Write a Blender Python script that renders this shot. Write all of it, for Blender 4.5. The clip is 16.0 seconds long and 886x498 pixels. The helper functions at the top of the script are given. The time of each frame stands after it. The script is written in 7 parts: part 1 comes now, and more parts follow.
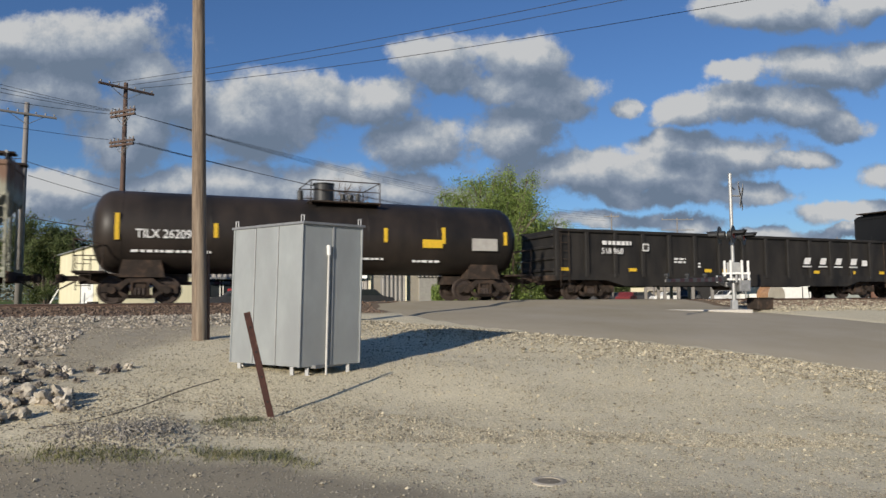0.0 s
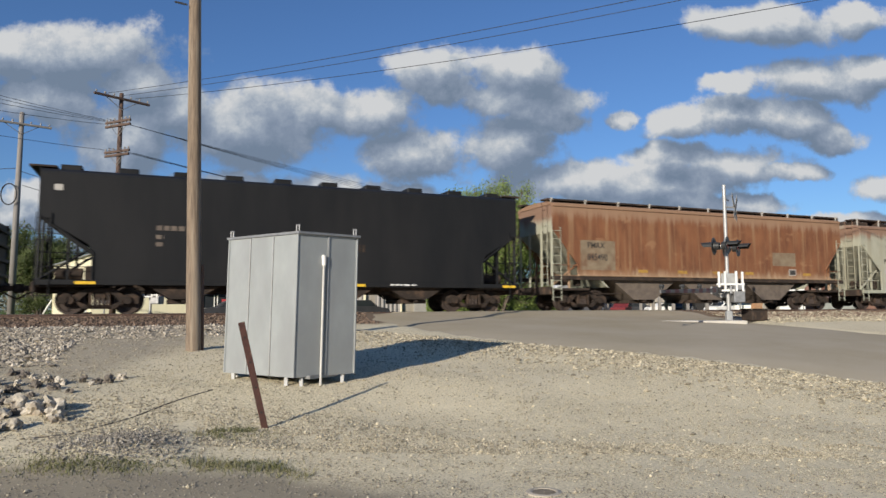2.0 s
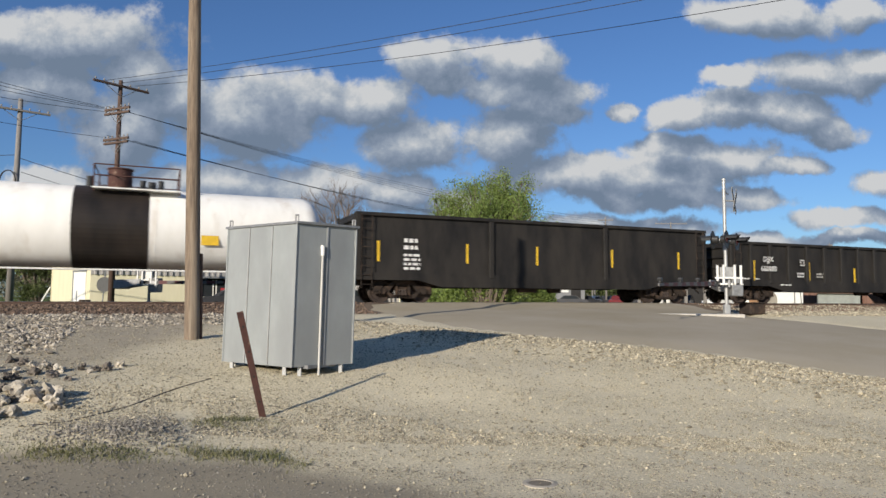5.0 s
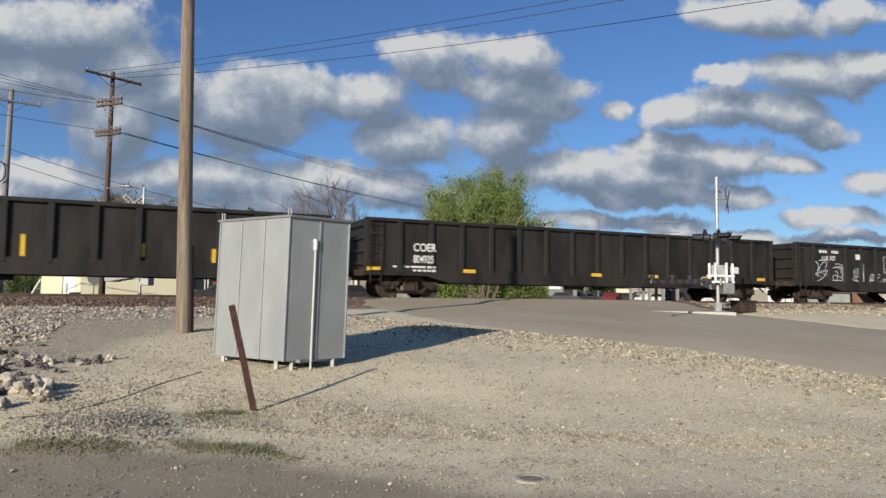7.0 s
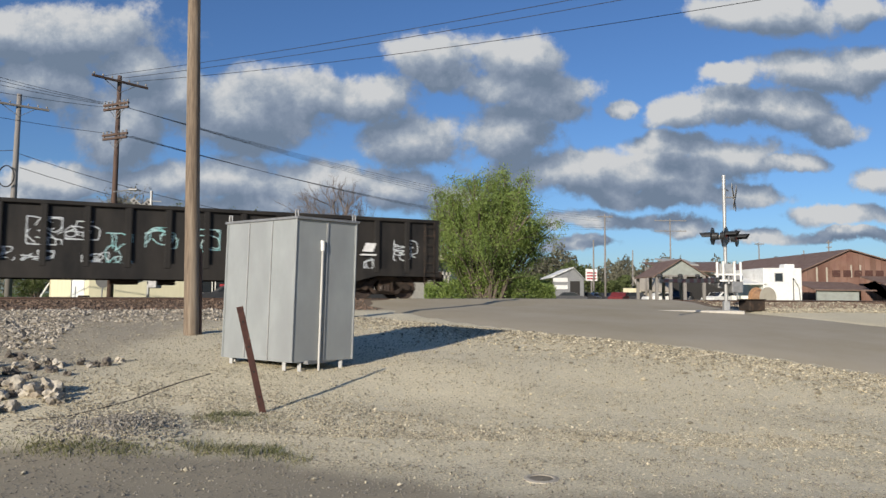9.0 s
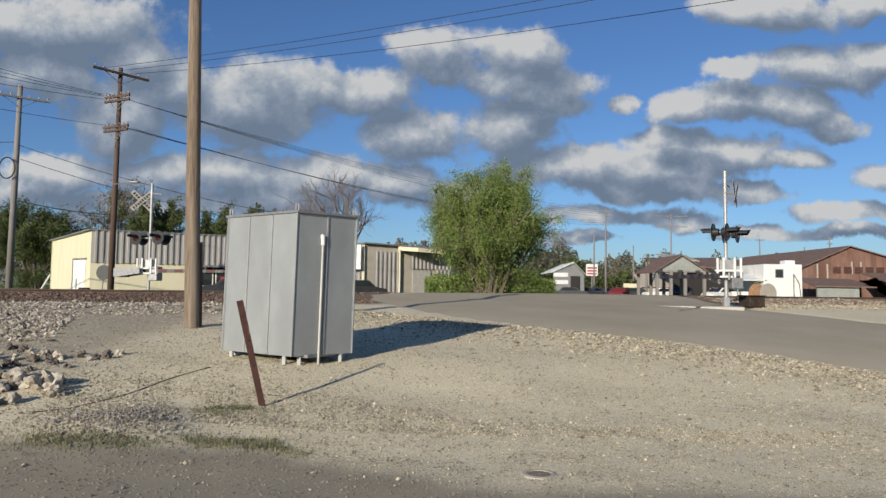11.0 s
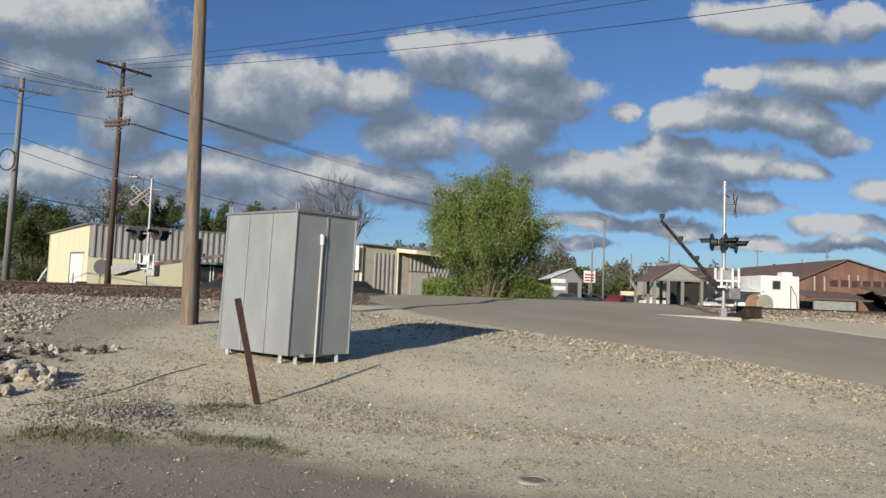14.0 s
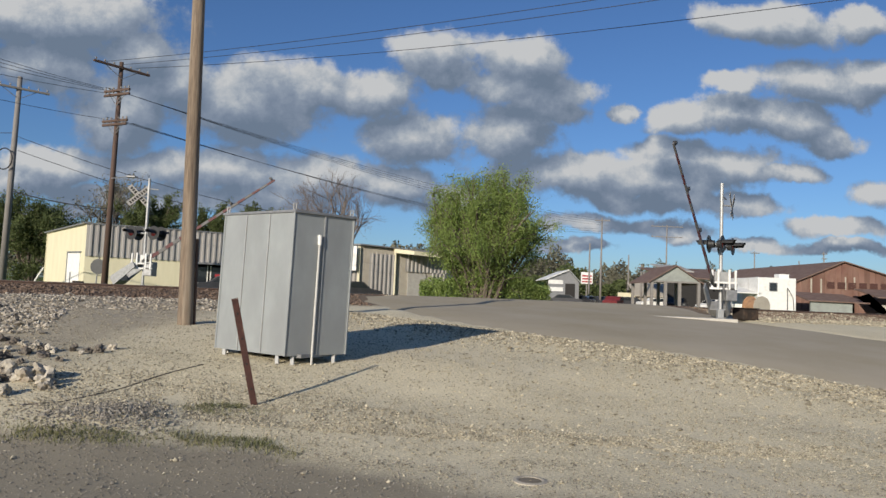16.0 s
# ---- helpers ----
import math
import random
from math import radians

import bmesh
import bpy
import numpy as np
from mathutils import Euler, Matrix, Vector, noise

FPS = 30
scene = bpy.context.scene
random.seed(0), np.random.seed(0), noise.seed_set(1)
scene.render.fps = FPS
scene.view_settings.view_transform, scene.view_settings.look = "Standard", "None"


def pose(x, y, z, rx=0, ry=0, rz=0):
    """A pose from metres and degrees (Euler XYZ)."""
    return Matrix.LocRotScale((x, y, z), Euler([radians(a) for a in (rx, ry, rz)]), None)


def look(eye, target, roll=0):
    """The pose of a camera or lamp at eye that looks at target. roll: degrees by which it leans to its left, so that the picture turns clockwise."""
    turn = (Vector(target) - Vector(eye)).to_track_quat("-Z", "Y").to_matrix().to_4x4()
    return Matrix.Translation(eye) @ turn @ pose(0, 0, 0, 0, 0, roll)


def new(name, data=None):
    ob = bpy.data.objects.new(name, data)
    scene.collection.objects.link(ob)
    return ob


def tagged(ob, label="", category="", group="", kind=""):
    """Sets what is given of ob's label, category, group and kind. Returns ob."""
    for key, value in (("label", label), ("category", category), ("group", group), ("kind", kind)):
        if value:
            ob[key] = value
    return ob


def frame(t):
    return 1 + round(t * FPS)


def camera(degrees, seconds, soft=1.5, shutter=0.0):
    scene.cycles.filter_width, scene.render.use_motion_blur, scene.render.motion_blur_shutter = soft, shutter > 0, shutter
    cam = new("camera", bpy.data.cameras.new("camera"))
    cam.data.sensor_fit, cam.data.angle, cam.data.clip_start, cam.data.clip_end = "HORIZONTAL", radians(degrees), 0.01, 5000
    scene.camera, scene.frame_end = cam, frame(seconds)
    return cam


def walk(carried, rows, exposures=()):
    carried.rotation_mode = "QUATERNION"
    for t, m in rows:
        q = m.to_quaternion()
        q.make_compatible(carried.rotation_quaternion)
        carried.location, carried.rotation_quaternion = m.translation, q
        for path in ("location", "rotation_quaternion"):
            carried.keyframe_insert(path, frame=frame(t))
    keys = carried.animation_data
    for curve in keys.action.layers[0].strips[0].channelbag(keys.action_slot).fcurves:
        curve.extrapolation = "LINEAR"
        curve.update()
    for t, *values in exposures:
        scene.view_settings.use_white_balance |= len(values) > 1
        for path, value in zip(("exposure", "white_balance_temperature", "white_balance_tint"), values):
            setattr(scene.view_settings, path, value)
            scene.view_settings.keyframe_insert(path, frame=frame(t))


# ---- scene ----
# camera: seconds, place, then turn to the left, tilt up and lean, in degrees
VIEW = [
    (0.0, 0.008, -0.015, 1.560, 0.59, 4.05, 0.30),
    (0.5, 0.009, -0.012, 1.560, 0.76, 4.33, 0.24),
    (1.0, 0.007, -0.014, 1.553, 0.75, 4.62, 0.26),
    (1.5, 0.014, -0.011, 1.553, 0.50, 4.80, 0.45),
    (2.0, 0.009, -0.017, 1.550, 0.18, 4.97, 0.24),
    (2.5, 0.004, -0.009, 1.553, 0.11, 5.00, -0.19),
    (3.0, -0.001, -0.007, 1.550, 0.18, 4.90, -0.18),
    (3.5, 0.008, -0.025, 1.554, 0.26, 4.80, -0.19),
    (4.0, 0.013, -0.026, 1.558, 0.26, 4.62, -0.18),
    (6.5, 0.003, -0.003, 1.554, -0.39, 3.83, -0.70),
    (7.0, 0.003, -0.001, 1.548, -0.51, 3.84, -0.77),
    (7.5, -0.003, 0.009, 1.556, -0.64, 3.86, -0.38),
    (8.0, 0.006, -0.002, 1.553, -0.71, 3.88, 0.30),
    (8.5, 0.005, 0.004, 1.548, -0.43, 3.93, 0.04),
    (9.0, -0.009, 0.009, 1.540, 0.02, 3.91, -0.38),
    (11.5, -0.000, 0.006, 1.554, 0.05, 3.36, -0.75),
    (12.0, 0.001, 0.006, 1.545, -0.01, 3.44, -0.70),
    (12.5, 0.000, 0.000, 1.550, -0.00, 3.43, -1.11),
    (13.0, -0.009, -0.000, 1.549, -0.09, 3.47, -1.61),
    (13.5, -0.015, -0.001, 1.551, -0.10, 3.59, -2.19),
    (14.0, -0.019, 0.013, 1.551, -0.08, 3.67, -2.18),
    (14.5, -0.012, 0.007, 1.548, -0.18, 3.77, -2.27),
    (15.0, -0.008, -0.002, 1.556, -0.29, 3.72, -2.52),
    (15.5, -0.013, 0.012, 1.552, -0.31, 3.75, -2.60),
    (16.0, -0.015, 0.003, 1.552, -0.28, 3.74, -2.37),
]


def view(x, y, z, turn, tilt, lean):
    return pose(x, y, z, 90 + tilt, 0, turn) @ pose(0, 0, 0, 0, 0, -lean)


cam = camera(66.27, 16.0, soft=1.5, shutter=0.12)
# the clip's camera brightens while the train passes
EXPOSURE = [(0, 0.12), (1.5, 0.33), (4.2, 0.26), (6.3, 0.28), (9.2, 0.28), (11.3, 0.16), (16, 0.13)]
walk(cam, [(r[0], view(*r[1:])) for r in VIEW], EXPOSURE)

# ---- light ----
SUN_ELEVATION, SUN_TRAVEL = 18.3, 61.0     # degrees; the light travels 61 degrees left of +x
sun = new("sun", bpy.data.lights.new("sun", "SUN"))
sun.data.energy, sun.data.angle, sun.data.color = 4.7, radians(0.55), (1.0, 0.915, 0.79)
a, e = radians(SUN_TRAVEL), radians(SUN_ELEVATION)
sun.matrix_world = look((0, 0, 60), (60 * math.cos(a), 60 * math.sin(a), 60 - 60 * math.tan(e)))

# clouds: centre and half sizes, as slopes across and up from straight ahead
CLOUDS = [
    (-0.588, 0.386, 0.142, 0.040), (-0.657, 0.398, 0.075, 0.029), (-0.467, 0.345, 0.067, 0.037), (-0.618, 0.320, 0.075, 0.037),
    (-0.406, 0.307, 0.067, 0.033), (-0.484, 0.250, 0.067, 0.058), (-0.295, 0.271, 0.100, 0.058), (-0.194, 0.303, 0.067, 0.033),
    (-0.114, 0.292, 0.062, 0.029), (-0.018, 0.362, 0.054, 0.033), (-0.017, 0.332, 0.050, 0.025), (0.118, 0.356, 0.062, 0.037),
    (0.110, 0.317, 0.092, 0.027), (-0.049, 0.229, 0.067, 0.035), (0.094, 0.244, 0.062, 0.037), (0.144, 0.284, 0.050, 0.025),
    (0.429, 0.432, 0.062, 0.025), (0.518, 0.425, 0.067, 0.029), (0.620, 0.432, 0.050, 0.021), (0.432, 0.326, 0.037, 0.017),
    (0.559, 0.339, 0.083, 0.027), (0.636, 0.354, 0.058, 0.021), (0.352, 0.275, 0.042, 0.023), (0.440, 0.281, 0.067, 0.025),
    (0.525, 0.278, 0.058, 0.029), (0.584, 0.254, 0.037, 0.021), (0.339, 0.223, 0.050, 0.021), (0.188, 0.182, 0.108, 0.032),
    (0.305, 0.185, 0.125, 0.029), (0.431, 0.208, 0.075, 0.023), (0.515, 0.193, 0.042, 0.012), (0.255, 0.150, 0.037, 0.017),
    (0.330, 0.151, 0.067, 0.017), (-0.576, 0.167, 0.083, 0.023), (-0.625, 0.141, 0.067, 0.021), (-0.442, 0.170, 0.075, 0.021),
    (-0.324, 0.164, 0.092, 0.029), (-0.190, 0.158, 0.092, 0.029), (-0.072, 0.152, 0.058, 0.029), (-0.457, 0.127, 0.100, 0.017),
    (-0.256, 0.131, 0.100, 0.021), (0.213, 0.111, 0.050, 0.012), (0.339, 0.109, 0.058, 0.012), (0.448, 0.145, 0.058, 0.015),
    (0.590, 0.118, 0.067, 0.012), (0.637, 0.174, 0.033, 0.021), (0.472, 0.091, 0.067, 0.008), (0.598, 0.089, 0.067, 0.008),
    (0.271, 0.288, 0.018, 0.012), (0.197, 0.077, 0.050, 0.008), (0.029, 0.133, 0.067, 0.021), (-0.606, 0.091, 0.100, 0.015),
]


def build_world():
    world = bpy.data.worlds.new("sky")
    scene.world = world
    world.use_nodes = True
    nt = world.node_tree
    nt.nodes.clear()

    def cloud_group():
        g = bpy.data.node_groups.new("cloud_cover", "ShaderNodeTree")
        g.interface.new_socket("Slope", in_out="INPUT", socket_type="NodeSocketVector")
        g.interface.new_socket("Cover", in_out="OUTPUT", socket_type="NodeSocketFloat")
        gi, go = g.nodes.new("NodeGroupInput"), g.nodes.new("NodeGroupOutput")
        big = g.nodes.new("ShaderNodeTexNoise")
        big.inputs["Scale"].default_value, big.inputs["Detail"].default_value, big.inputs["Roughness"].default_value = 7.0, 8.0, 0.58
        g.links.new(gi.outputs[0], big.inputs["Vector"])
        warp = g.nodes.new("ShaderNodeVectorMath")
        warp.operation = "MULTIPLY_ADD"
        g.links.new(big.outputs["Color"], warp.inputs[0])
        warp.inputs[1].default_value = (0.12, 0.075, 0)
        off = g.nodes.new("ShaderNodeVectorMath")
        off.operation = "SUBTRACT"
        g.links.new(gi.outputs[0], off.inputs[0])
        off.inputs[1].default_value = (0.06, 0.0375, 0)
        g.links.new(off.outputs[0], warp.inputs[2])
        last = None
        for cx, cy, rx, ry in CLOUDS:
            s = g.nodes.new("ShaderNodeVectorMath")
            s.operation = "MULTIPLY_ADD"
            g.links.new(warp.outputs[0], s.inputs[0])
            s.inputs[1].default_value = (1 / rx, 1 / ry, 0)
            s.inputs[2].default_value = (-cx / rx, -cy / ry, 0)
            d = g.nodes.new("ShaderNodeVectorMath")
            d.operation = "LENGTH"
            g.links.new(s.outputs[0], d.inputs[0])
            if last is None:
                last = d.outputs["Value"]
                continue
            m = g.nodes.new("ShaderNodeMath")
            m.operation = "SMOOTH_MIN"
            m.inputs[2].default_value = 0.25
            g.links.new(last, m.inputs[0])
            g.links.new(d.outputs["Value"], m.inputs[1])
            last = m.outputs[0]
        fine = g.nodes.new("ShaderNodeTexNoise")
        fine.inputs["Scale"].default_value, fine.inputs["Detail"].default_value, fine.inputs["Roughness"].default_value = 15.0, 10.0, 0.64
        g.links.new(gi.outputs[0], fine.inputs["Vector"])
        add = g.nodes.new("ShaderNodeMath")
        add.operation = "MULTIPLY_ADD"
        g.links.new(fine.outputs["Fac"], add.inputs[0])
        add.inputs[1].default_value = 1.9
        sub = g.nodes.new("ShaderNodeMath")
        sub.operation = "SUBTRACT"
        sub.inputs[0].default_value = 0.52
        g.links.new(last, sub.inputs[1])
        g.links.new(sub.outputs[0], add.inputs[2])
        g.links.new(add.outputs[0], go.inputs[0])
        return g

    group = cloud_group()
    tc = nt.nodes.new("ShaderNodeTexCoord")
    sep = nt.nodes.new("ShaderNodeSeparateXYZ")
    nt.links.new(tc.outputs["Generated"], sep.inputs[0])

    def math_node(op, a, b=None, c=None):
        m = nt.nodes.new("ShaderNodeMath")
        m.operation = op
        for i, v in enumerate((a, b, c)):
            if v is None:
                continue
            if isinstance(v, (int, float)):
                m.inputs[i].default_value = v
            else:
                nt.links.new(v, m.inputs[i])
        return m.outputs[0]

    depth = math_node("MAXIMUM", math_node("ABSOLUTE", sep.outputs[1]), 0.12)
    comb = nt.nodes.new("ShaderNodeCombineXYZ")
    nt.links.new(math_node("DIVIDE", sep.outputs[0], depth), comb.inputs[0])
    nt.links.new(math_node("DIVIDE", sep.outputs[2], depth), comb.inputs[1])

    def cover(dx, dy):
        shift = nt.nodes.new("ShaderNodeVectorMath")
        shift.operation = "ADD"
        nt.links.new(comb.outputs[0], shift.inputs[0])
        shift.inputs[1].default_value = (dx, dy, 0)
        n = nt.nodes.new("ShaderNodeGroup")
        n.node_tree = group
        nt.links.new(shift.outputs[0], n.inputs[0])
        return n.outputs[0]

    here, lit = cover(0, 0), cover(-0.016, 0.036)
    mask = nt.nodes.new("ShaderNodeMapRange")
    mask.interpolation_type = "SMOOTHSTEP"
    mask.inputs["From Min"].default_value, mask.inputs["From Max"].default_value = 0.0, 0.55
    nt.links.new(here, mask.inputs["Value"])
    # towards the sun the cover falls off on the bright side and rises on the grey base
    slope = math_node("SUBTRACT", lit, here)
    puff = nt.nodes.new("ShaderNodeTexNoise")
    puff.inputs["Scale"].default_value, puff.inputs["Detail"].default_value, puff.inputs["Roughness"].default_value = 20.0, 9.0, 0.66
    nt.links.new(comb.outputs[0], puff.inputs["Vector"])
    grey = math_node("MULTIPLY_ADD", puff.outputs["Fac"], 1.2, -0.7)
    thick = math_node("MULTIPLY_ADD", here, 0.3, -0.1)
    shade = nt.nodes.new("ShaderNodeMapRange")
    shade.inputs["From Min"].default_value, shade.inputs["From Max"].default_value = -1.3, 0.5
    nt.links.new(math_node("ADD", math_node("ADD", slope, grey), thick), shade.inputs["Value"])
    ramp = nt.nodes.new("ShaderNodeValToRGB")
    el = ramp.color_ramp.elements
    el[0].position, el[0].color = 0.2, (1.0, 1.02, 1.04, 1)
    el[1].position, el[1].color = 0.95, (0.27, 0.36, 0.5, 1)
    for at_, c in ((0.38, (0.72, 0.79, 0.88, 1)), (0.55, (0.49, 0.58, 0.72, 1)), (0.74, (0.36, 0.45, 0.6, 1))):
        el.new(at_).color = c
    nt.links.new(shade.outputs[0], ramp.inputs[0])
    cloud_bg = nt.nodes.new("ShaderNodeBackground")
    nt.links.new(ramp.outputs[0], cloud_bg.inputs[0])
    cloud_bg.inputs[1].default_value = 0.5
    sky = nt.nodes.new("ShaderNodeTexSky")
    sky.sky_type, sky.sun_disc = "NISHITA", False
    sky.sun_elevation = radians(SUN_ELEVATION)
    sky.sun_rotation = radians(270 - SUN_TRAVEL)
    sky.air_density, sky.dust_density, sky.ozone_density = 1.0, 0.5, 4.0
    sky_bg = nt.nodes.new("ShaderNodeBackground")
    tint = nt.nodes.new("ShaderNodeMix")
    tint.data_type, tint.blend_type = "RGBA", "MULTIPLY"
    tint.inputs[0].default_value = 1.0
    nt.links.new(sky.outputs[0], tint.inputs[6])
    tint.inputs[7].default_value = (0.79, 0.95, 1.18, 1)
    nt.links.new(tint.outputs[2], sky_bg.inputs[0])
    sky_bg.inputs[1].default_value = 0.08
    mix = nt.nodes.new("ShaderNodeMixShader")
    nt.links.new(mask.outputs[0], mix.inputs[0])
    nt.links.new(sky_bg.outputs[0], mix.inputs[1])
    nt.links.new(cloud_bg.outputs[0], mix.inputs[2])
    out = nt.nodes.new("ShaderNodeOutputWorld")
    nt.links.new(mix.outputs[0], out.inputs[0])


build_world()

# ---- materials ----


def mat(name, base, other=None, rough=0.8, metal=0.0, scale=6.0, detail=6.0, bump=0.0, bump_scale=None, spots=None, spot_scale=2.0,
        spot_at=0.6, spot_soft=0.12, stretch=(1, 1, 1), vary=0.0, island=False, spec=0.4, coords="Object"):
    """Two tones mixed by fine noise, stains of a third tone by large noise, relief, and a change from piece to piece."""
    m = bpy.data.materials.new(name)
    m.use_nodes = True
    nt = m.node_tree
    b = nt.nodes["Principled BSDF"]
    b.inputs["Roughness"].default_value, b.inputs["Metallic"].default_value = rough, metal
    b.inputs["Specular IOR Level"].default_value = spec
    tc = nt.nodes.new("ShaderNodeTexCoord")
    mp = nt.nodes.new("ShaderNodeMapping")
    mp.inputs["Scale"].default_value = stretch
    nt.links.new(tc.outputs[coords], mp.inputs["Vector"])

    def noise_fac(s, d=detail, lo=0.35, hi=0.65):
        n = nt.nodes.new("ShaderNodeTexNoise")
        n.inputs["Scale"].default_value, n.inputs["Detail"].default_value, n.inputs["Roughness"].default_value = s, d, 0.6
        nt.links.new(mp.outputs[0], n.inputs["Vector"])
        r = nt.nodes.new("ShaderNodeMapRange")
        r.inputs["From Min"].default_value, r.inputs["From Max"].default_value = lo, hi
        nt.links.new(n.outputs["Fac"], r.inputs["Value"])
        return n.outputs["Fac"], r.outputs[0]

    def mix(fac, c1, c2):
        x = nt.nodes.new("ShaderNodeMix")
        x.data_type = "RGBA"
        nt.links.new(fac, x.inputs[0])
        for i, c in ((6, c1), (7, c2)):
            if isinstance(c, tuple):
                x.inputs[i].default_value = (*c, 1)
            else:
                nt.links.new(c, x.inputs[i])
        return x.outputs[2]

    other = other or tuple(c * 0.8 for c in base)
    raw, f1 = noise_fac(scale)
    col = mix(f1, base, other)
    if spots:
        _, f2 = noise_fac(spot_scale, 4.0, spot_at - spot_soft, spot_at + spot_soft)
        col = mix(f2, col, spots)
    if vary or island:
        if island:
            src = nt.nodes.new("ShaderNodeNewGeometry").outputs["Random Per Island"]
        else:
            src = nt.nodes.new("ShaderNodeObjectInfo").outputs["Random"]
        hs = nt.nodes.new("ShaderNodeHueSaturation")
        r = nt.nodes.new("ShaderNodeMapRange")
        r.inputs["To Min"].default_value, r.inputs["To Max"].default_value = 1 - vary, 1 + vary
        nt.links.new(src, r.inputs["Value"])
        nt.links.new(r.outputs[0], hs.inputs["Value"])
        nt.links.new(col, hs.inputs["Color"])
        col = hs.outputs[0]
    nt.links.new(col, b.inputs["Base Color"])
    if bump:
        n2, _ = noise_fac(bump_scale or scale * 2)
        bp = nt.nodes.new("ShaderNodeBump")
        bp.inputs["Strength"].default_value, bp.inputs["Distance"].default_value = min(1, bump * 10), bump
        nt.links.new(n2, bp.inputs["Height"])
        nt.links.new(bp.outputs[0], b.inputs["Normal"])
    return m


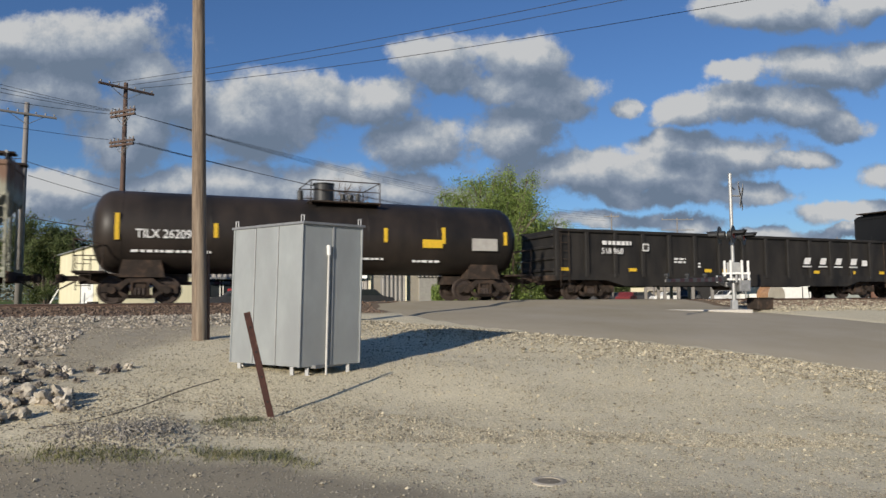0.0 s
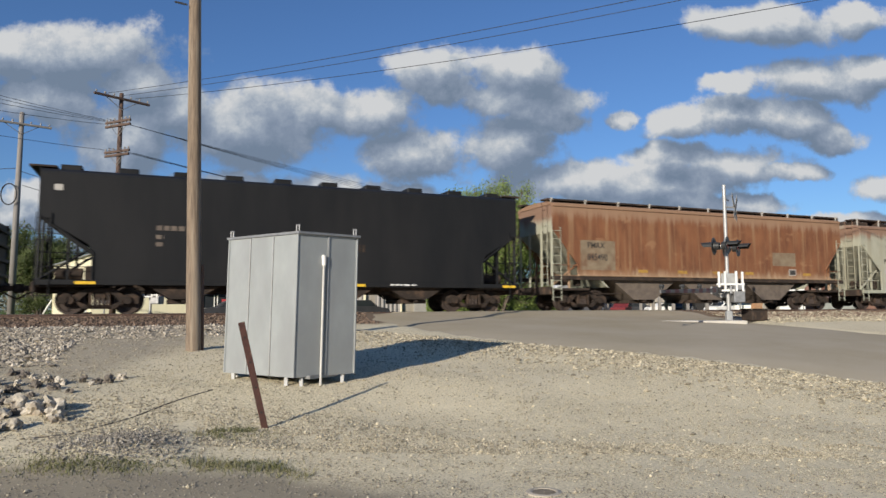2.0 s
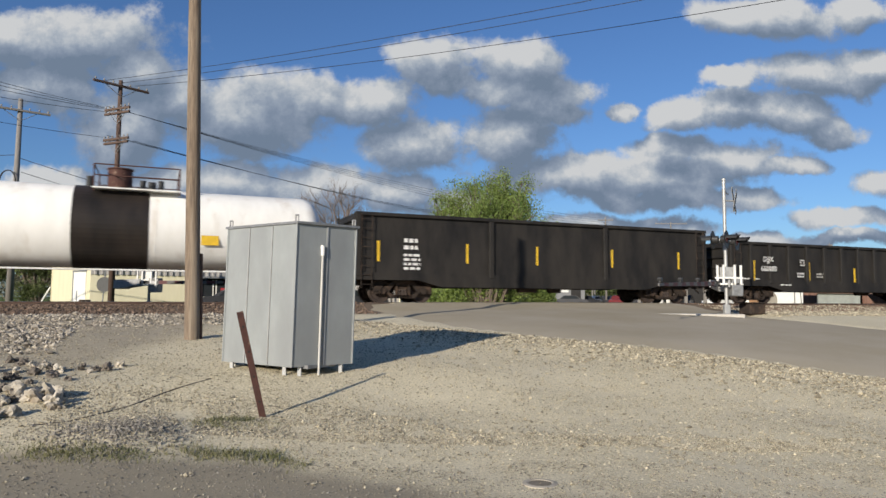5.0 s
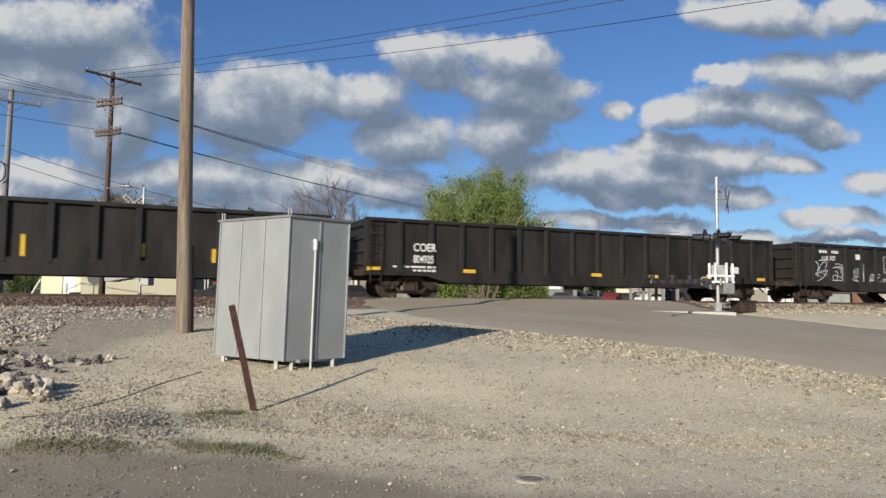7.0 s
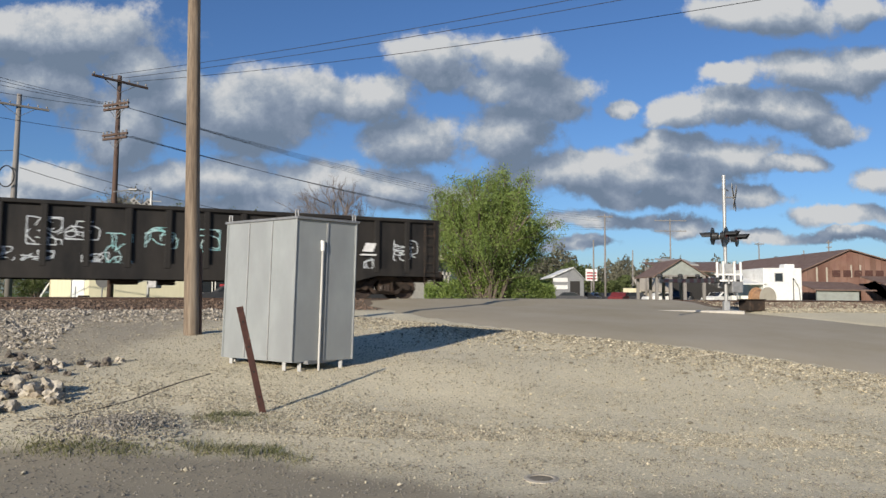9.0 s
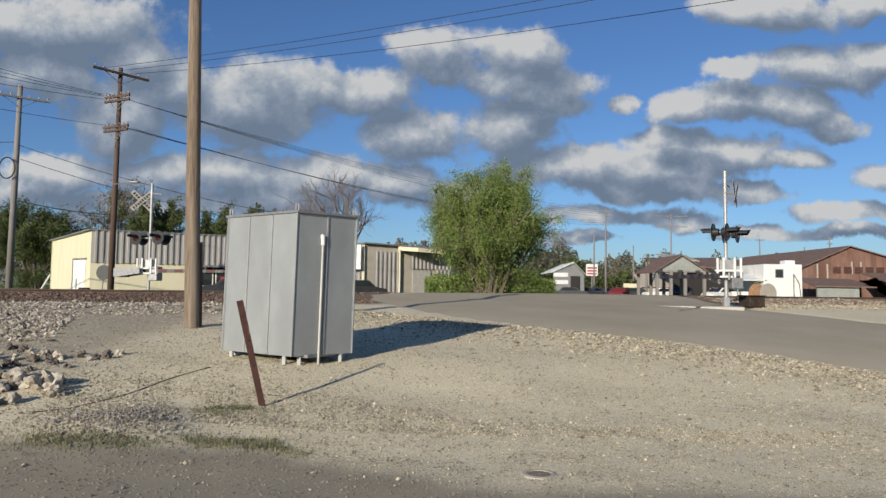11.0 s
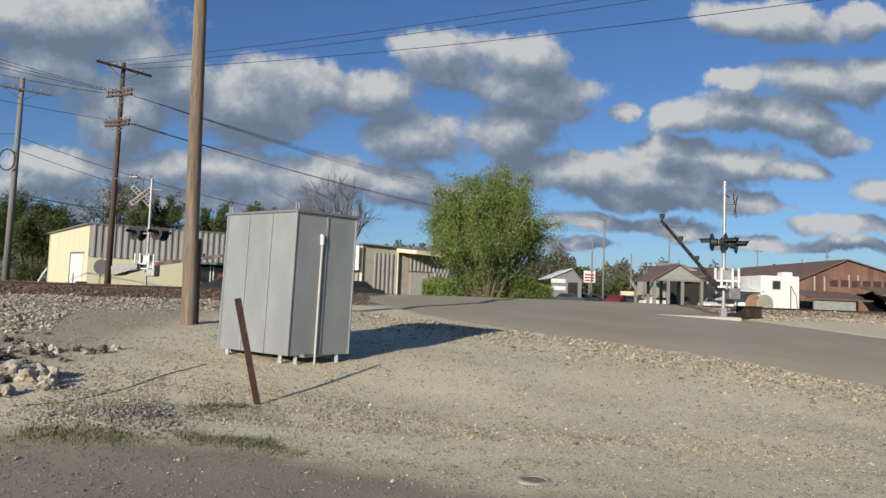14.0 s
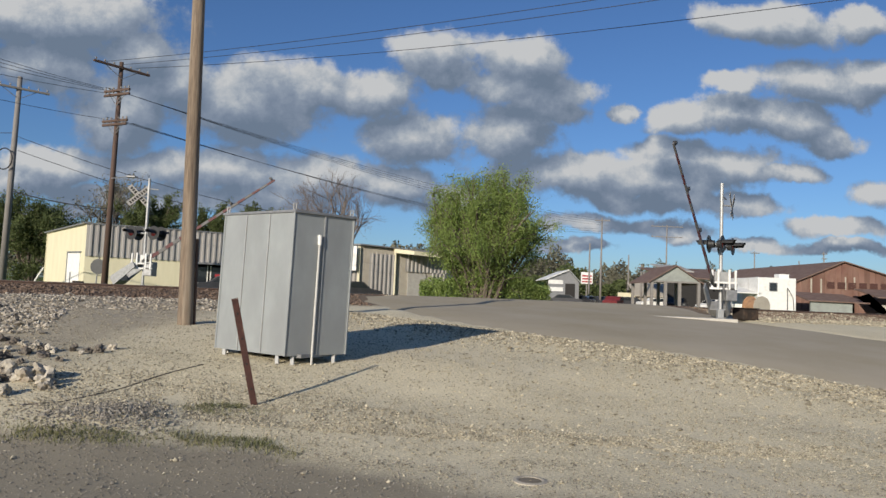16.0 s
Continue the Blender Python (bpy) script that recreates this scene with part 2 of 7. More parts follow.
M = dict(
    gravel=mat("pale_gravel", (0.42, 0.37, 0.29), (0.27, 0.235, 0.18), 0.95, scale=22, bump=0.03, bump_scale=30, spots=(0.5, 0.45, 0.37), spot_scale=0.5, spot_at=0.55, spot_soft=0.2),
    stone=mat("gravel_stone", (0.42, 0.372, 0.275), (0.27, 0.237, 0.175), 0.95, spec=0.1, scale=10, vary=0.55, island=True),
    ballast=mat("ballast_stone", (0.43, 0.38, 0.305), (0.3, 0.26, 0.205), 0.9, scale=10, vary=0.6, island=True),
    brown_ballast=mat("rusty_ballast_stone", (0.19, 0.13, 0.092), (0.12, 0.083, 0.06), 0.9, scale=10, vary=0.5, island=True),
    asphalt=mat("old_asphalt", (0.39, 0.335, 0.235), (0.31, 0.263, 0.182), 0.95, spec=0.15, scale=60, bump=0.006, bump_scale=140, spots=(0.42, 0.365, 0.28), spot_scale=0.35, spot_at=0.52, spot_soft=0.2),
    concrete=mat("pale_concrete", (0.5, 0.47, 0.41), (0.4, 0.37, 0.32), 0.85, scale=12, bump=0.004),
    grass=mat("grass", (0.1, 0.15, 0.035), (0.05, 0.085, 0.02), 0.9, scale=3, spots=(0.16, 0.15, 0.06), spot_scale=0.4),
    galv=mat("galvanised_sheet", (0.31, 0.325, 0.32), (0.265, 0.28, 0.275), 0.55, 0.15, scale=3, spots=(0.235, 0.24, 0.24), spot_scale=1.3, spot_at=0.58, spot_soft=0.2, stretch=(1, 1, 0.5)),
    galv_dark=mat("galvanised_trim", (0.3, 0.3, 0.3), (0.22, 0.22, 0.22), 0.5, 0.5, scale=9),
    white=mat("white_paint", (0.78, 0.77, 0.73), (0.68, 0.67, 0.63), 0.55, scale=4, spots=(0.52, 0.48, 0.42), spot_scale=1.3, spot_at=0.68),
    pole=mat("weathered_pole_wood", (0.24, 0.18, 0.125), (0.115, 0.085, 0.062), 0.85, scale=7, stretch=(6, 6, 0.35), bump=0.012, bump_scale=12, spots=(0.34, 0.28, 0.21), spot_scale=1.0),
    dark_pole=mat("dark_pole_wood", (0.12, 0.075, 0.055), (0.075, 0.05, 0.04), 0.85, scale=7, stretch=(5, 5, 0.3), bump=0.01),
    grey_pole=mat("grey_pole_wood", (0.26, 0.24, 0.22), (0.18, 0.165, 0.15), 0.85, scale=7, stretch=(5, 5, 0.3), bump=0.01),
    rust=mat("rusty_steel", (0.1, 0.045, 0.035), (0.065, 0.032, 0.026), 0.85, 0.2, scale=14, bump=0.004, spots=(0.3, 0.22, 0.16), spot_scale=9, spot_at=0.66, spot_soft=0.05),
    rail=mat("rail_steel", (0.13, 0.08, 0.06), (0.09, 0.058, 0.045), 0.7, 0.3, scale=6),
    rail_top=mat("polished_rail", (0.5, 0.49, 0.47), None, 0.25, 0.9, scale=4),
    tie=mat("creosoted_tie", (0.075, 0.055, 0.042), (0.05, 0.038, 0.03), 0.9, scale=5, stretch=(1, 5, 5), vary=0.3),
    black_car=mat("black_car_paint", (0.017, 0.016, 0.0155), (0.012, 0.0115, 0.0115), 0.6, spec=0.2, scale=3, spots=(0.04, 0.035, 0.03), spot_scale=0.8, spot_at=0.56, spot_soft=0.2, stretch=(1.5, 1, 0.5)),
    grey_car=mat("dark_grey_car_paint", (0.012, 0.0125, 0.0135), (0.0095, 0.01, 0.011), 0.55, spec=0.2, scale=1.2, spots=(0.019, 0.0185, 0.0185), spot_scale=0.5, spot_at=0.56, spot_soft=0.2, stretch=(1.5, 1, 0.4)),
    tank_black=mat("black_tank_paint", (0.02, 0.017, 0.015), (0.014, 0.0125, 0.0115), 0.45, spec=0.25, scale=1.5, spots=(0.045, 0.034, 0.027), spot_scale=0.5, spot_at=0.57, spot_soft=0.2, stretch=(1.5, 1, 0.6)),
    rust_roof=mat("rust_streaked_roof", (0.19, 0.09, 0.06), (0.29, 0.235, 0.175), 0.8, scale=1.6, spots=(0.2, 0.09, 0.06), spot_scale=1.2),
    white_tank=mat("white_tank_paint", (0.86, 0.84, 0.79), (0.79, 0.77, 0.72), 0.4, scale=1.5, spots=(0.62, 0.56, 0.48), spot_scale=1.0, spot_at=0.66, stretch=(1.5, 1, 0.5)),
    under=mat("grimy_underframe", (0.04, 0.03, 0.024), (0.025, 0.02, 0.017), 0.85, spec=0.2, scale=6, spots=(0.1, 0.065, 0.045), spot_scale=3, spot_at=0.6),
    wheel=mat("wheel_steel", (0.075, 0.055, 0.045), (0.05, 0.038, 0.033), 0.65, 0.4, scale=5),
    chute=mat("dusty_hopper_chute", (0.15, 0.12, 0.095), (0.1, 0.08, 0.065), 0.85, scale=3),
    yellow=mat("reflective_yellow", (0.72, 0.46, 0.03), (0.6, 0.38, 0.03), 0.5, scale=8),
    letter=mat("white_lettering", (0.74, 0.73, 0.7), (0.6, 0.59, 0.57), 0.6, scale=10),
    black_letter=mat("black_lettering", (0.04, 0.035, 0.03), None, 0.6, scale=10),
    patch=mat("grey_paint_patch", (0.42, 0.4, 0.36), (0.34, 0.32, 0.29), 0.7, scale=5),
    graffiti=mat("pale_spray_paint", (0.6, 0.63, 0.64), (0.45, 0.48, 0.5), 0.6, scale=6),
    graffiti_blue=mat("teal_spray_paint", (0.22, 0.5, 0.5), (0.5, 0.62, 0.62), 0.6, scale=3),
    cream_wall=mat("cream_metal_siding", (0.66, 0.61, 0.43), (0.6, 0.55, 0.38), 0.6, scale=2, stretch=(1, 1, 0.2)),
    grey_siding=mat("grey_corrugated_siding", (0.4, 0.38, 0.35), (0.33, 0.31, 0.29), 0.55, 0.2, scale=2, stretch=(1, 1, 0.2)),
    tan_siding=mat("tan_siding", (0.42, 0.38, 0.31), (0.36, 0.32, 0.26), 0.7, scale=2),
    rust_siding=mat("rusty_sheet_siding", (0.15, 0.075, 0.052), (0.24, 0.15, 0.115), 0.8, scale=1.4, spots=(0.13, 0.055, 0.04), spot_scale=0.7, stretch=(1, 1, 0.4), vary=0.25),
    shed_roof=mat("grey_green_sheet_roof", (0.3, 0.32, 0.29), (0.24, 0.25, 0.23), 0.7, scale=2),
    brown_roof=mat("brown_sheet_roof", (0.14, 0.085, 0.065), (0.2, 0.14, 0.11), 0.8, scale=2),
    # near-black colour that paints the shade inside openings
    dark=mat("opening_shade_black", (0.03, 0.028, 0.026), None, 0.9),
    glass=mat("window_glass", (0.03, 0.035, 0.04), None, 0.08, spec=0.6),
    red=mat("red_sign_paint", (0.4, 0.04, 0.05), None, 0.5, scale=8),
    signal_black=mat("black_signal_metal", (0.02, 0.02, 0.02), (0.03, 0.03, 0.03), 0.5, scale=8),
    silver=mat("silver_signal_paint", (0.42, 0.42, 0.41), (0.34, 0.34, 0.33), 0.5, 0.4, scale=7),
    bark=mat("bark", (0.16, 0.125, 0.1), (0.09, 0.07, 0.055), 0.9, scale=8, stretch=(3, 3, 0.5), bump=0.01),
    bare_bark=mat("bare_twigs", (0.22, 0.185, 0.165), (0.13, 0.105, 0.095), 0.9, scale=6),
    spring_leaf=mat("spring_leaf", (0.28, 0.35, 0.105), (0.19, 0.26, 0.07), 0.6, scale=1.0, vary=0.35, island=True),
    leaf=mat("leaf", (0.15, 0.18, 0.07), (0.105, 0.13, 0.05), 0.65, scale=0.8, vary=0.4, island=True),
    far_leaf=mat("far_woods_leaf", (0.24, 0.23, 0.155), (0.18, 0.17, 0.125), 0.8, scale=0.4, vary=0.4, island=True),
    wire=mat("wire", (0.03, 0.03, 0.032), None, 0.6),
    insulator=mat("insulator", (0.3, 0.27, 0.24), None, 0.3),
    rock=mat("pale_rubble", (0.5, 0.45, 0.37), (0.3, 0.26, 0.2), 0.9, scale=6, bump=0.02, spots=(0.2, 0.16, 0.12), spot_scale=3, vary=0.25),
    dirt=mat("damp_dirt", (0.24, 0.2, 0.15), (0.17, 0.145, 0.1), 0.95, scale=20, bump=0.01),
    wood_reel=mat("cable_reel_wood", (0.4, 0.24, 0.13), (0.28, 0.16, 0.09), 0.8, scale=6, vary=0.2),
    tyre=mat("tyre_rubber", (0.02, 0.02, 0.02), None, 0.85),
    # colour of the tube that stands in for a shadow line
    cable=mat("shadow_line_black", (0.06, 0.05, 0.045), None, 0.7),
)
# leaves let some light through
for key in ("spring_leaf", "leaf", "far_leaf"):
    tree = M[key].node_tree
    b = tree.nodes["Principled BSDF"]
    b.inputs["Specular IOR Level"].default_value = 0.2
    through_leaf = tree.nodes.new("ShaderNodeBsdfTranslucent")
    tree.links.new(b.inputs["Base Color"].links[0].from_socket, through_leaf.inputs["Color"])
    both = tree.nodes.new("ShaderNodeMixShader")
    both.inputs[0].default_value = 0.45
    tree.links.new(b.outputs[0], both.inputs[1])
    tree.links.new(through_leaf.outputs[0], both.inputs[2])
    tree.links.new(both.outputs[0], tree.nodes["Material Output"].inputs["Surface"])


def weathered(name, base, other, streak, low, high, z_low, z_high, patch=None):
    """Paint of a car's side: upright streaks, dust along the sill, rust along the eave, peeled patches."""
    m = mat(name, base, other, 0.8, scale=1.4, stretch=(1.3, 1, 0.5), spec=0.2)
    nt = m.node_tree
    b = nt.nodes["Principled BSDF"]
    col = b.inputs["Base Color"].links[0].from_socket
    tc = nt.nodes.new("ShaderNodeTexCoord")
    sep = nt.nodes.new("ShaderNodeSeparateXYZ")
    nt.links.new(tc.outputs["Object"], sep.inputs[0])

    def grain(stretch, scale, lo, hi):
        mp = nt.nodes.new("ShaderNodeMapping")
        mp.inputs["Scale"].default_value = stretch
        nt.links.new(tc.outputs["Object"], mp.inputs["Vector"])
        n = nt.nodes.new("ShaderNodeTexNoise")
        n.inputs["Scale"].default_value, n.inputs["Detail"].default_value, n.inputs["Roughness"].default_value = scale, 7, 0.62
        nt.links.new(mp.outputs[0], n.inputs["Vector"])
        r = nt.nodes.new("ShaderNodeMapRange")
        r.inputs["From Min"].default_value, r.inputs["From Max"].default_value = lo, hi
        nt.links.new(n.outputs["Fac"], r.inputs["Value"])
        return n.outputs["Fac"], r.outputs[0]

    def lay(fac, colour, gain=1.0):
        nonlocal col
        k = nt.nodes.new("ShaderNodeMath")
        k.operation = "MULTIPLY"
        nt.links.new(fac, k.inputs[0])
        k.inputs[1].default_value = gain
        x = nt.nodes.new("ShaderNodeMix")
        x.data_type = "RGBA"
        nt.links.new(k.outputs[0], x.inputs[0])
        nt.links.new(col, x.inputs[6])
        x.inputs[7].default_value = (*colour, 1)
        col = x.outputs[2]

    def upto(z0, z1, wob):
        """1 at height z1, 0 at z0, along an uneven line."""
        ad = nt.nodes.new("ShaderNodeMath")
        ad.operation = "MULTIPLY_ADD"
        nt.links.new(wob, ad.inputs[0])
        ad.inputs[1].default_value = 1.1
        nt.links.new(sep.outputs[2], ad.inputs[2])
        r = nt.nodes.new("ShaderNodeMapRange")
        r.interpolation_type = "SMOOTHSTEP"
        r.inputs["From Min"].default_value, r.inputs["From Max"].default_value = z0 + .55, z1 + .55
        nt.links.new(ad.outputs[0], r.inputs["Value"])
        return r.outputs[0]

    raw, st = grain((3.2, 1, .12), 1.6, .5, .72)
    lay(st, streak, .75)
    if patch:
        _, pt = grain((.8, 1, 1.4), 1.0, .58, .64)
        lay(pt, patch, .55)
    lay(upto(z_low + .55, z_low, raw), low, .75)
    lay(upto(z_high - .75, z_high - .3, raw), high, .85)
    nt.links.new(col, b.inputs["Base Color"])
    return m


M["orange_car"] = weathered("faded_red_brown_car_paint", (0.21, 0.092, 0.045), (0.135, 0.056, 0.03), (0.3, 0.185, 0.1), (0.4, 0.29, 0.185), (0.27, 0.17, 0.11), 1.4, 4.7, (0.29, 0.16, 0.085))
M["cream_car"] = weathered("weathered_cream_car_paint", (0.36, 0.35, 0.275), (0.3, 0.295, 0.23), (0.27, 0.235, 0.16), (0.33, 0.34, 0.27), (0.2, 0.105, 0.07), 1.0, 4.5, (0.27, 0.285, 0.215))

# ---- mesh tools ----


def to_mesh(name, bm, material, smooth=False):
    me = bpy.data.meshes.new(name)
    bm.to_mesh(me)
    bm.free()
    me.materials.append(material)
    if smooth:
        for p in me.polygons:
            p.use_smooth = True
    return me


def part(name, bm, material, parent, label="", at=None, smooth=False):
    """One mesh object under a thing or a part; bm may be a ready mesh."""
    me = bm if isinstance(bm, bpy.types.Mesh) else to_mesh(name, bm, material, smooth)
    ob = new(name, me)
    ob.parent = parent
    if at is not None:
        ob.matrix_basis = at
    return tagged(ob, label)


def thing(name, m, label, category, group="", kind=""):
    ob = new(name)
    ob.empty_display_size = 0.3
    ob.matrix_basis = m
    return tagged(ob, label, category, group, kind)


def box(bm, x0, x1, y0, y1, z0, z1, bevel=0.0, m=None):
    vs = [bm.verts.new(v) for v in ((x0, y0, z0), (x1, y0, z0), (x1, y1, z0), (x0, y1, z0), (x0, y0, z1), (x1, y0, z1), (x1, y1, z1), (x0, y1, z1))]
    fs = [bm.faces.new([vs[i] for i in q]) for q in ((3, 2, 1, 0), (4, 5, 6, 7), (0, 1, 5, 4), (1, 2, 6, 5), (2, 3, 7, 6), (3, 0, 4, 7))]
    if bevel:
        es = list({e for f in fs for e in f.edges})
        r = bmesh.ops.bevel(bm, geom=es, offset=bevel, segments=1, affect="EDGES", clamp_overlap=True)
        vs = list({v for f in r["faces"] for v in f.verts})
    if m is not None:
        bmesh.ops.transform(bm, matrix=m, verts=vs)
    return bm


def boxes(*args, bevel=0.0):
    bm = bmesh.new()
    for a in args:
        box(bm, *a, bevel=bevel)
    return bm


def tube(bm, p, q, r0, r1=None, seg=10, caps=True):
    p, q = Vector(p), Vector(q)
    r1 = r0 if r1 is None else r1
    turn = (q - p).to_track_quat("Z", "Y").to_matrix()
    rings = []
    for c, r in ((p, r0), (q, r1)):
        rings.append([bm.verts.new(c + turn @ Vector((r * math.cos(6.28318 * i / seg), r * math.sin(6.28318 * i / seg), 0))) for i in range(seg)])
    for i in range(seg):
        bm.faces.new((rings[0][i], rings[0][(i + 1) % seg], rings[1][(i + 1) % seg], rings[1][i]))
    if caps:
        bm.faces.new(rings[0][::-1])
        bm.faces.new(rings[1])
    return bm


def tubes(*args, seg=8):
    bm = bmesh.new()
    for a in args:
        tube(bm, *a, seg=seg)
    return bm


def lathe(bm, profile, axis="X", seg=32, m=None):
    """Turns (along, radius) pairs round an axis."""
    rings = []
    for s, r in profile:
        ring = []
        for i in range(seg):
            a = 2 * math.pi * i / seg
            v = {"X": (s, r * math.cos(a), r * math.sin(a)), "Y": (r * math.sin(a), s, r * math.cos(a)), "Z": (r * math.cos(a), r * math.sin(a), s)}[axis]
            ring.append(bm.verts.new(v if m is None else m @ Vector(v)))
        rings.append(ring)
    for a, b in zip(rings, rings[1:]):
        for i in range(seg):
            bm.faces.new((a[i], a[(i + 1) % seg], b[(i + 1) % seg], b[i]))
    bm.faces.new(rings[0][::-1])
    bm.faces.new(rings[-1])
    bmesh.ops.recalc_face_normals(bm, faces=bm.faces)
    return bm


def prism(bm, outline, y0, y1):
    """A polygon in x and z, pushed from y0 to y1."""
    a = [bm.verts.new((x, y0, z)) for x, z in outline]
    b = [bm.verts.new((x, y1, z)) for x, z in outline]
    bm.faces.new(a)
    bm.faces.new(b[::-1])
    n = len(a)
    for i in range(n):
        bm.faces.new((a[i], b[i], b[(i + 1) % n], a[(i + 1) % n]))
    bmesh.ops.recalc_face_normals(bm, faces=bm.faces)
    return bm


def loft(bm, x0, x1, outline):
    """A closed polygon in y and z, pushed along x."""
    a = [bm.verts.new((x0, y, z)) for y, z in outline]
    b = [bm.verts.new((x1, y, z)) for y, z in outline]
    bm.faces.new(a)
    bm.faces.new(b[::-1])
    n = len(a)
    for i in range(n):
        bm.faces.new((a[i], b[i], b[(i + 1) % n], a[(i + 1) % n]))
    bmesh.ops.recalc_face_normals(bm, faces=bm.faces)
    return bm


def from_arrays(name, verts, faces, material):
    me = bpy.data.meshes.new(name)
    me.from_pydata(verts.tolist() if hasattr(verts, "tolist") else verts, [], faces.tolist() if hasattr(faces, "tolist") else faces)
    me.materials.append(material)
    return me


def text_mesh(words, size, material, bold=0.0):
    cu = bpy.data.curves.new("lettering", "FONT")
    cu.body, cu.size, cu.extrude, cu.offset = words, size, 0.002, bold
    ob = bpy.data.objects.new("lettering", cu)
    scene.collection.objects.link(ob)
    me = bpy.data.meshes.new_from_object(ob.evaluated_get(bpy.context.evaluated_depsgraph_get()))
    bpy.data.objects.remove(ob)
    me.materials.clear()
    me.materials.append(material)
    return me


# ---- the ground ----
TRACK_TURN, TRACK_AHEAD, RAIL_Z = 23.014, 27.162, 1.394     # the near side of the cars runs along this line
TC, TS = math.cos(radians(TRACK_TURN)), math.sin(radians(TRACK_TURN))
PROFILE_N = [-4000, 5.5, 7, 8.4, 9.9, 12, 14.9, 19, 22.4, 23.9, 24.3, 28.7, 29.2, 31.5, 36, 60, 5000]
PROFILE_Z = [0, 0, .05, .17, .38, .58, .77, 1.03, 1.16, 1.25, 1.28, 1.28, 1.24, .95, .75, .6, .6]


def across(x, y):
    return -TS * x + TC * y


def along(x, y):
    return TC * x + TS * y


def plan(u, n):
    """World x and y of a place u along the track and n across it."""
    return TC * u - TS * n, TS * u + TC * n


# the road: its centre line in the plan, with half widths; it climbs over the track
ROAD = [(60, 1, 5.0), (30, 9.3, 4.8), (18, 13.3, 4.8), (10.8, 16.5, 5.0), (7.9, 19.4, 5.9), (5.6, 21.8, 6.7), (4.6, 24.6, 7.3), (4.7, 28, 7.1), (6.5, 36, 5.5), (12, 55, 4.4), (24, 100, 4.0), (60, 240, 4.0)]


def smooth_line(pts, step=1.0):
    out = []
    for i in range(len(pts) - 1):
        p0, p1, p2, p3 = (np.array(pts[max(0, min(len(pts) - 1, i + k))], float) for k in (-1, 0, 1, 2))
        n = max(2, int(np.linalg.norm(p2[:2] - p1[:2]) / step))
        for k in range(n):
            t = k / n
            out.append(0.5 * (2 * p1 + (p2 - p0) * t + (2 * p0 - 5 * p1 + 4 * p2 - p3) * t * t + (3 * p1 - p0 - 3 * p2 + p3) * t ** 3))
    out.append(np.array(pts[-1], float))
    return np.array(out)


ROAD_LINE = smooth_line(ROAD)


def road_gap(x, y):
    """Distance outside the road's edge (negative on the road)."""
    d = np.hypot(ROAD_LINE[:, 0] - x, ROAD_LINE[:, 1] - y) - ROAD_LINE[:, 2]
    return float(d.min())


def height(x, y, fine=True):
    n = across(x, y)
    z = float(np.interp(n, PROFILE_N, PROFILE_Z))
    g = road_gap(x, y)
    if 23 < n < 31.5:
        k = max(0.0, min(1.0, 1 - g / 1.2))
        z += (RAIL_Z - 0.02 - z) * k * min(1, (n - 23) / 1.3, (31.5 - n) / 1.5)
    if fine and n < 23 and g > 0:
        k = min(1, g / 1.5)
        z += k * 0.05 * noise.noise((x * 0.5, y * 0.5, 0)) + k * 0.02 * noise.noise((x * 2.1, y * 2.1, 3))
        # low heap of dumped gravel, and the bank behind the lane
        z += 0.12 * math.exp(-((x + 3.3) ** 2 + (y - 7.1) ** 2) / 0.3)
        z -= 0.07 * math.exp(-((x + 3.4) ** 2 + (y - 10.8) ** 2) / 0.5)
    return z


def build_ground():
    def steps(stops):
        out = []
        for (a, b, s) in stops:
            out += list(np.arange(a, b, s))
        return out
    us = steps([(-3000, -300, 450), (-300, -60, 40), (-60, -20, 4), (-20, -10, 1), (-10, 22, 0.3), (22, 40, 1), (40, 90, 5), (90, 400, 40), (400, 3001, 650)])
    ns = steps([(-900, -60, 140), (-60, -4, 8), (-4, 3, 1), (3, 14, 0.25), (14, 32, 0.4), (32, 48, 2), (48, 140, 15), (140, 600, 80), (600, 4000, 680)])
    verts = []
    for n in ns:
        for u in us:
            x, y = plan(u, n)
            z = height(x, y)
            if road_gap(x, y) < -0.25 and n < 140:
                z -= 0.06
            verts.append((x, y, z))
    w = len(us)
    faces = [(j * w + i, j * w + i + 1, (j + 1) * w + i + 1, (j + 1) * w + i) for j in range(len(ns) - 1) for i in range(w - 1)]
    me = from_arrays("ground", verts, faces, ground_material())
    for p in me.polygons:
        p.use_smooth = True
    tagged(new("ground", me), "pale compacted gravel ground rising to a railway bank", "ground", kind="structure")


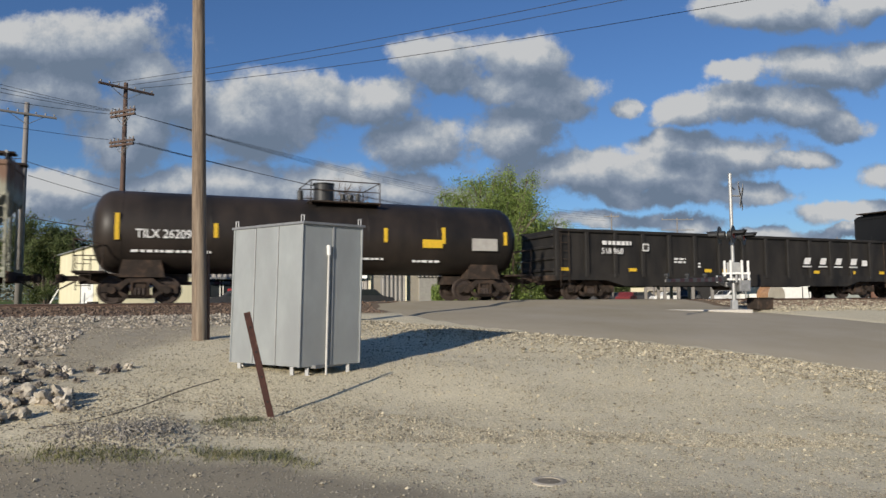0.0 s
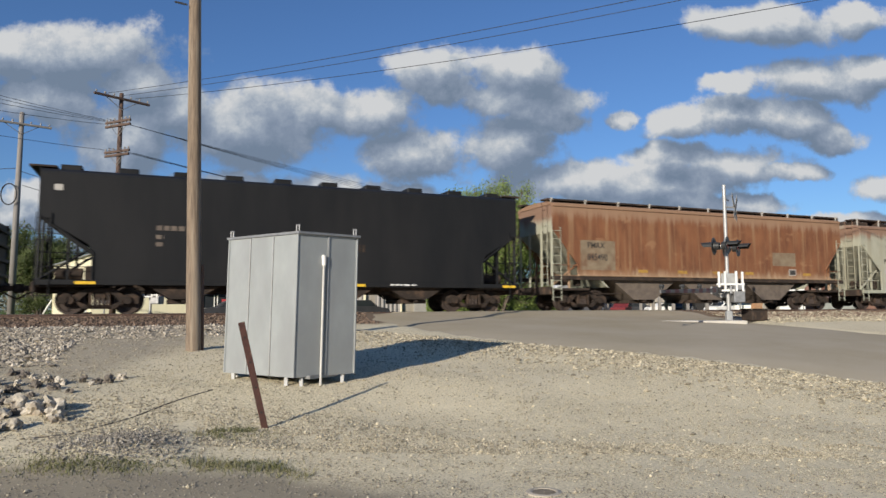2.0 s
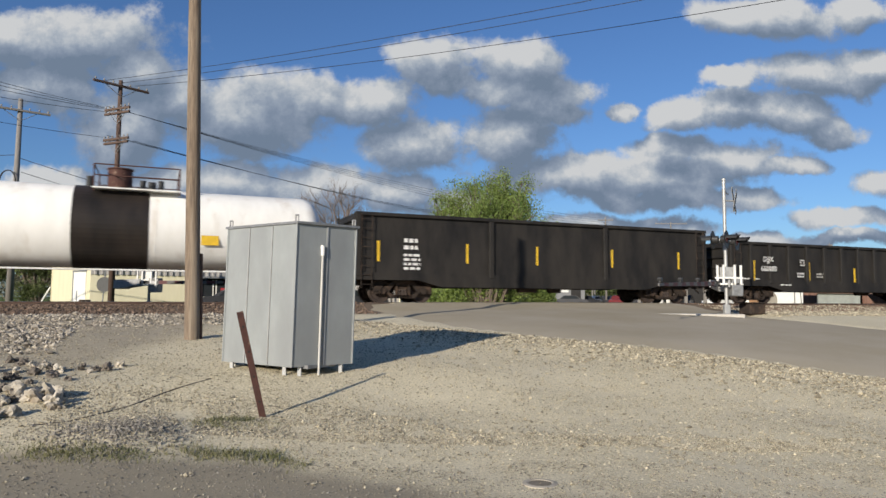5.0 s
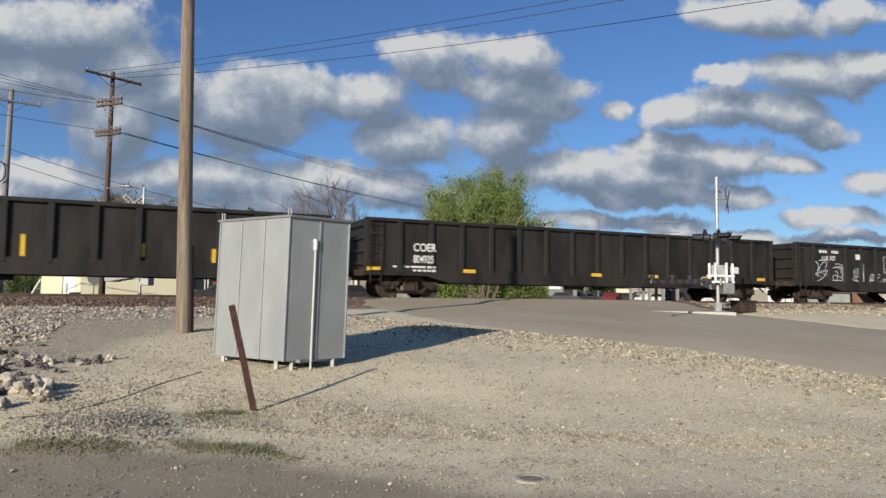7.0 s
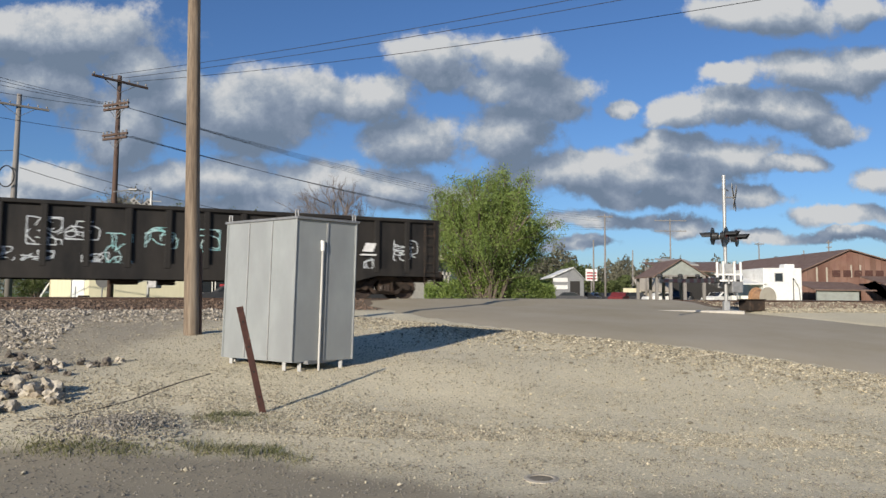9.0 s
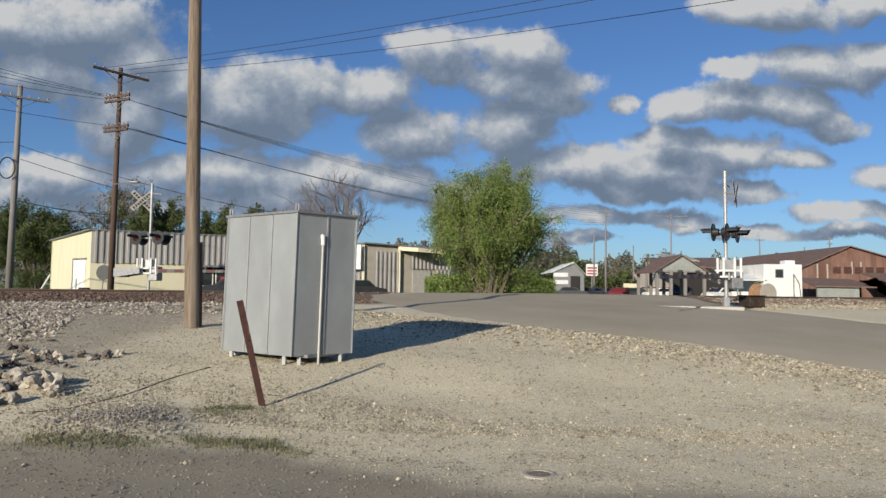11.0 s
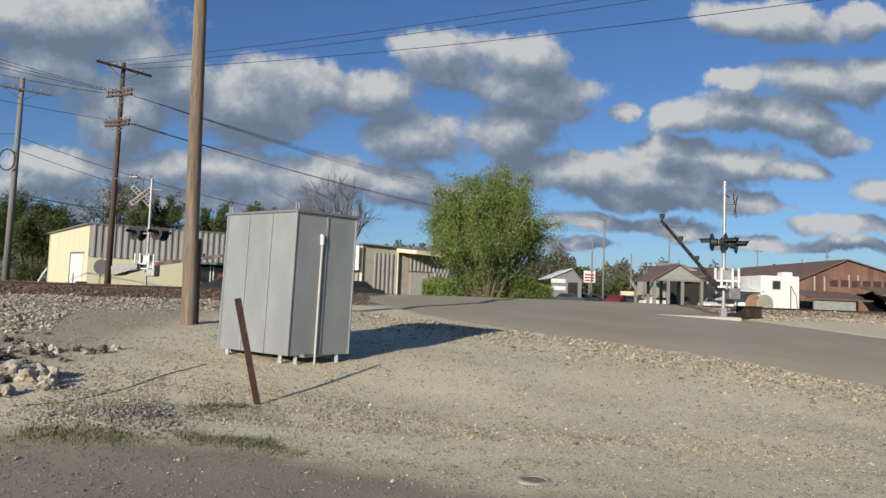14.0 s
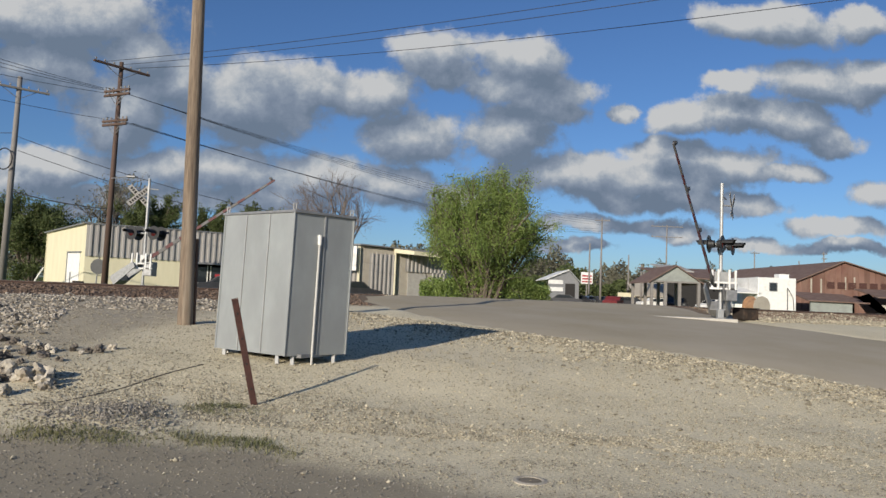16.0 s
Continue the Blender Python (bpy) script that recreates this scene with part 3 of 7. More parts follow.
def ground_material():
    """Pale gravel near, damp dirt lane at the front, grass past the track."""
    m = mat("gravel_ground", (0.83, 0.73, 0.51), (0.38, 0.33, 0.225), 0.95, spec=0.1, scale=38, bump=0.02, bump_scale=75, spots=(0.66, 0.585, 0.42), spot_scale=0.5, spot_at=0.58, spot_soft=0.2)
    nt = m.node_tree
    b = nt.nodes["Principled BSDF"]
    col = b.inputs["Base Color"].links[0].from_socket
    tc = nt.nodes.new("ShaderNodeTexCoord")
    rot = nt.nodes.new("ShaderNodeVectorRotate")
    rot.rotation_type = "Z_AXIS"
    rot.inputs["Angle"].default_value = radians(-TRACK_TURN)
    nt.links.new(tc.outputs["Object"], rot.inputs["Vector"])
    sep = nt.nodes.new("ShaderNodeSeparateXYZ")
    nt.links.new(rot.outputs[0], sep.inputs[0])
    wob = nt.nodes.new("ShaderNodeTexNoise")
    wob.inputs["Scale"].default_value, wob.inputs["Detail"].default_value = 0.9, 6
    nt.links.new(tc.outputs["Object"], wob.inputs["Vector"])

    def band(socket, lo, hi, amount, colour, before, noise_gain):
        ad = nt.nodes.new("ShaderNodeMath")
        ad.operation = "MULTIPLY_ADD"
        nt.links.new(wob.outputs["Fac"], ad.inputs[0])
        ad.inputs[1].default_value = noise_gain
        nt.links.new(socket, ad.inputs[2])
        r = nt.nodes.new("ShaderNodeMapRange")
        r.interpolation_type = "SMOOTHSTEP"
        r.inputs["From Min"].default_value, r.inputs["From Max"].default_value = lo + noise_gain * 0.5, hi + noise_gain * 0.5
        r.inputs["To Max"].default_value = amount
        nt.links.new(ad.outputs[0], r.inputs["Value"])
        x = nt.nodes.new("ShaderNodeMix")
        x.data_type = "RGBA"
        nt.links.new(r.outputs[0], x.inputs[0])
        nt.links.new(before, x.inputs[6])
        x.inputs[7].default_value = (*colour, 1)
        return x.outputs[2]

    sep2 = nt.nodes.new("ShaderNodeSeparateXYZ")
    nt.links.new(tc.outputs["Object"], sep2.inputs[0])
    bend = nt.nodes.new("ShaderNodeMapRange")
    bend.inputs["From Min"].default_value, bend.inputs["From Max"].default_value, bend.inputs["To Max"].default_value = -1.5, 0.5, 1.1
    nt.links.new(sep2.outputs[0], bend.inputs["Value"])
    lane = nt.nodes.new("ShaderNodeMath")
    nt.links.new(sep2.outputs[1], lane.inputs[0])
    nt.links.new(bend.outputs[0], lane.inputs[1])
    col = band(lane.outputs[0], 6.75, 6.1, 0.9, (0.26, 0.225, 0.165), col, 0.7)      # worn dirt lane in front
    far_right = nt.nodes.new("ShaderNodeMath")
    far_right.operation = "MAXIMUM"
    nt.links.new(sep.outputs[0], far_right.inputs[0])
    far_right.inputs[1].default_value = 0.0
    bank = nt.nodes.new("ShaderNodeMath")
    bank.operation = "MULTIPLY_ADD"
    nt.links.new(far_right.outputs[0], bank.inputs[0])
    bank.inputs[1].default_value = -1.3
    nt.links.new(sep.outputs[1], bank.inputs[2])
    col = band(bank.outputs[0], 13.0, 16.5, 0.6, (0.52, 0.455, 0.35), col, 2.0)   # broken stone on the bank
    left = nt.nodes.new("ShaderNodeMath")
    left.operation = "MULTIPLY"
    nt.links.new(sep2.outputs[0], left.inputs[0])
    left.inputs[1].default_value = -1.0
    col = band(left.outputs[0], 4.6, 6.0, 0.7, (0.33, 0.285, 0.215), col, 1.4)    # rubble ground
    col = band(sep.outputs[1], 19.6, 21.2, 0.9, (0.15, 0.105, 0.075), col, 0.8)    # ballast shoulder
    col = band(sep.outputs[1], 30.5, 32.5, 1.0, (0.1, 0.135, 0.035), col, 1.5)   # grass past the track
    nt.links.new(col, b.inputs["Base Color"])
    return m


build_ground()


def build_road():
    verts, faces = [], []
    cross = np.linspace(-1, 1, 15)
    pts = ROAD_LINE
    for i, (x, y, w) in enumerate(pts):
        d = pts[min(i + 1, len(pts) - 1)][:2] - pts[max(i - 1, 0)][:2]
        d = d / np.linalg.norm(d)
        for k in cross:
            wob = 0.12 * noise.noise((i * 0.4, k * 2, 1)) if abs(k) == 1 else 0
            px, py = x - d[1] * k * (w + wob), y + d[0] * k * (w + wob)
            verts.append((px, py, height(px, py, False) + 0.03 * (1 - k ** 2) + (0.012 if abs(k) < 1 else -0.05)))
    w = len(cross)
    for j in range(len(pts) - 1):
        for i in range(w - 1):
            faces.append((j * w + i, j * w + i + 1, (j + 1) * w + i + 1, (j + 1) * w + i))
    me = from_arrays("road", verts, faces, M["asphalt"])
    for p in me.polygons:
        p.use_smooth = True
    tagged(new("road", me), "worn grey asphalt road humped over the railway crossing", "road", kind="structure")


build_road()


# ---- the track ----
MID = 25.0 + 1.55        # middle of the track, across


def build_track():
    for side, name in ((-0.76, "near"), (0.76, "far")):
        o = [(-.07, -.17), (.07, -.17), (.07, -.155), (.01, -.13), (.01, -.05), (.036, -.035), (.036, -.004), (.03, 0), (-.03, 0), (-.036, -.004), (-.036, -.035), (-.01, -.05), (-.01, -.13), (-.07, -.155)]
        bm = loft(bmesh.new(), -420, 420, o)
        me = to_mesh("rail", bm, M["rail"])
        ob = new("rail", me)
        ob.matrix_basis = pose(*plan(0, MID + side), RAIL_Z, 0, 0, TRACK_TURN)
        tagged(ob, "long steel rail with rusty sides and worn top", "rail", "rails of the track", "structure")
        cap = part("running_surface", loft(bmesh.new(), -420, 420, [(-.028, .0005), (.028, .0005), (.028, .004), (-.028, .004)]), M["rail_top"], ob, "polished running surface")
    # ties near the camera are things one could count
    tie = to_mesh("tie", boxes((-.115, .115, -1.3, 1.3, -.32, -.17), bevel=.01), M["tie"])
    bed = thing("track_bed", pose(*plan(0, MID), RAIL_Z, 0, 0, TRACK_TURN), "row of dark creosoted wooden railway ties in ballast", "railway ties", kind="structure")
    for i in range(-75, 75):
        u = i * 0.54
        if -3.5 < u - 13.9 < 8:
            continue
        part("tie", tie, None, bed, at=pose(u, random.uniform(-.04, .04), 0, 0, 0, random.uniform(-1, 1)))
    # crossing panels between and beside the rails
    x0, x1 = 8.6, 22.0
    crossing = thing("crossing_deck", pose(*plan(0, MID), RAIL_Z, 0, 0, TRACK_TURN), "worn asphalt and timber deck between rails of the crossing", "crossing deck", kind="structure")
    for y0, y1 in ((-1.5, -.86), (-.66, -.02), (.02, .66), (.86, 1.5)):
        k = x0
        while k < x1 - .1:
            part("panel", boxes((k + .01, min(k + 2.4, x1) - .01, y0, y1, -.2, -.005), bevel=.008), M["asphalt"], crossing)
            k += 2.4


build_track()


def scatter(name, count, region, size, material, label, category, lift=0.3, seed=1, keep=None):
    """Many small broken stones lying on the ground, as one object."""
    rng = np.random.default_rng(seed)
    base = np.array([(1, 0, 0), (-1, 0, 0), (0, 1, 0), (0, -1, 0), (0, 0, .8), (0, 0, -.8)], float)
    tri = np.array([(0, 2, 4), (2, 1, 4), (1, 3, 4), (3, 0, 4), (2, 0, 5), (1, 2, 5), (3, 1, 5), (0, 3, 5)])
    vs, fs, n = [], [], 0
    tries = 0
    while n < count and tries < count * 6:
        tries += 1
        x, y, k = region(rng)
        if keep and not keep(x, y):
            continue
        s = size * k * rng.lognormal(0, .35)
        v = base * rng.uniform(.6, 1.25, (6, 1)) * s * np.array([1, rng.uniform(.6, 1), rng.uniform(.5, .9)])
        a = rng.uniform(0, 6.28)
        ca, sa = math.cos(a), math.sin(a)
        tilt = rng.normal(0, .3)
        v = v @ np.array([[1, 0, 0], [0, math.cos(tilt), -math.sin(tilt)], [0, math.sin(tilt), math.cos(tilt)]]) @ np.array([[ca, -sa, 0], [sa, ca, 0], [0, 0, 1]])
        vs.append(v + (x, y, height(x, y) + s * lift))
        fs.append(tri + 6 * n)
        n += 1
    me = from_arrays(name, np.concatenate(vs), np.concatenate(fs), material)
    return tagged(new(name, me), label, category, kind="stuff")


# ---- railway cars; each one's own space: x along the track, y away from the camera's side, z above the rails ----
CACHE = {}


def wheel_mesh():
    if "wheel" not in CACHE:
        bm = lathe(bmesh.new(), [(-.07, .09), (-.07, .2), (-.03, .24), (-.03, .37), (-.068, .40), (-.068, .455), (.04, .462), (.066, .49), (.07, .4), (.02, .36), (.02, .23), (.06, .2), (.07, .09)], "Y", 28)
        CACHE["wheel"] = to_mesh("wheel", bm, M["wheel"])
        CACHE["axle"] = to_mesh("axle", lathe(bmesh.new(), [(-1.05, .07), (-.9, .09), (-.6, .085), (.6, .085), (.9, .09), (1.05, .07)], "Y", 12), M["wheel"])
        bm = bmesh.new()
        # solid rim of the cast frame with two open windows
        for outline in ([(-1.22, .34), (-1.22, .6), (-1.02, .7), (-.74, .64), (-.78, .5), (-.98, .5), (-1.0, .36)],
                        [(-.78, .5), (-.74, .64), (-.4, .86), (-.34, .72), (-.56, .5), (-.62, .42)],
                        [(-.4, .86), (.4, .86), (.34, .72), (-.34, .72)],
                        [(-.78, .5), (-.62, .42), (-.36, .3), (-.4, .17), (-.52, .2)],
                        [(-.4, .17), (-.36, .3), (.36, .3), (.4, .17)],
                        [(-.3, .3), (-.3, .72), (-.22, .72), (-.22, .3)]):
            prism(bm, outline, -.07, .07)
            if abs(outline[0][0] + outline[1][0]) > .1:
                prism(bm, [(-x, z) for x, z in outline][::-1], -.07, .07)
        for sx in (-.87, .87):
            lathe(bm, [(-.14, .04), (-.14, .13), (.05, .14), (.05, .04)], "Y", 14, pose(sx, 0, .46))
        CACHE["side_frame"] = to_mesh("side_frame", bm, M["under"])
        bm = boxes((-.2, .2, -1.0, 1.0, .5, .78), bevel=.02)
        CACHE["bolster"] = to_mesh("bolster", bm, M["under"])
        bm = bmesh.new()
        for x in (-.13, 0, .13):
            for k in range(5):
                lathe(bm, [(0, .05), (.03, .055), (.05, .05)], "Z", 10, pose(x, 0, .3 + k * .045))
        CACHE["springs"] = to_mesh("springs", bm, M["wheel"])
    return CACHE["wheel"]


def truck(car, x):
    wheel_mesh()
    t = part("truck", CACHE["bolster"], None, car, "grimy four-wheel truck with cast side frames", at=pose(x, 0, 0))
    for y in (-1.0, 1.0):
        part("side_frame", CACHE["side_frame"], None, t, at=pose(0, y, 0))
        part("springs", CACHE["springs"], None, t, at=pose(0, y, 0))
    for dx in (-.87, .87):
        part("axle", CACHE["axle"], None, t, at=pose(dx, 0, .46))
        part("wheel", CACHE["wheel"], None, t, at=pose(dx, -.76, .46))
        part("wheel", CACHE["wheel"], None, t, at=pose(dx, .76, .46, 0, 0, 180))


def coupler(car, x, way):
    bm = boxes((min(x, x + way * .75), max(x, x + way * .75), -.09, .09, .78, .96), bevel=.02)
    box(bm, min(x + way * .6, x + way * .86), max(x + way * .6, x + way * .86), -.16, .16, .72, 1.02, .04)
    tube(bm, (x + way * .1, -.45, .85), (x + way * .7, -.3, .5), .03)
    part("coupler", bm, M["under"], car)


def ladder(car, x, y, z0, z1, width=.42, along_x=True, material=None):
    bm = bmesh.new()
    h = width / 2
    ends = [((x - h, y), (x + h, y))] if along_x else [((x, y - h), (x, y + h))]
    (a, b) = ends[0]
    for p in (a, b):
        tube(bm, (*p, z0), (*p, z1), .018, seg=6)
    z = z0 + .15
    while z < z1:
        tube(bm, (*a, z), (*b, z), .014, seg=6)
        z += .36
    part("ladder", bm, material or M["under"], car)


def plate(car, name, x0, x1, z0, z1, y, material, label=""):
    """A thin painted plate on the side of a car."""
    part(name, boxes((x0, x1, y - .004, y, z0, z1)), material, car, label)


def words(car, text, x, z, size, y, material, bold=0.003, squeeze=1.0):
    me = text_mesh(text, size, material, bold)
    ob = part("lettering", me, None, car, "stencilled lettering", at=pose(x, y, z, 90, 0, 0) @ Matrix.Diagonal((squeeze, 1, 1, 1)))
    return ob


def bars(car, x, z, w, h, y, material, n=3):
    """Writing too small to read: rows of plain bars."""
    bm = bmesh.new()
    for i in range(n):
        zz = z + h * (1 - (i + 1) / n)
        k = x
        while k < x + w:
            l = min(random.uniform(.12, .3), x + w - k)
            box(bm, k, k + l * .85, y - .004, y, zz, zz + h / n * .55)
            k += l + .03
    tagged(part("stencil", bm, material, car), kind="stuff")


CAR_RIDE = {}


def car_at(name, s0, s1, label):
    """An empty for a car whose body reaches from s0 to s1 along the track at the clip's start."""
    ob = thing(name, pose(*plan((s0 + s1) / 2 + TRACK_AHEAD * TS, MID), RAIL_Z, 0, 0, TRACK_TURN), label, "freight car", "cars of the freight train")
    CAR_RIDE[ob.name] = (ob, (s0 + s1) / 2 + TRACK_AHEAD * TS)
    return ob


def gondola(s0, s1, top, ribs, label, material, sill=.98, deep=0.62):
    L = s1 - s0
    h, y = L / 2, 1.52
    car = car_at("gondola_car", s0, s1, label)
    floor = 1.05
    part("floor_plate", boxes((-h, h, -y + .1, y - .1, floor - .1, floor)), M["under"], car)
    for sgn in (-1, 1):
        a, b = sorted((sgn * (y - .12), sgn * (y - .16)))
        part("side_sheet", boxes((-h, h, a, b, floor - .12, top - .1)), material, car)
        a, b = sorted((sgn * (y - .2), sgn * y))
        part("top_chord", boxes((-h, h, a, b, top - .14, top), bevel=.02), material, car)
        o = [(-h, .88), (-h, 1.16), (h, 1.16), (h, .88), (h - 2.6, .88), (h - 3.6, deep), (-h + 3.6, deep), (-h + 2.6, .88)]
        part("side_sill", prism(bmesh.new(), o, *sorted((sgn * (y - .14), sgn * (y - .02)))), material, car)
        rib = bmesh.new()
        a, b = sorted((sgn * (y - .13), sgn * y))
        box(rib, -.1, .1, a, b, floor - .05, top - .12, .02)
        rib = to_mesh("rib", rib, material)
        for i in range(ribs + 1):
            part("rib", rib, None, car, at=pose(-h + .12 + (L - .24) * i / ribs, 0, 0))
    for e in (-1, 1):
        a, b = sorted((e * (h - .1), e * (h - .04)))
        part("end_wall", boxes((a, b, -y + .12, y - .12, floor - .1, top - .05)), material, car)
        bm = bmesh.new()
        for z in np.linspace(floor + .2, top - .35, 4):
            box(bm, *sorted((e * (h - .05), e * (h + .06))), -y + .15, y - .15, z, z + .12, .02)
        part("end_ribs", bm, material, car)
        part("end_sill", boxes((*sorted((e * (h - .1), e * (h + .12))), -y + .05, y - .05, .84, 1.08), bevel=.02), M["under"], car)
        truck(car, e * (h - 2.1))
        coupler(car, e * (h - .1), e)
        ladder(car, e * (h - .45), -y - .03, .55, top - .1)
        part("grab_iron", tubes(((e * (h + .1), -1.2, 1.3), (e * (h + .1), -.5, 1.3), .015), seg=6), M["under"], car)
    part("centre_sill", boxes((-h, h, -.25, .25, .68, .98)), M["under"], car)
    part("brake_rigging", tubes(((-3, -.5, .62), (3, -.5, .62), .02), ((-1.2, -.7, .6), (-.3, -.7, .6), .16), ((.3, -.75, .55), (.9, -.75, .55), .12), seg=10), M["under"], car)
    return car, h, y


def tank_car(s0, s1, radius, mid, label, paint, dark_band=None, rail_paint=None):
    L = s1 - s0
    h = L / 2
    car = car_at("tank_car", s0, s1, label)
    prof = [(-h, .02), (-h + .05, radius * .45), (-h + .16, radius * .7), (-h + .34, radius * .88), (-h + .55, radius * .97), (-h + .78, radius)]
    bm = lathe(bmesh.new(), prof + [(-x, r) for x, r in prof[::-1]], "X", 56, pose(0, 0, mid))
    part("tank_shell", bm, paint, car, smooth=True)
    for x in np.linspace(-h + 1.0, h - 1.0, 6):
        part("weld_seam", lathe(bmesh.new(), [(x - .02, radius - .01), (x - .012, radius + .006), (x + .012, radius + .006), (x + .02, radius - .01)], "X", 48, pose(0, 0, mid)), paint, car, smooth=True)
    for e in (-1, 1):
        truck(car, e * (h - 1.6))
        coupler(car, e * (h + .2), e)
        part("stub_sill", boxes((*sorted((e * (h - 3.2), e * (h + .35))), -.3, .3, .68, 1.05), bevel=.02), M["under"], car)
        part("saddle", prism(bmesh.new(), [(e * (h - 2.4), .9), (e * (h - .9), .9), (e * (h - 1.1), mid - radius * .55), (e * (h - 2.2), mid - radius * .55)], -1.05, 1.05), M["under"] if rail_paint is None else paint, car)
        part("end_platform", boxes((*sorted((e * (h - .5), e * (h + .45))), -1.45, 1.45, 1.02, 1.1), bevel=.01), rail_paint or M["under"], car)
        x = e * (h + .4)
        rp = rail_paint or M["under"]
        for yy in (-1.4, 1.4):
            part("handrail", tubes(((x, yy, 1.1), (x, yy, 2.15), .022), ((x, yy, 2.15), (x - e * .85, yy, 2.0), .022), ((x - e * .85, yy, 2.0), (x - e * .85, yy, 1.1), .022)), rp, car)
            part("mid_rail", tube(bmesh.new(), (x, yy, 1.6), (x - e * .85, yy, 1.6), .018), rp, car)
        part("end_rail", tube(bmesh.new(), (x, -1.4, 2.15), (x, 1.4, 2.15), .022), rp, car)
        ladder(car, e * (h + .1), -1.48, .45, 1.6, material=rail_paint)
    # top fittings
    t = mid + radius
    bm = lathe(bmesh.new(), [(t - .15, .4), (t + .62, .4), (t + .64, .44), (t + .68, .44), (t + .74, .02)], "Z", 22)
    part("manway", bm, M["signal_black"] if dark_band is None else M["rust"], car, smooth=False)
    for x, r, z in ((-.95, .12, .35), (.75, .1, .3), (1.05, .14, .26), (1.35, .1, .33)):
        part("valve", tube(bmesh.new(), (x, -.1, t - .1), (x, -.1, t + z), r), M["signal_black"], car)
    part("top_platform", boxes((-.8, 2.0, -1.25, 1.25, t - .2, t - .15)), rail_paint or M["under"], car)
    iron = M["under"] if dark_band is None else M["rust"]
    for x in (-.75, 1.95):
        for yy in (-1.2, 1.2):
            part("rail_post", tube(bmesh.new(), (x, yy, t - .3), (x, yy, t + .62), .025), iron, car)
        part("top_rail", tube(bmesh.new(), (x, -1.2, t + .62), (x, 1.2, t + .62), .022), iron, car)
    for yy in (-1.2, 1.2):
        part("top_rail", tube(bmesh.new(), (-.75, yy, t + .62), (1.95, yy, t + .62), .022), iron, car)
        part("mid_rail", tube(bmesh.new(), (-.75, yy, t + .25), (1.95, yy, t + .25), .018), iron, car)
    if dark_band:
        a, b = dark_band
        r = radius + .012
        bm = lathe(bmesh.new(), [(a, radius - .02), (a, r), (b, r), (b, radius - .02)], "X", 56, pose(0, 0, mid))
        part("dark_band", bm, M["tank_black"], car, "black stained band round the tank", smooth=False)
    return car, h


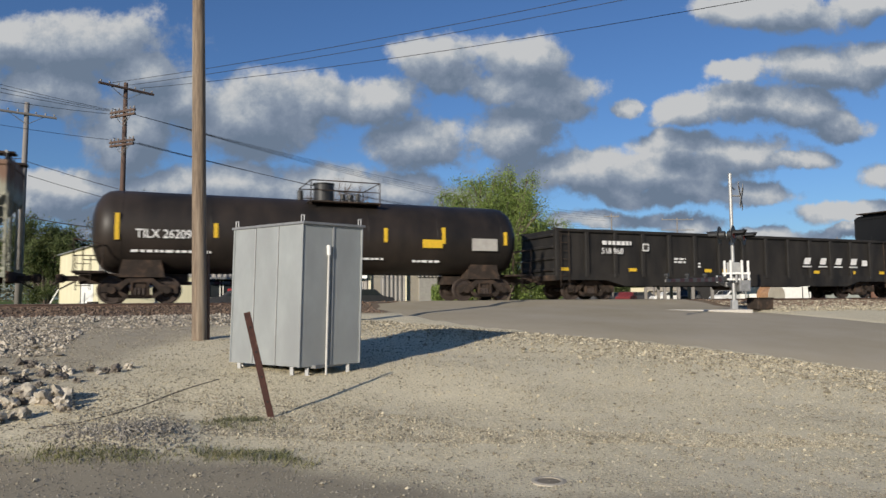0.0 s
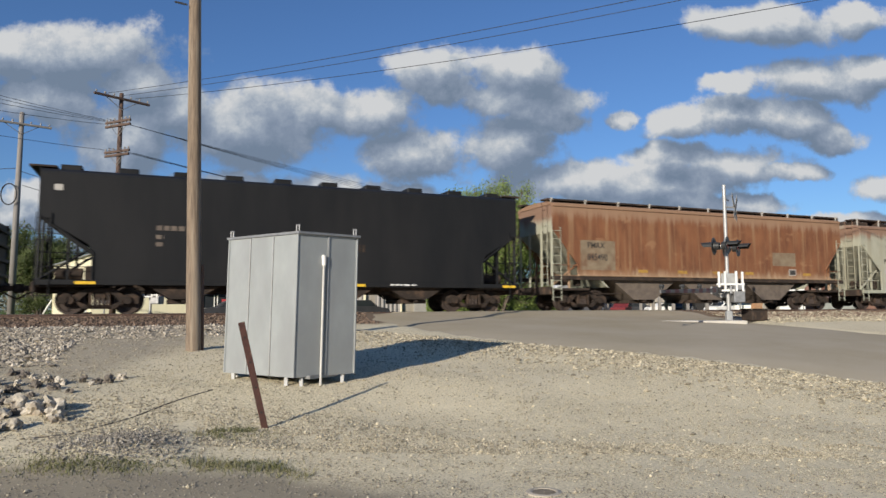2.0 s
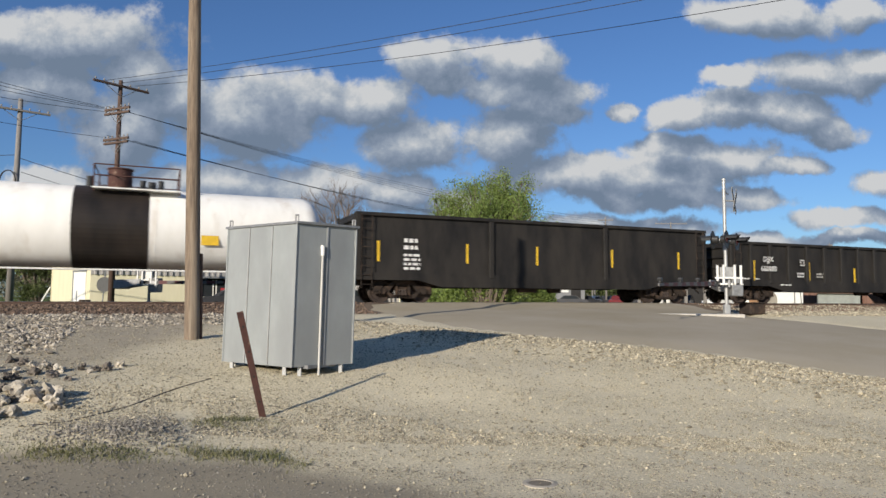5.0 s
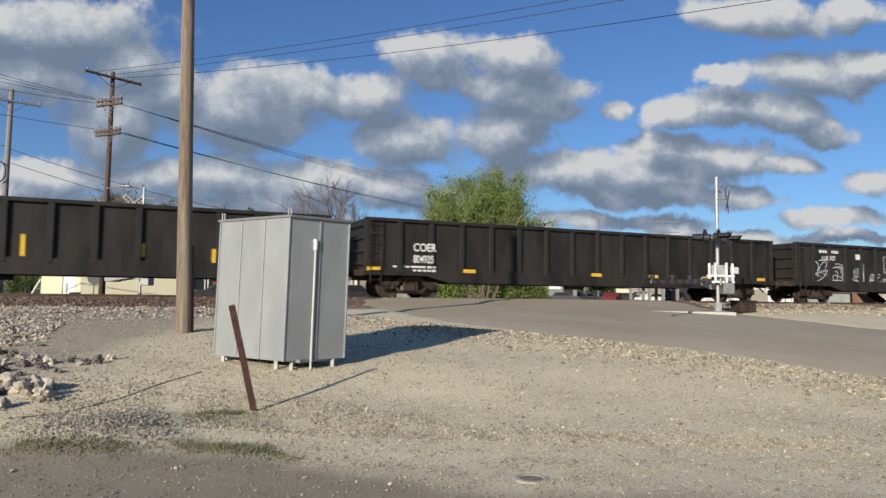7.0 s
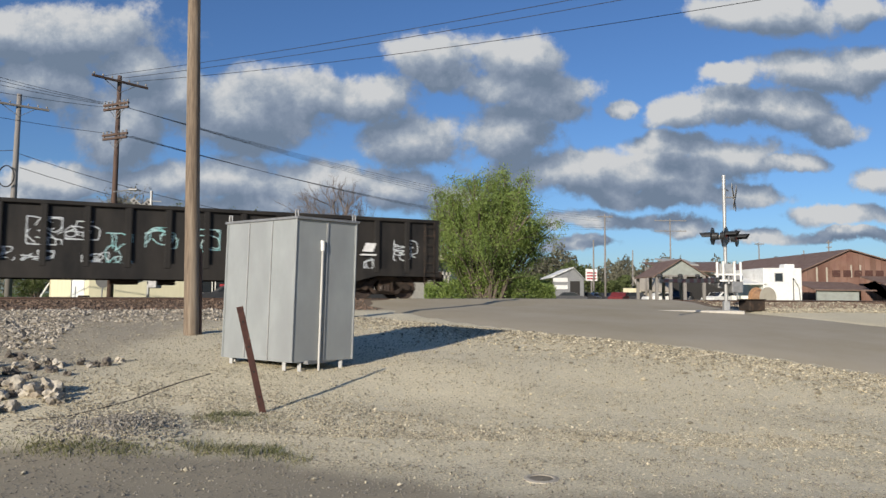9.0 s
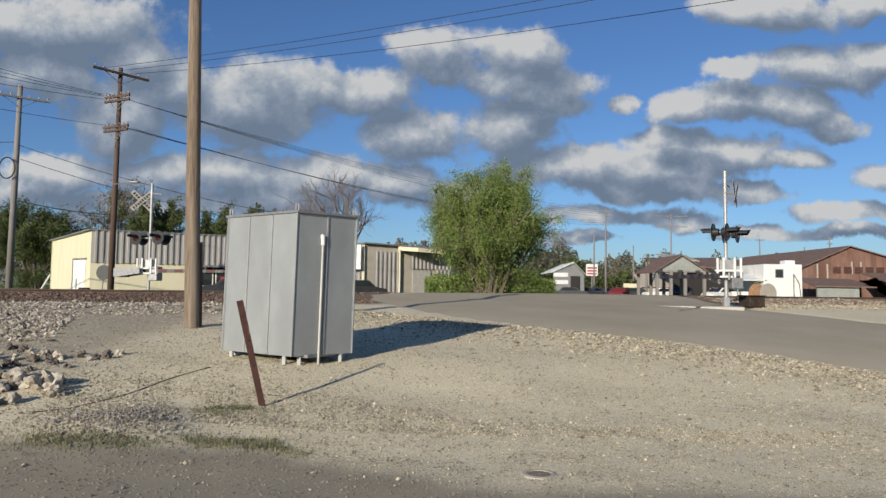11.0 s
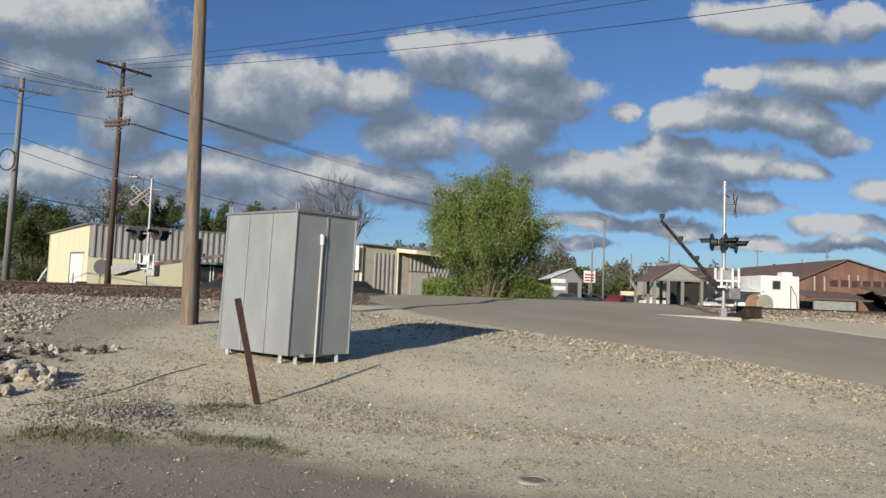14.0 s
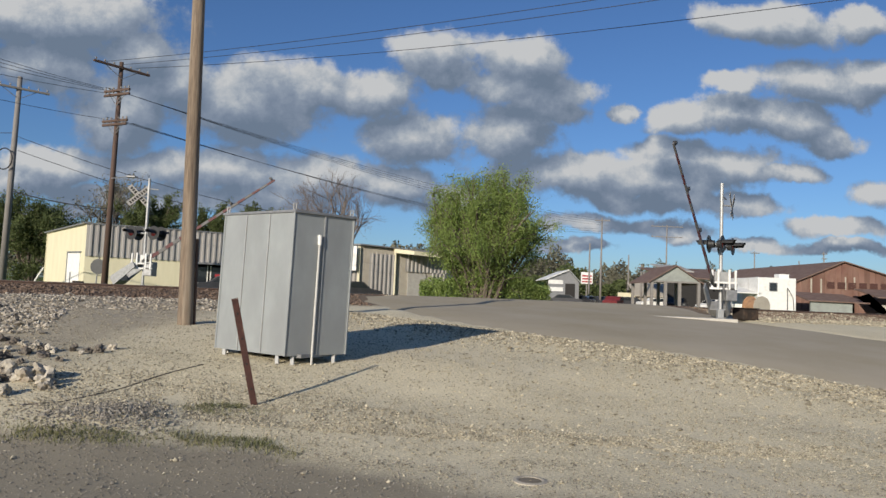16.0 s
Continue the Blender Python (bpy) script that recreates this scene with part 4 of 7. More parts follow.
def hopper(s0, s1, label, paint, roof_paint, top=4.93, eave=4.55, sill=1.0, bays=4, board=True, cut=1.6, cut_z=3.55, hatch=True, chord=True, end_paint=None):
    L = s1 - s0
    h, y = L / 2, 1.5
    car = car_at("covered_hopper_car", s0, s1, label)
    end_paint = end_paint or paint
    # side sheets; their lower corners are cut away over the trucks
    o = [(-h + .1, eave), (-h + .1, cut_z), (-h + .3, cut_z - .15), (-h + cut - .15, 2.3), (-h + cut, 2.0), (-h + cut, sill)]
    o += [(-x, z) for x, z in o[::-1]]
    for sgn in (-1, 1):
        part("side_sheet", prism(bmesh.new(), o, *sorted((sgn * (y - .06), sgn * y))), paint, car)
        part("side_sill", boxes((-h + .05, h - .05, *sorted((sgn * (y - .14), sgn * (y + .03))), sill - .14, sill + .03), bevel=.012), paint if sill < 1.3 else M["under"], car)
        if sill > 1.3:
            part("sill_flange", boxes((-h + cut, h - cut, *sorted((sgn * (y - .02), sgn * (y + .06))), sill + .03, sill + .09), bevel=.01), paint, car)
        if chord:
            part("top_chord", boxes((-h + .08, h - .08, *sorted((sgn * (y - .1), sgn * (y + .05))), eave - .1, eave + .04), bevel=.02), paint, car)
        for k in (-1, 1):
            # rolled edge along the cut
            for (xa, za), (xb, zb) in (((h - .1, cut_z), (h - cut, 2.05)), ((h - cut, 2.05), (h - cut, sill))):
                part("edge_angle", tube(bmesh.new(), (k * xa, sgn * (y + .01), za), (k * xb, sgn * (y + .01), zb), .035, seg=6), paint, car)
    rise = .2 if board else .3
    arc = [(-y, eave)] + [(-y * math.cos(k), eave + rise * math.sin(k) ** .8) for k in np.linspace(.2, math.pi - .2, 11)] + [(y, eave)]
    part("roof", loft(bmesh.new(), -h + .08, h - .08, arc), roof_paint, car)
    for e in (-1, 1):
        # slope sheet and end wall
        o2 = [(e * (h - .12), eave), (e * (h - .12), cut_z - .1), (e * (h - 2.9), 1.05), (e * (h - 3.0), 1.05), (e * (h - .22), cut_z), (e * (h - .22), eave)]
        part("slope_sheet", prism(bmesh.new(), o2, -y + .06, y - .06), end_paint, car)
        for yy in (-1.35, -.5, .5, 1.35):
            part("end_post", tube(bmesh.new(), (e * (h - .1), yy, 1.0), (e * (h - .12), yy, 3.6), .045, seg=6), end_paint, car)
        for k in (-1, 1):
            part("end_brace", tube(bmesh.new(), (e * (h - .1), k * 1.35, 1.1), (e * (h - 1.5), k * 1.3, 2.1), .045, seg=6), paint, car)
            part("upright", boxes((*sorted((e * (h - 1.0), e * (h - .92))), *sorted((k * 1.32, k * 1.4)), 1.0, 2.85)), paint, car)
            part("handrail", tubes((((e * (h - .1)), k * 1.45, 2.0), (e * (h - 1.5), k * 1.45, 2.0), .018), ((e * (h - .1), k * 1.45, 1.55), (e * (h - 1.5), k * 1.45, 1.55), .018), seg=6), paint, car)
        part("end_platform", boxes((*sorted((e * (h - 2.0), e * (h + .04))), -1.42, 1.42, .9, 1.0), bevel=.01), M["under"], car)
        part("end_sill", boxes((*sorted((e * (h - .08), e * (h + .06))), -1.46, 1.46, .72, 1.06), bevel=.02), M["under"], car)
        ladder(car, e * (h - .25), -y - .04, .45, cut_z + .1, material=end_paint)
        ladder(car, e * (h - .04), -.9, 1.1, top - .1, along_x=False, material=end_paint)
        part("brake_reservoir", tube(bmesh.new(), (e * (h - .5), -.6, 1.35), (e * (h - 1.35), -.6, 1.35), .2, seg=14), M["under"], car)
        part("brake_valve", boxes((*sorted((e * (h - 1.7), e * (h - 1.45))), -1.2, -.9, 1.1, 1.6), bevel=.03), M["under"], car)
        part("brake_wheel_post", tube(bmesh.new(), (e * (h - .3), .3, 1.0), (e * (h - .3), .3, 1.9), .05), M["under"], car)
        truck(car, e * (h - 1.9))
        coupler(car, e * (h - .1), e)
    # discharge chutes
    span = (L - 2 * 3.1) / bays
    for i in range(bays):
        cx = -h + 3.1 + span * (i + .5)
        w = span * .5
        bm = prism(bmesh.new(), [(cx - w, sill), (cx + w, sill), (cx + w * .3, .5), (cx - w * .3, .5)], -1.3, 1.3)
        part("chute", bm, M["chute"] if sill > 1.3 else M["under"], car, "dusty sloped discharge chute")
        part("gate_frame", boxes((cx - w * .36, cx + w * .36, -1.05, 1.05, .34, .5), bevel=.01), M["under"], car)
        part("gate_shaft", tube(bmesh.new(), (cx, -1.35, .42), (cx, -1.0, .42), .05, seg=8), M["under"], car)
    part("centre_sill", boxes((-h, h, -.22, .22, .7, 1.0)), M["under"], car)
    part("train_line", tube(bmesh.new(), (-h + .3, -.95, .78), (h - .3, -.95, .74), .03, seg=6), M["under"], car)
    if board:
        for y0, y1 in ((-1.3, -.75), (.75, 1.3)):
            part("running_board", boxes((-h - .05, h + .05, y0, y1, top - .07, top)), M["under"], car, "dark steel grating walkway")
        n = 10
        for i in range(n + 1):
            x = -h + .15 + (L - .3) * i / n
            for ya, yb in ((-y + .04, -.7), (.7, y - .04)):
                part("board_bracket", boxes((x - .015, x + .015, ya, yb, eave + .05, top - .07)), M["under"], car)
            part("bracket_post", boxes((x - .035, x + .035, -1.38, -1.31, eave + .02, top + .02)), M["patch"], car)
        part("trough_hatch", boxes((-h + .6, h - .6, -.26, .26, eave + .15, top + .02), bevel=.03), M["under"], car)
    if hatch:
        for i in range(10):
            x = -h + .9 + (L - 1.8) * i / 9
            part("roof_hatch", boxes((x - .32, x + .32, -.9, .2, eave + .2, top + .05), bevel=.03), roof_paint, car)
        for e in (-1, 1):
            part("end_walkway", boxes((*sorted((e * (h - .5), e * (h + .3))), -1.1, 1.1, top - .1, top - .04)), M["under"], car)
    return car, h, y


M["tan_patch"] = mat("faded_tan_paint_patch", (0.24, 0.19, 0.125), (0.17, 0.125, 0.08), 0.8, scale=3, spots=(0.15, 0.085, 0.05), spot_scale=1.6, spot_at=0.6)
M["worn_yellow"] = mat("worn_yellow_marking", (0.42, 0.25, 0.04), (0.25, 0.13, 0.04), 0.7, scale=7)


def build_train():
    # white covered hopper at the head
    car, h, y = hopper(-33.0, -15.2, "dirty white covered hopper car on the railway track", M["cream_car"], M["rust_roof"], hatch=False)

    car, h = tank_car(-12.95, 3.4, 1.47, 2.53, "black cylindrical tank car with white lettering and yellow marks", M["tank_black"])
    R = 1.482

    def on_shell(z):
        return -math.sqrt(max(.02, R * R - (z - 2.53) ** 2))
    for x, z0, z1 in ((-h + .87, 2.15, 3.05), (-4.15, 2.3, 2.8), (2.12, 2.3, 2.85), (h - .84, 2.3, 2.85), (4.55, 2.3, 2.95)):
        part("reflector", boxes((x - .07, x + .07, -1.486, -1.3, z0, z1)), M["yellow"], car)
    part("yellow_placard", boxes((3.65, 4.5, on_shell(2.3) - .02, on_shell(2.3), 2.12, 2.45)), M["yellow"], car)
    part("grey_panel", boxes((5.8, 6.95, on_shell(2.4) - .02, on_shell(2.4), 2.05, 2.55)), M["patch"], car)
    words(car, "TILX 262096", -h + 1.44, 2.24, .42, -1.49, M["letter"], .006, .88)
    bars(car, -h + 1.3, 1.75, 2.6, .32, on_shell(1.75) - .03, M["letter"], 2)
    bars(car, 1.0, 1.62, 1.1, .14, on_shell(1.65) - .03, M["letter"], 1)
    bars(car, 3.3, 1.55, 1.2, .16, on_shell(1.6) - .03, M["letter"], 1)

    def reflectors(car, h, y, xs, z=1.28, w=.42, tall=.15):
        for x in xs:
            plate(car, "reflector", x, x + w, z, z + tall, -y + .1, M["yellow"])

    # dark gondola with white lettering
    car, h, y = gondola(4.95, 26.4, 3.12, 14, "black ribbed steel gondola car with white lettering", M["black_car"])
    f = -y - .01
    bars(car, -h + 2.4, 2.45, 1.6, .32, f, M["letter"], 1)
    words(car, "518 968", -h + 2.35, 2.05, .36, f, M["letter"])
    plate(car, "white_square", -h + 4.6, -h + 4.95, 2.2, 2.55, f, M["letter"])
    plate(car, "black_square", -h + 4.65, -h + 4.9, 2.25, 2.5, f - .004, M["black_letter"])
    logo(car, h - 6.8, 1.9, f)
    reflectors(car, h, y, (-h + .3, -h + 3.9, -h + 8.3, -h + 9.4, h - 5.9, h - 3.2, h - .9))
    bars(car, -h + 6.5, 1.7, .7, .3, -y + .115, M["letter"], 2)
    bars(car, -h + 7.6, 1.5, .5, .3, -y + .115, M["letter"], 2)
    plate(car, "white_square", h - 2.4, h - 2.0, 1.7, 2.0, f, M["letter"])

    # dark grey covered hopper
    car, h, y = hopper(27.6, 45.3, "dark grey smooth-sided covered hopper car with roof hatches", M["grey_car"], M["grey_car"], top=4.98, eave=4.6, sill=1.1, board=False, cut=1.7, cut_z=3.2, chord=False)
    bars(car, -h + 3.6, 2.85, 1.1, .3, -y - .002, M["chute"], 1)
    bars(car, -h + 3.6, 2.3, .25, .5, -y - .002, M["chute"], 2)
    bars(car, -h + 8.4, 2.3, 2.6, .5, -y - .002, M["under"], 1)
    bars(car, -h + 12, 1.03, 1.1, .1, -y - .035, M["letter"], 1)
    reflectors(car, h, y + .14, (-h + 1.2, -h + 7.9, -h + 10.4, h - .8), .98, .6, .1)
    plate(car, "white_mark", -h + .5, -h + .75, 4.05, 4.25, -y - .002, M["patch"])

    # faded red-brown hopper, lettered
    car, h, y = hopper(46.9, 65.0, "faded rust-streaked red-brown covered hopper car", M["orange_car"], M["orange_car"], eave=4.65, sill=1.5, bays=3, cut=1.35, hatch=False, end_paint=M["cream_car"])
    plate(car, "tan_patch", -h + 1.5, -h + 3.35, 1.8, 3.12, -y - .002, M["tan_patch"], "tan repainted number panel")
    words(car, "PMRX", -h + 1.85, 2.78, .36, -y - .008, M["black_letter"])
    words(car, "845490", -h + 1.85, 2.24, .42, -y - .008, M["black_letter"], squeeze=.85)
    plate(car, "tan_patch", h - 5.1, h - 3.5, 2.2, 2.88, -y - .002, M["tan_patch"], "tan repainted panel")
    plate(car, "white_square", h - 4.0, h - 3.5, 1.72, 2.05, -y - .002, M["patch"])
    plate(car, "black_square", h - 3.95, h - 3.55, 1.77, 2.0, -y - .006, M["black_letter"])
    for x in (-h + 4.6, -h + 6.9, 0, h - 7.0, h - 3.0):
        plate(car, "reflector", x, x + .55, 1.72, 1.86, -y - .003, M["worn_yellow"])

    # cream hopper
    car, h, y = hopper(66.4, 84.0, "weathered cream covered hopper car with rust-streaked roof edge", M["cream_car"], M["rust_roof"], eave=4.47, bays=3, hatch=False)
    words(car, "PMRX", -h + 1.9, 2.5, .36, -y - .004, M["black_letter"])
    bars(car, -h + 1.9, 1.95, 1.4, .36, -y - .004, M["patch"], 1)
    plate(car, "black_square", h - 2.25, h - 1.7, 1.6, 1.85, -y - .004, M["black_letter"])
    bm = bmesh.new()
    for k in range(18):
        a0, a1 = 6.2832 * k / 18, 6.2832 * (k + 1) / 18
        tube(bm, (h - 2.5 + .33 * math.cos(a0), -y - .004, 3.3 + .33 * math.sin(a0)), (h - 2.5 + .33 * math.cos(a1), -y - .004, 3.3 + .33 * math.sin(a1)), .018, seg=4)
    for k in (-.14, 0, .14):
        box(bm, h - 2.53 + k, h - 2.47 + k, -y - .01, -y - .002, 3.12, 3.48)
    part("round_mark", bm, M["under"], car, "round painted emblem outline")
    reflectors(car, h, y + .14, (-h + 3, -h + 7.2, h - 8.4, h - 4.8, h - 2), .98, .5, .1)
    bars(car, h - 6.9, .97, 1.5, .12, -y - .042, M["letter"], 1)

    # white tank with a black band
    car, h = tank_car(85.7, 100.0, 1.43, 2.6, "glossy white tank car with a black band round its middle", M["white_tank"], dark_band=(-1.36, 1.0), rail_paint=M["white"])
    words(car, "UCLX 57412", -h + 1.5, 1.95, .36, -1.44, M["black_letter"])
    plate(car, "yellow_placard", 2.7, 3.3, 2.0, 2.4, -1.4, M["yellow"])
    part("side_walkway", boxes((-h + .5, h - .5, -1.5, -1.2, 1.05, 1.1)), M["white"], car)

    # taller black gondola
    car, h, y = gondola(101.1, 118.5, 3.5, 3, "tall black steel gondola car with yellow upright marks", M["black_car"])
    f = -y - .01
    bars(car, -h + 2.0, 2.1, .6, .55, -y + .11, M["letter"], 2)
    bars(car, -h + 2.0, 1.3, .7, .7, -y + .11, M["letter"], 4)
    for x in (-h + .9, -h + 4.7, -h + 8, h - 5.5, h - 1.7):
        plate(car, "reflector", x, x + .1, 1.6, 2.4, -y + .11, M["yellow"])

    # black gondola with upright yellow marks
    car, h, y = gondola(120.0, 142.35, 3.08, 17, "long black ribbed gondola car with upright yellow marks", M["black_car"])
    f = -y - .01
    words(car, "DJJX", -h + 2.15, 2.1, .36, f, M["letter"])
    words(car, "660080", -h + 2.0, 1.63, .36, f, M["letter"])
    for x, z0, z1 in ((1.58, 1.1, 2.15), (5.45, 1.12, 2.15), (8.9, 1.15, 1.9), (12.3, 1.2, 1.9), (15.8, 1.3, 1.75), (18.1, 1.15, 1.65), (21.4, 1.2, 2.0)):
        plate(car, "reflector", -h + x, -h + x + .13, z0, z1, -y + .11, M["yellow"])
    plate(car, "white_square", -h + 4.75, -h + 5.05, 1.95, 2.25, f, M["letter"])
    plate(car, "black_square", -h + 4.79, -h + 5.01, 1.99, 2.21, f - .004, M["black_letter"])
    bars(car, -h + 4.5, 1.35, .5, .3, f, M["letter"], 2)
    bars(car, -h + 5.9, 1.35, .5, .3, f, M["patch"], 2)
    bars(car, -h + 3.3, .92, .8, .1, f, M["letter"], 1)
    bars(car, h - 2.3, 2.1, .6, .18, f, M["yellow"], 1)
    bars(car, h - 2.6, 1.65, .6, .5, -y + .11, M["letter"], 2)
    bars(car, -h + .4, 1.2, 1.6, .12, -y + .11, M["letter"], 1)
    plate(car, "white_square", h - 3.3, h - 2.85, 1.6, 1.95, f, M["letter"])
    plate(car, "black_square", h - 3.25, h - 2.9, 1.65, 1.9, f - .004, M["black_letter"])

    # lettered black gondola
    car, h, y = gondola(143.65, 165.4, 3.12, 16, "long black gondola car with bold white lettering", M["black_car"])
    f = -y - .01
    words(car, "COER", -h + 2.0, 1.86, .44, f, M["letter"], .008, .85)
    words(car, "804925", -h + 2.0, 1.4, .42, f, M["letter"], .008, .7)
    bars(car, -h + 2.0, 1.05, 1.0, .28, f, M["letter"], 2)
    reflectors(car, h, y + .1, (-h + .1, -h + 4.2, -h + 10.5, -h + 13.7, -h + 16.95, -h + 20.55), 1.05, .55, .14)
    plate(car, "white_square", -h + 18.75, -h + 19.3, 1.38, 1.7, f, M["letter"])
    bars(car, -h + 1.2, 1.2, 1.2, .12, -y + .11, M["letter"], 1)

    # graffitied gondola at the tail
    car, h, y = gondola(167.0, 188.4, 3.15, 17, "long black gondola car covered in pale graffiti", M["black_car"])
    f = -y - .01
    bars(car, -h + 1.9, 2.65, 1.5, .28, -y + .115, M["letter"], 1)
    words(car, "518 707", -h + 1.9, 2.25, .34, f, M["letter"])
    logo(car, h - 6.7, 1.95, f)
    rng = random.Random(4)
    for x, z, w, hh, teal in ((-h + 1.4, 1.15, 1.2, 1.1, 0), (-h + 2.9, 1.2, .8, .9, 0), (-h + 4.4, 1.2, 1.0, 1.0, 0), (-h + 5.9, 1.1, .9, .5, 0), (-h + 7.1, 1.7, 1.0, .9, 0), (-h + 8.2, 1.9, 1.0, .6, 0), (-h + 9.4, 1.15, .8, 1.0, 1), (-h + 10.6, 1.7, 1.0, .7, 1), (-h + 12.0, 1.6, 1.0, .8, 1), (-h + 14.6, 1.15, .8, .5, 0), (h - 5.9, 1.15, .8, .5, 0), (h - 4.2, 1.1, .7, .8, 0), (h - 3.1, 1.15, .6, .6, 0), (h - 1.9, 1.5, 1.0, .8, 0), (-h + 7.0, 1.1, .9, .4, 0), (-h + 8.7, 1.1, .8, .4, 0)):
        scribble(car, rng, x, z, w, hh, -y + .11, M["graffiti_blue"] if teal else M["graffiti"])
    plate(car, "white_square", -h + 4.6, -h + 4.95, 2.35, 2.65, f, M["letter"])
    # end-of-train marker on the last coupler
    part("end_marker", boxes((h + .3, h + .5, -.18, .18, 1.0, 1.6), bevel=.03), M["yellow"], car, "end-of-train marker box")


def logo(car, x, z, y):
    """Maker's mark drawn as four plain slanted blocks with bars under them."""
    for i in range(4):
        k = x + i * 1.14
        bm = prism(bmesh.new(), [(k + .08, z - .15), (k + .5, z - .15), (k + .62, z + .18), (k + .2, z + .18)], y - .004, y)
        prism(bm, [(k - .02, z - .3), (k + .62, z - .3), (k + .64, z - .24), (k, z - .24)], y - .004, y)
        part("logo_block", bm, M["letter"], car, "white slanted logo block")


def scribble(car, rng, x, z, w, h, y, material):
    """Loops of sprayed line, a few centimetres wide."""
    bm = bmesh.new()
    for s in range(6):
        p = [rng.uniform(.1, .9), rng.uniform(.1, .9)]
        a = rng.uniform(0, 6.28)
        turn = rng.uniform(-.6, .6)
        last = None
        for k in range(14):
            q = (x + p[0] * w, z + p[1] * h)
            if last:
                d = Vector((q[0] - last[0], q[1] - last[1]))
                if d.length > 1e-4:
                    n = Vector((-d.y, d.x)).normalized() * .016
                    vs = [bm.verts.new((px, y - .003 - s * .0007, pz)) for px, pz in ((last[0] + n.x, last[1] + n.y), (last[0] - n.x, last[1] - n.y), (q[0] - n.x, q[1] - n.y), (q[0] + n.x, q[1] + n.y))]
                    bm.faces.new(vs)
            last = q
            a += turn + rng.uniform(-.5, .5)
            p[0] = min(1, max(0, p[0] + .16 * math.cos(a)))
            p[1] = min(1, max(0, p[1] + .16 * math.sin(a)))
    part("graffiti", bm, material, car, "pale sprayed graffiti tag")


build_train()


# ---- the signal cabinet, pole and post ----


M["pipe"] = mat("dulled_white_pipe", (0.55, 0.54, 0.5), (0.46, 0.45, 0.42), 0.6, scale=6)
M["dark_lens"] = mat("unlit_red_lens", (0.07, 0.008, 0.008), None, 0.25)


